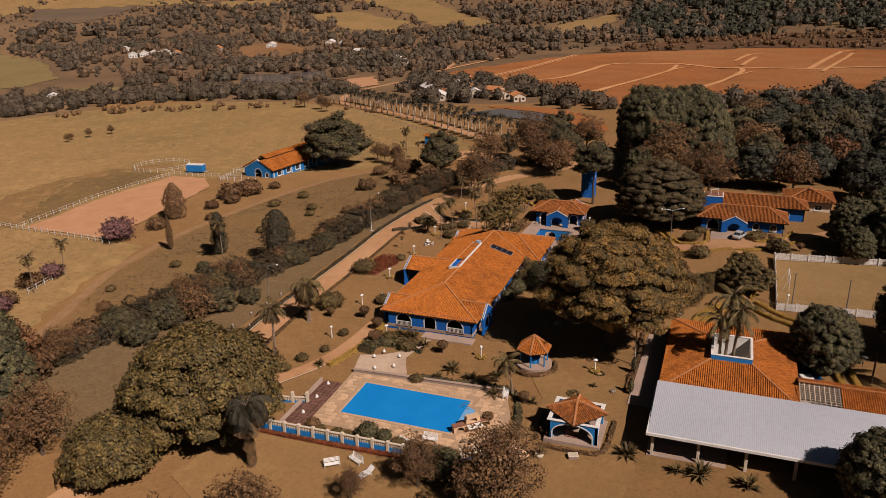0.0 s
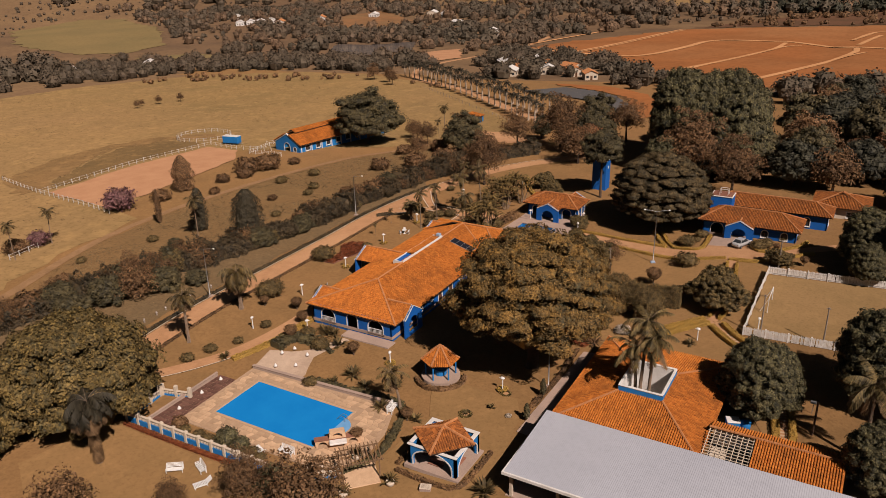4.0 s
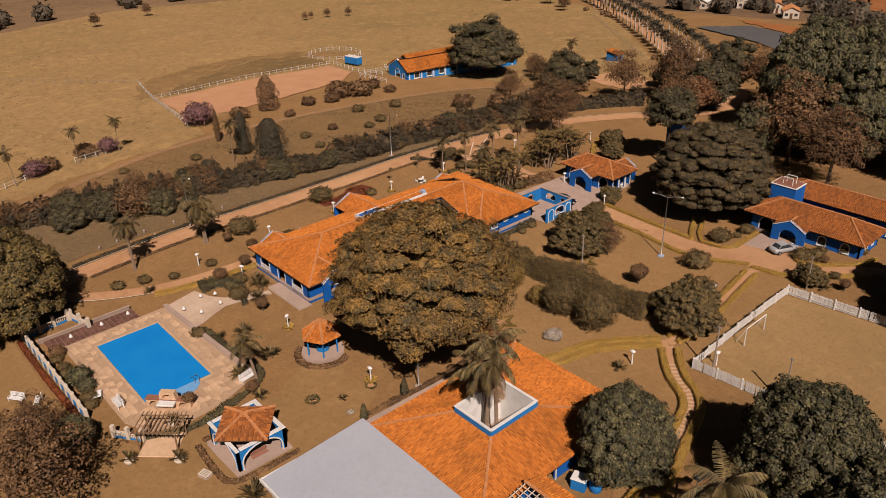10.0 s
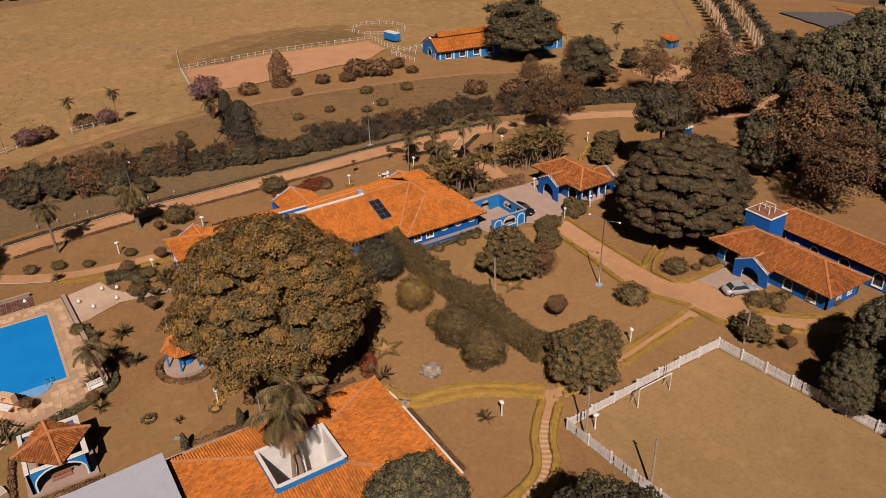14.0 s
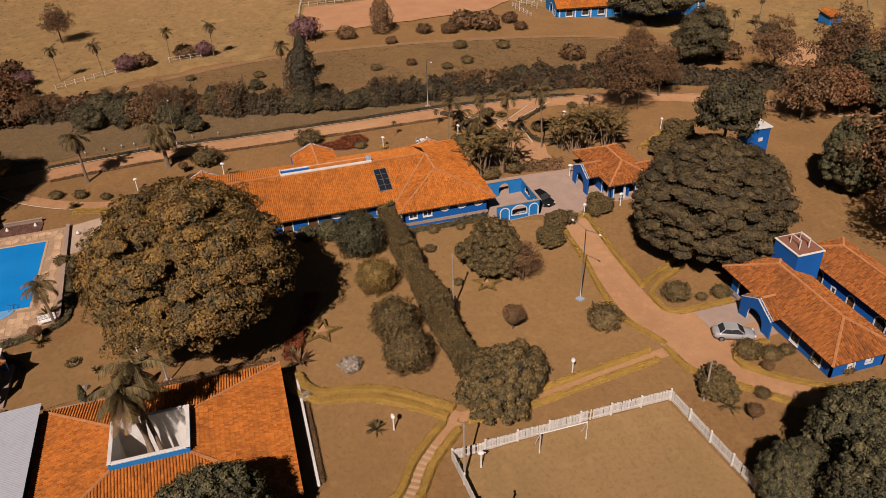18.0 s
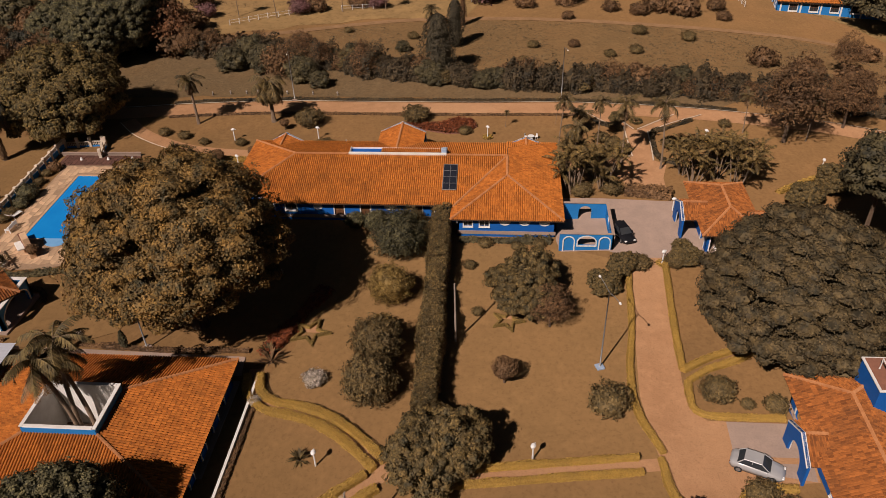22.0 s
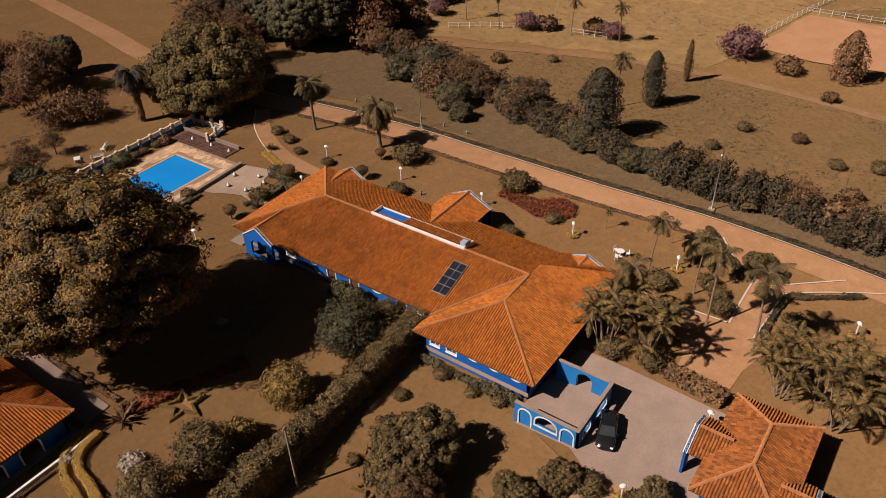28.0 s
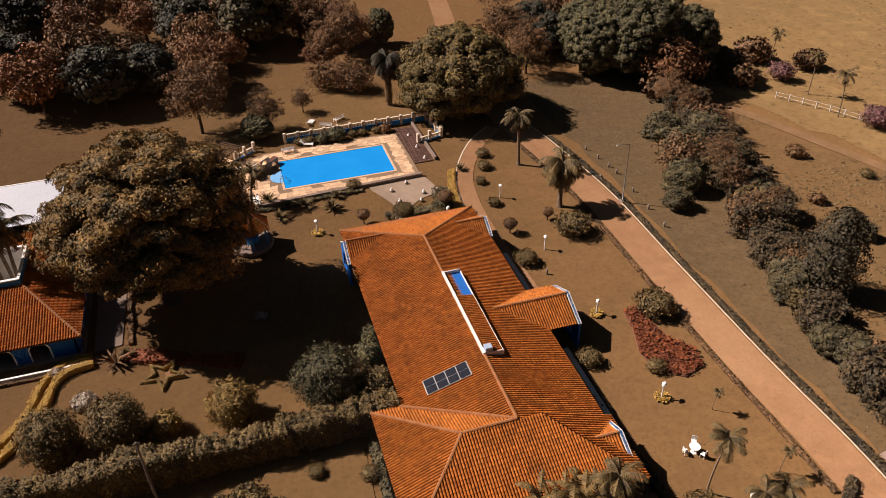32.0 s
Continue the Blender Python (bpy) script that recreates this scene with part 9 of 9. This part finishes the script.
def car(name, label, x, y, rz, paint, length=4.3):
    """A saloon: lofted body, glazed cabin, wheels, lights."""
    ob = thing(name, label, "car", x, y, gz(x, y) + 0.05, rz)
    h = length / 2
    sect = [(-h, 0.62, 0.45, 0.80), (-h + 0.25, 0.80, 0.26, 0.95), (-h * 0.55, 0.84, 0.22, 1.0), (0, 0.85, 0.22, 0.95), (h * 0.45, 0.84, 0.22, 0.90), (h - 0.35, 0.80, 0.24, 0.76), (h, 0.60, 0.38, 0.60)]
    g = Geo()
    vs, n = [], 10
    for px, w, z0, z1 in sect:
        vs += [(px, -w * 0.92, z0), (px, -w, (z0 + z1) / 2), (px, -w * 0.96, z1 - 0.06), (px, -w * 0.85, z1), (px, -w * 0.3, z1 + 0.02), (px, w * 0.3, z1 + 0.02), (px, w * 0.85, z1), (px, w * 0.96, z1 - 0.06), (px, w, (z0 + z1) / 2), (px, w * 0.92, z0)]
    fs = [(i * n + k, i * n + (k + 1) % n, (i + 1) * n + (k + 1) % n, (i + 1) * n + k) for i in range(len(sect) - 1) for k in range(n)]
    g.add(vs, fs + [tuple(range(n - 1, -1, -1)), tuple(range((len(sect) - 1) * n, len(sect) * n))])
    body = part("body", g, paint, ob, smooth=True)
    cab = [(-h + 0.55, 0.74, 0.96), (-h + 1.05, 0.62, 1.42), (0.25, 0.62, 1.44), (1.0, 0.76, 0.93)]
    g = Geo()
    g.add([(px, s * w, z) for px, w, z in cab for s in (-1, 1)], [(0, 2, 3, 1), (2, 4, 5, 3), (4, 6, 7, 5), (0, 1, 7, 6)] + [(0, 6, 4, 2), (1, 3, 5, 7)])
    part("glazing", g, M_GLASS, body, "dark car windows")
    part("roof", Geo().box(-h + 1.02, -0.63, 1.41, 0.3, 0.63, 1.47, 0.025), paint, body)
    for s in (-1, 1):
        part("pillar", Geo().tube([(-h + 0.55, s * 0.75, 0.95), (-h + 1.05, s * 0.63, 1.44)], 0.05, 5), paint, body)
        part("pillar", Geo().tube([(0.27, s * 0.63, 1.44), (1.02, s * 0.76, 0.92)], 0.045, 5), paint, body)
        part("pillar", Geo().tube([(-0.45, s * 0.66, 0.95), (-0.45, s * 0.64, 1.44)], 0.04, 5), paint, body)
        part("headlight", Geo().box(h - 0.2, s * 0.55 - 0.15, 0.55, h - 0.02, s * 0.55 + 0.15, 0.68, 0.03), M_PLASTICWHITE, body)
        part("tail_light", Geo().box(-h - 0.01, s * 0.52 - 0.12, 0.66, -h + 0.12, s * 0.52 + 0.12, 0.8, 0.03), L_RED, body)
        part("mirror", Geo().box(0.65, s * 0.9 - 0.1, 0.92, 0.8, s * 0.9 + 0.1, 1.04, 0.03), paint, body)
        for px in (-h + 0.8, h - 0.85):
            w = part("wheel", Geo().tube([(px, s * 0.62, 0.31), (px, s * 0.86, 0.31)], 0.31, 16), M_RUBBER, ob)
            part("rim", Geo().tube([(px, s * 0.80, 0.31), (px, s * 0.87, 0.31)], 0.19, 12), M_STEEL, w)
    return ob


car("parked_car", "silver hatchback parked in front of the side building", 4.3, 157.6, 68, M_CAR)
car("parked_car", "black car in the shade beside the terrace", -31.2, 151.0, 20, M_BLACKCAR)
bp = thing("water_box", "blue and white box beside the hall", "box", 13.2, 101.2, None, 20)
part("body", Geo().box(-0.7, -0.6, 0, 0.7, 0.6, 1.2, 0.04), M_LBLUE, bp)
part("lid", Geo().box(-0.75, -0.65, 1.2, 0.75, 0.65, 1.35, 0.04), M_WHITE, bp)

# ---------------------------------------------------------------- paving, piece by piece
rs = np.random.default_rng(77)
lat = {(i, j): (-47.6 + i * 0.86 + rs.normal(0, 0.13) + (0.3 if j % 2 else 0), 72.6 + j * 0.8 + rs.normal(0, 0.12)) for i in range(32) for j in range(22)}
for i in range(31):
    for j in range(21):
        q = [lat[i, j], lat[i + 1, j], lat[i + 1, j + 1], lat[i, j + 1]]
        c = (sum(p[0] for p in q) / 4, sum(p[1] for p in q) / 4)
        near = any(x0 - 0.36 < p[0] < x1 + 0.36 and y0 - 0.36 < p[1] < y1 + 0.36 for p in q)
        if near or not all(inside(p, DECK) for p in q) or (x1 < c[0] < x1 + 2.2 and abs(c[1] - y0 - 4.6) < 2.1):
            continue
        k = [(c[0] + (p[0] - c[0]) * 0.95 - c[0], c[1] + (p[1] - c[1]) * 0.95 - c[1]) for p in q]
        me = Geo().plate(k, [], -0.05, 0.012 + rs.normal(0, 0.004), Matrix.Identity(4)).mesh("flagstone", M_FLAG)
        part("flagstone", me, M_FLAG, terrace, at=Matrix.Translation((c[0] + 36, c[1] - 80, 0.1)))
bs_ = thing("brick_strip", "dark red-brown brick strip beside the pool terrace", "paving", -48.3, 77.3, PZ, kind="structure")
pv = Geo().box(-0.3, -0.3, -0.1, 0.3, 0.3, 0.07, 0.015).mesh("paver", M_PAVER)
part("bedding", Geo().box(-1.75, -5.7, -0.3, 1.6, 5.8, 0.03), M_FLAGJOINT, bs_)
for i in range(5):
    for j in range(18):
        part("paver", pv, M_PAVER, bs_, at=Matrix.Translation((-1.4 + i * 0.64, -5.4 + j * 0.64, 0)))

# ---------------------------------------------------------------- small garden features
for a, b in ((108.4, 118.4), (125.6, 136.9)):
    gw = thing("garden_wall", "low pale rendered wall along the garden side of the house", "garden wall", -51.4, a, None, group="low garden walls")
    part("wall", Geo().box(-0.18, 0, -0.5, 0.18, b - a, 0.5, 0.02), M_CREAM, gw)
    part("coping", Geo().box(-0.25, -0.06, 0.5, 0.25, b - a + 0.06, 0.58, 0.02), M_WHITE, gw, "white coping")
for pts in ([(-51.9, 143.6), (-51.9, 149), (-52.1, 154.8)], [(-52.1, 155.0), (-57, 154.9), (-61.7, 154.9)], [(-50.9, 157.8), (-55, 158.1), (-60.2, 158.3)], [(-66.4, 153.5), (-63.4, 155.0), (-60.9, 156.3)], [(-60.8, 156.8), (-63.6, 160.0), (-66.6, 163.4)],
            [(-67.2, 149.3), (-64.2, 151.4), (-62.4, 153.0)], [(-60.2, 158.5), (-63, 162.0), (-66.6, 167.6)]):
    sheet("path_kerb", strip(smooth_line(pts, 1.0), 0.2, 0.13), M_CREAM, "pale kerb edging the palm walk", "kerb")
rg = thing("ring_planter", "ring of small golden plants round a cycad", "flower bed", -16.0, 90.3, None, group="ring planters")
part("earth", Geo().lathe([(0.8, -0.05), (0.8, 0.05), (0.3, 0.12)], 18), M_DIRT, rg)
r5 = np.random.default_rng(500)
an = r5.uniform(0, 6.283, 420)
rd = r5.uniform(0.55, 0.85, 420)
part("planting", quads("planting", leaf_quads(r5, np.stack([rd * np.cos(an), rd * np.sin(an), r5.uniform(0.05, 0.3, 420)], 1), np.tile([0, 0, 1.0], (420, 1)), 0.12), L_YELLOW), L_YELLOW, rg)
more(rg, -63.6, 157.0, 1.2)
more(rg, -13.5, 96.6, 0.8)
for x, y, s in ((-16.0, 90.3, 0.45), (-13.8, 92.9, 0.5), (-63.6, 157.0, 0.6), (-7.0, 78.3, 0.7), (-1.6, 76.4, 0.9)):
    more(cy, x, y, s, x * 60)
cn = cypress("young_conifer", "thin young conifer along the hall", -8.7, 92.2, 0.42, 2.4, 501, L_GREEN, "young conifers", 420, 0.13, 0.8)
for x, y, s in ((-9.0, 98.0, 1.05),):
    more(cn, x, y, s)
tk = thing("water_tank", "small round blue water tank on the ground", "water tank", 14.5, 102.0)
part("body", Geo().lathe([(0.5, 0), (0.58, 0.1), (0.62, 0.9), (0.58, 0.95)], 18), M_LBLUE, tk, smooth=True)
part("lid", Geo().lathe([(0.6, 0.93), (0.62, 1.0), (0.1, 1.1)], 18), M_LBLUE, tk, smooth=True)
po = thing("wooden_post", "dark weathered wooden post standing in the grass", "post", 21.4, 104.0)
part("post", Geo().tube([(0, 0, -0.3), (0.05, 0, 2.3), (0.02, 0.05, 4.6)], [0.13, 0.12, 0.1], 8), M_DECKWOOD, po)
sg = thing("path_light", "thin post with a pale flat head", "garden light", 20.9, 108.6)
part("post", Geo().tube([(0, 0, -0.2), (0.1, 0, 1.5)], 0.04, 6), M_STEEL, sg)
part("head", Geo().box(-0.3, -0.3, 1.5, 0.5, 0.3, 1.62, 0.03), M_STEEL, sg)

# ---------------------------------------------------------------- sleepers of the stepped path
sp = thing("stepped_path", "path of pale timber sleepers between golden hedges", "path", float(PATH_C[0][0]), float(PATH_C[0][1]), 0.0, kind="structure")
sle = Geo().box(-0.52, -0.16, -0.1, 0.52, 0.16, 0.12, 0.02).mesh("sleeper", M_SLEEPER)
run = smooth_line([tuple(p) for p in PATH_C[4:-2:3]], 0.55)
tan = np.gradient(run, axis=0)
for p, d in zip(run, tan):
    part("sleeper", sle, M_SLEEPER, sp, at=pose(p[0] - PATH_C[0][0], p[1] - PATH_C[0][1], gz(*p) + 0.02, 0, 0, math.degrees(math.atan2(d[1], d[0])) - 90))
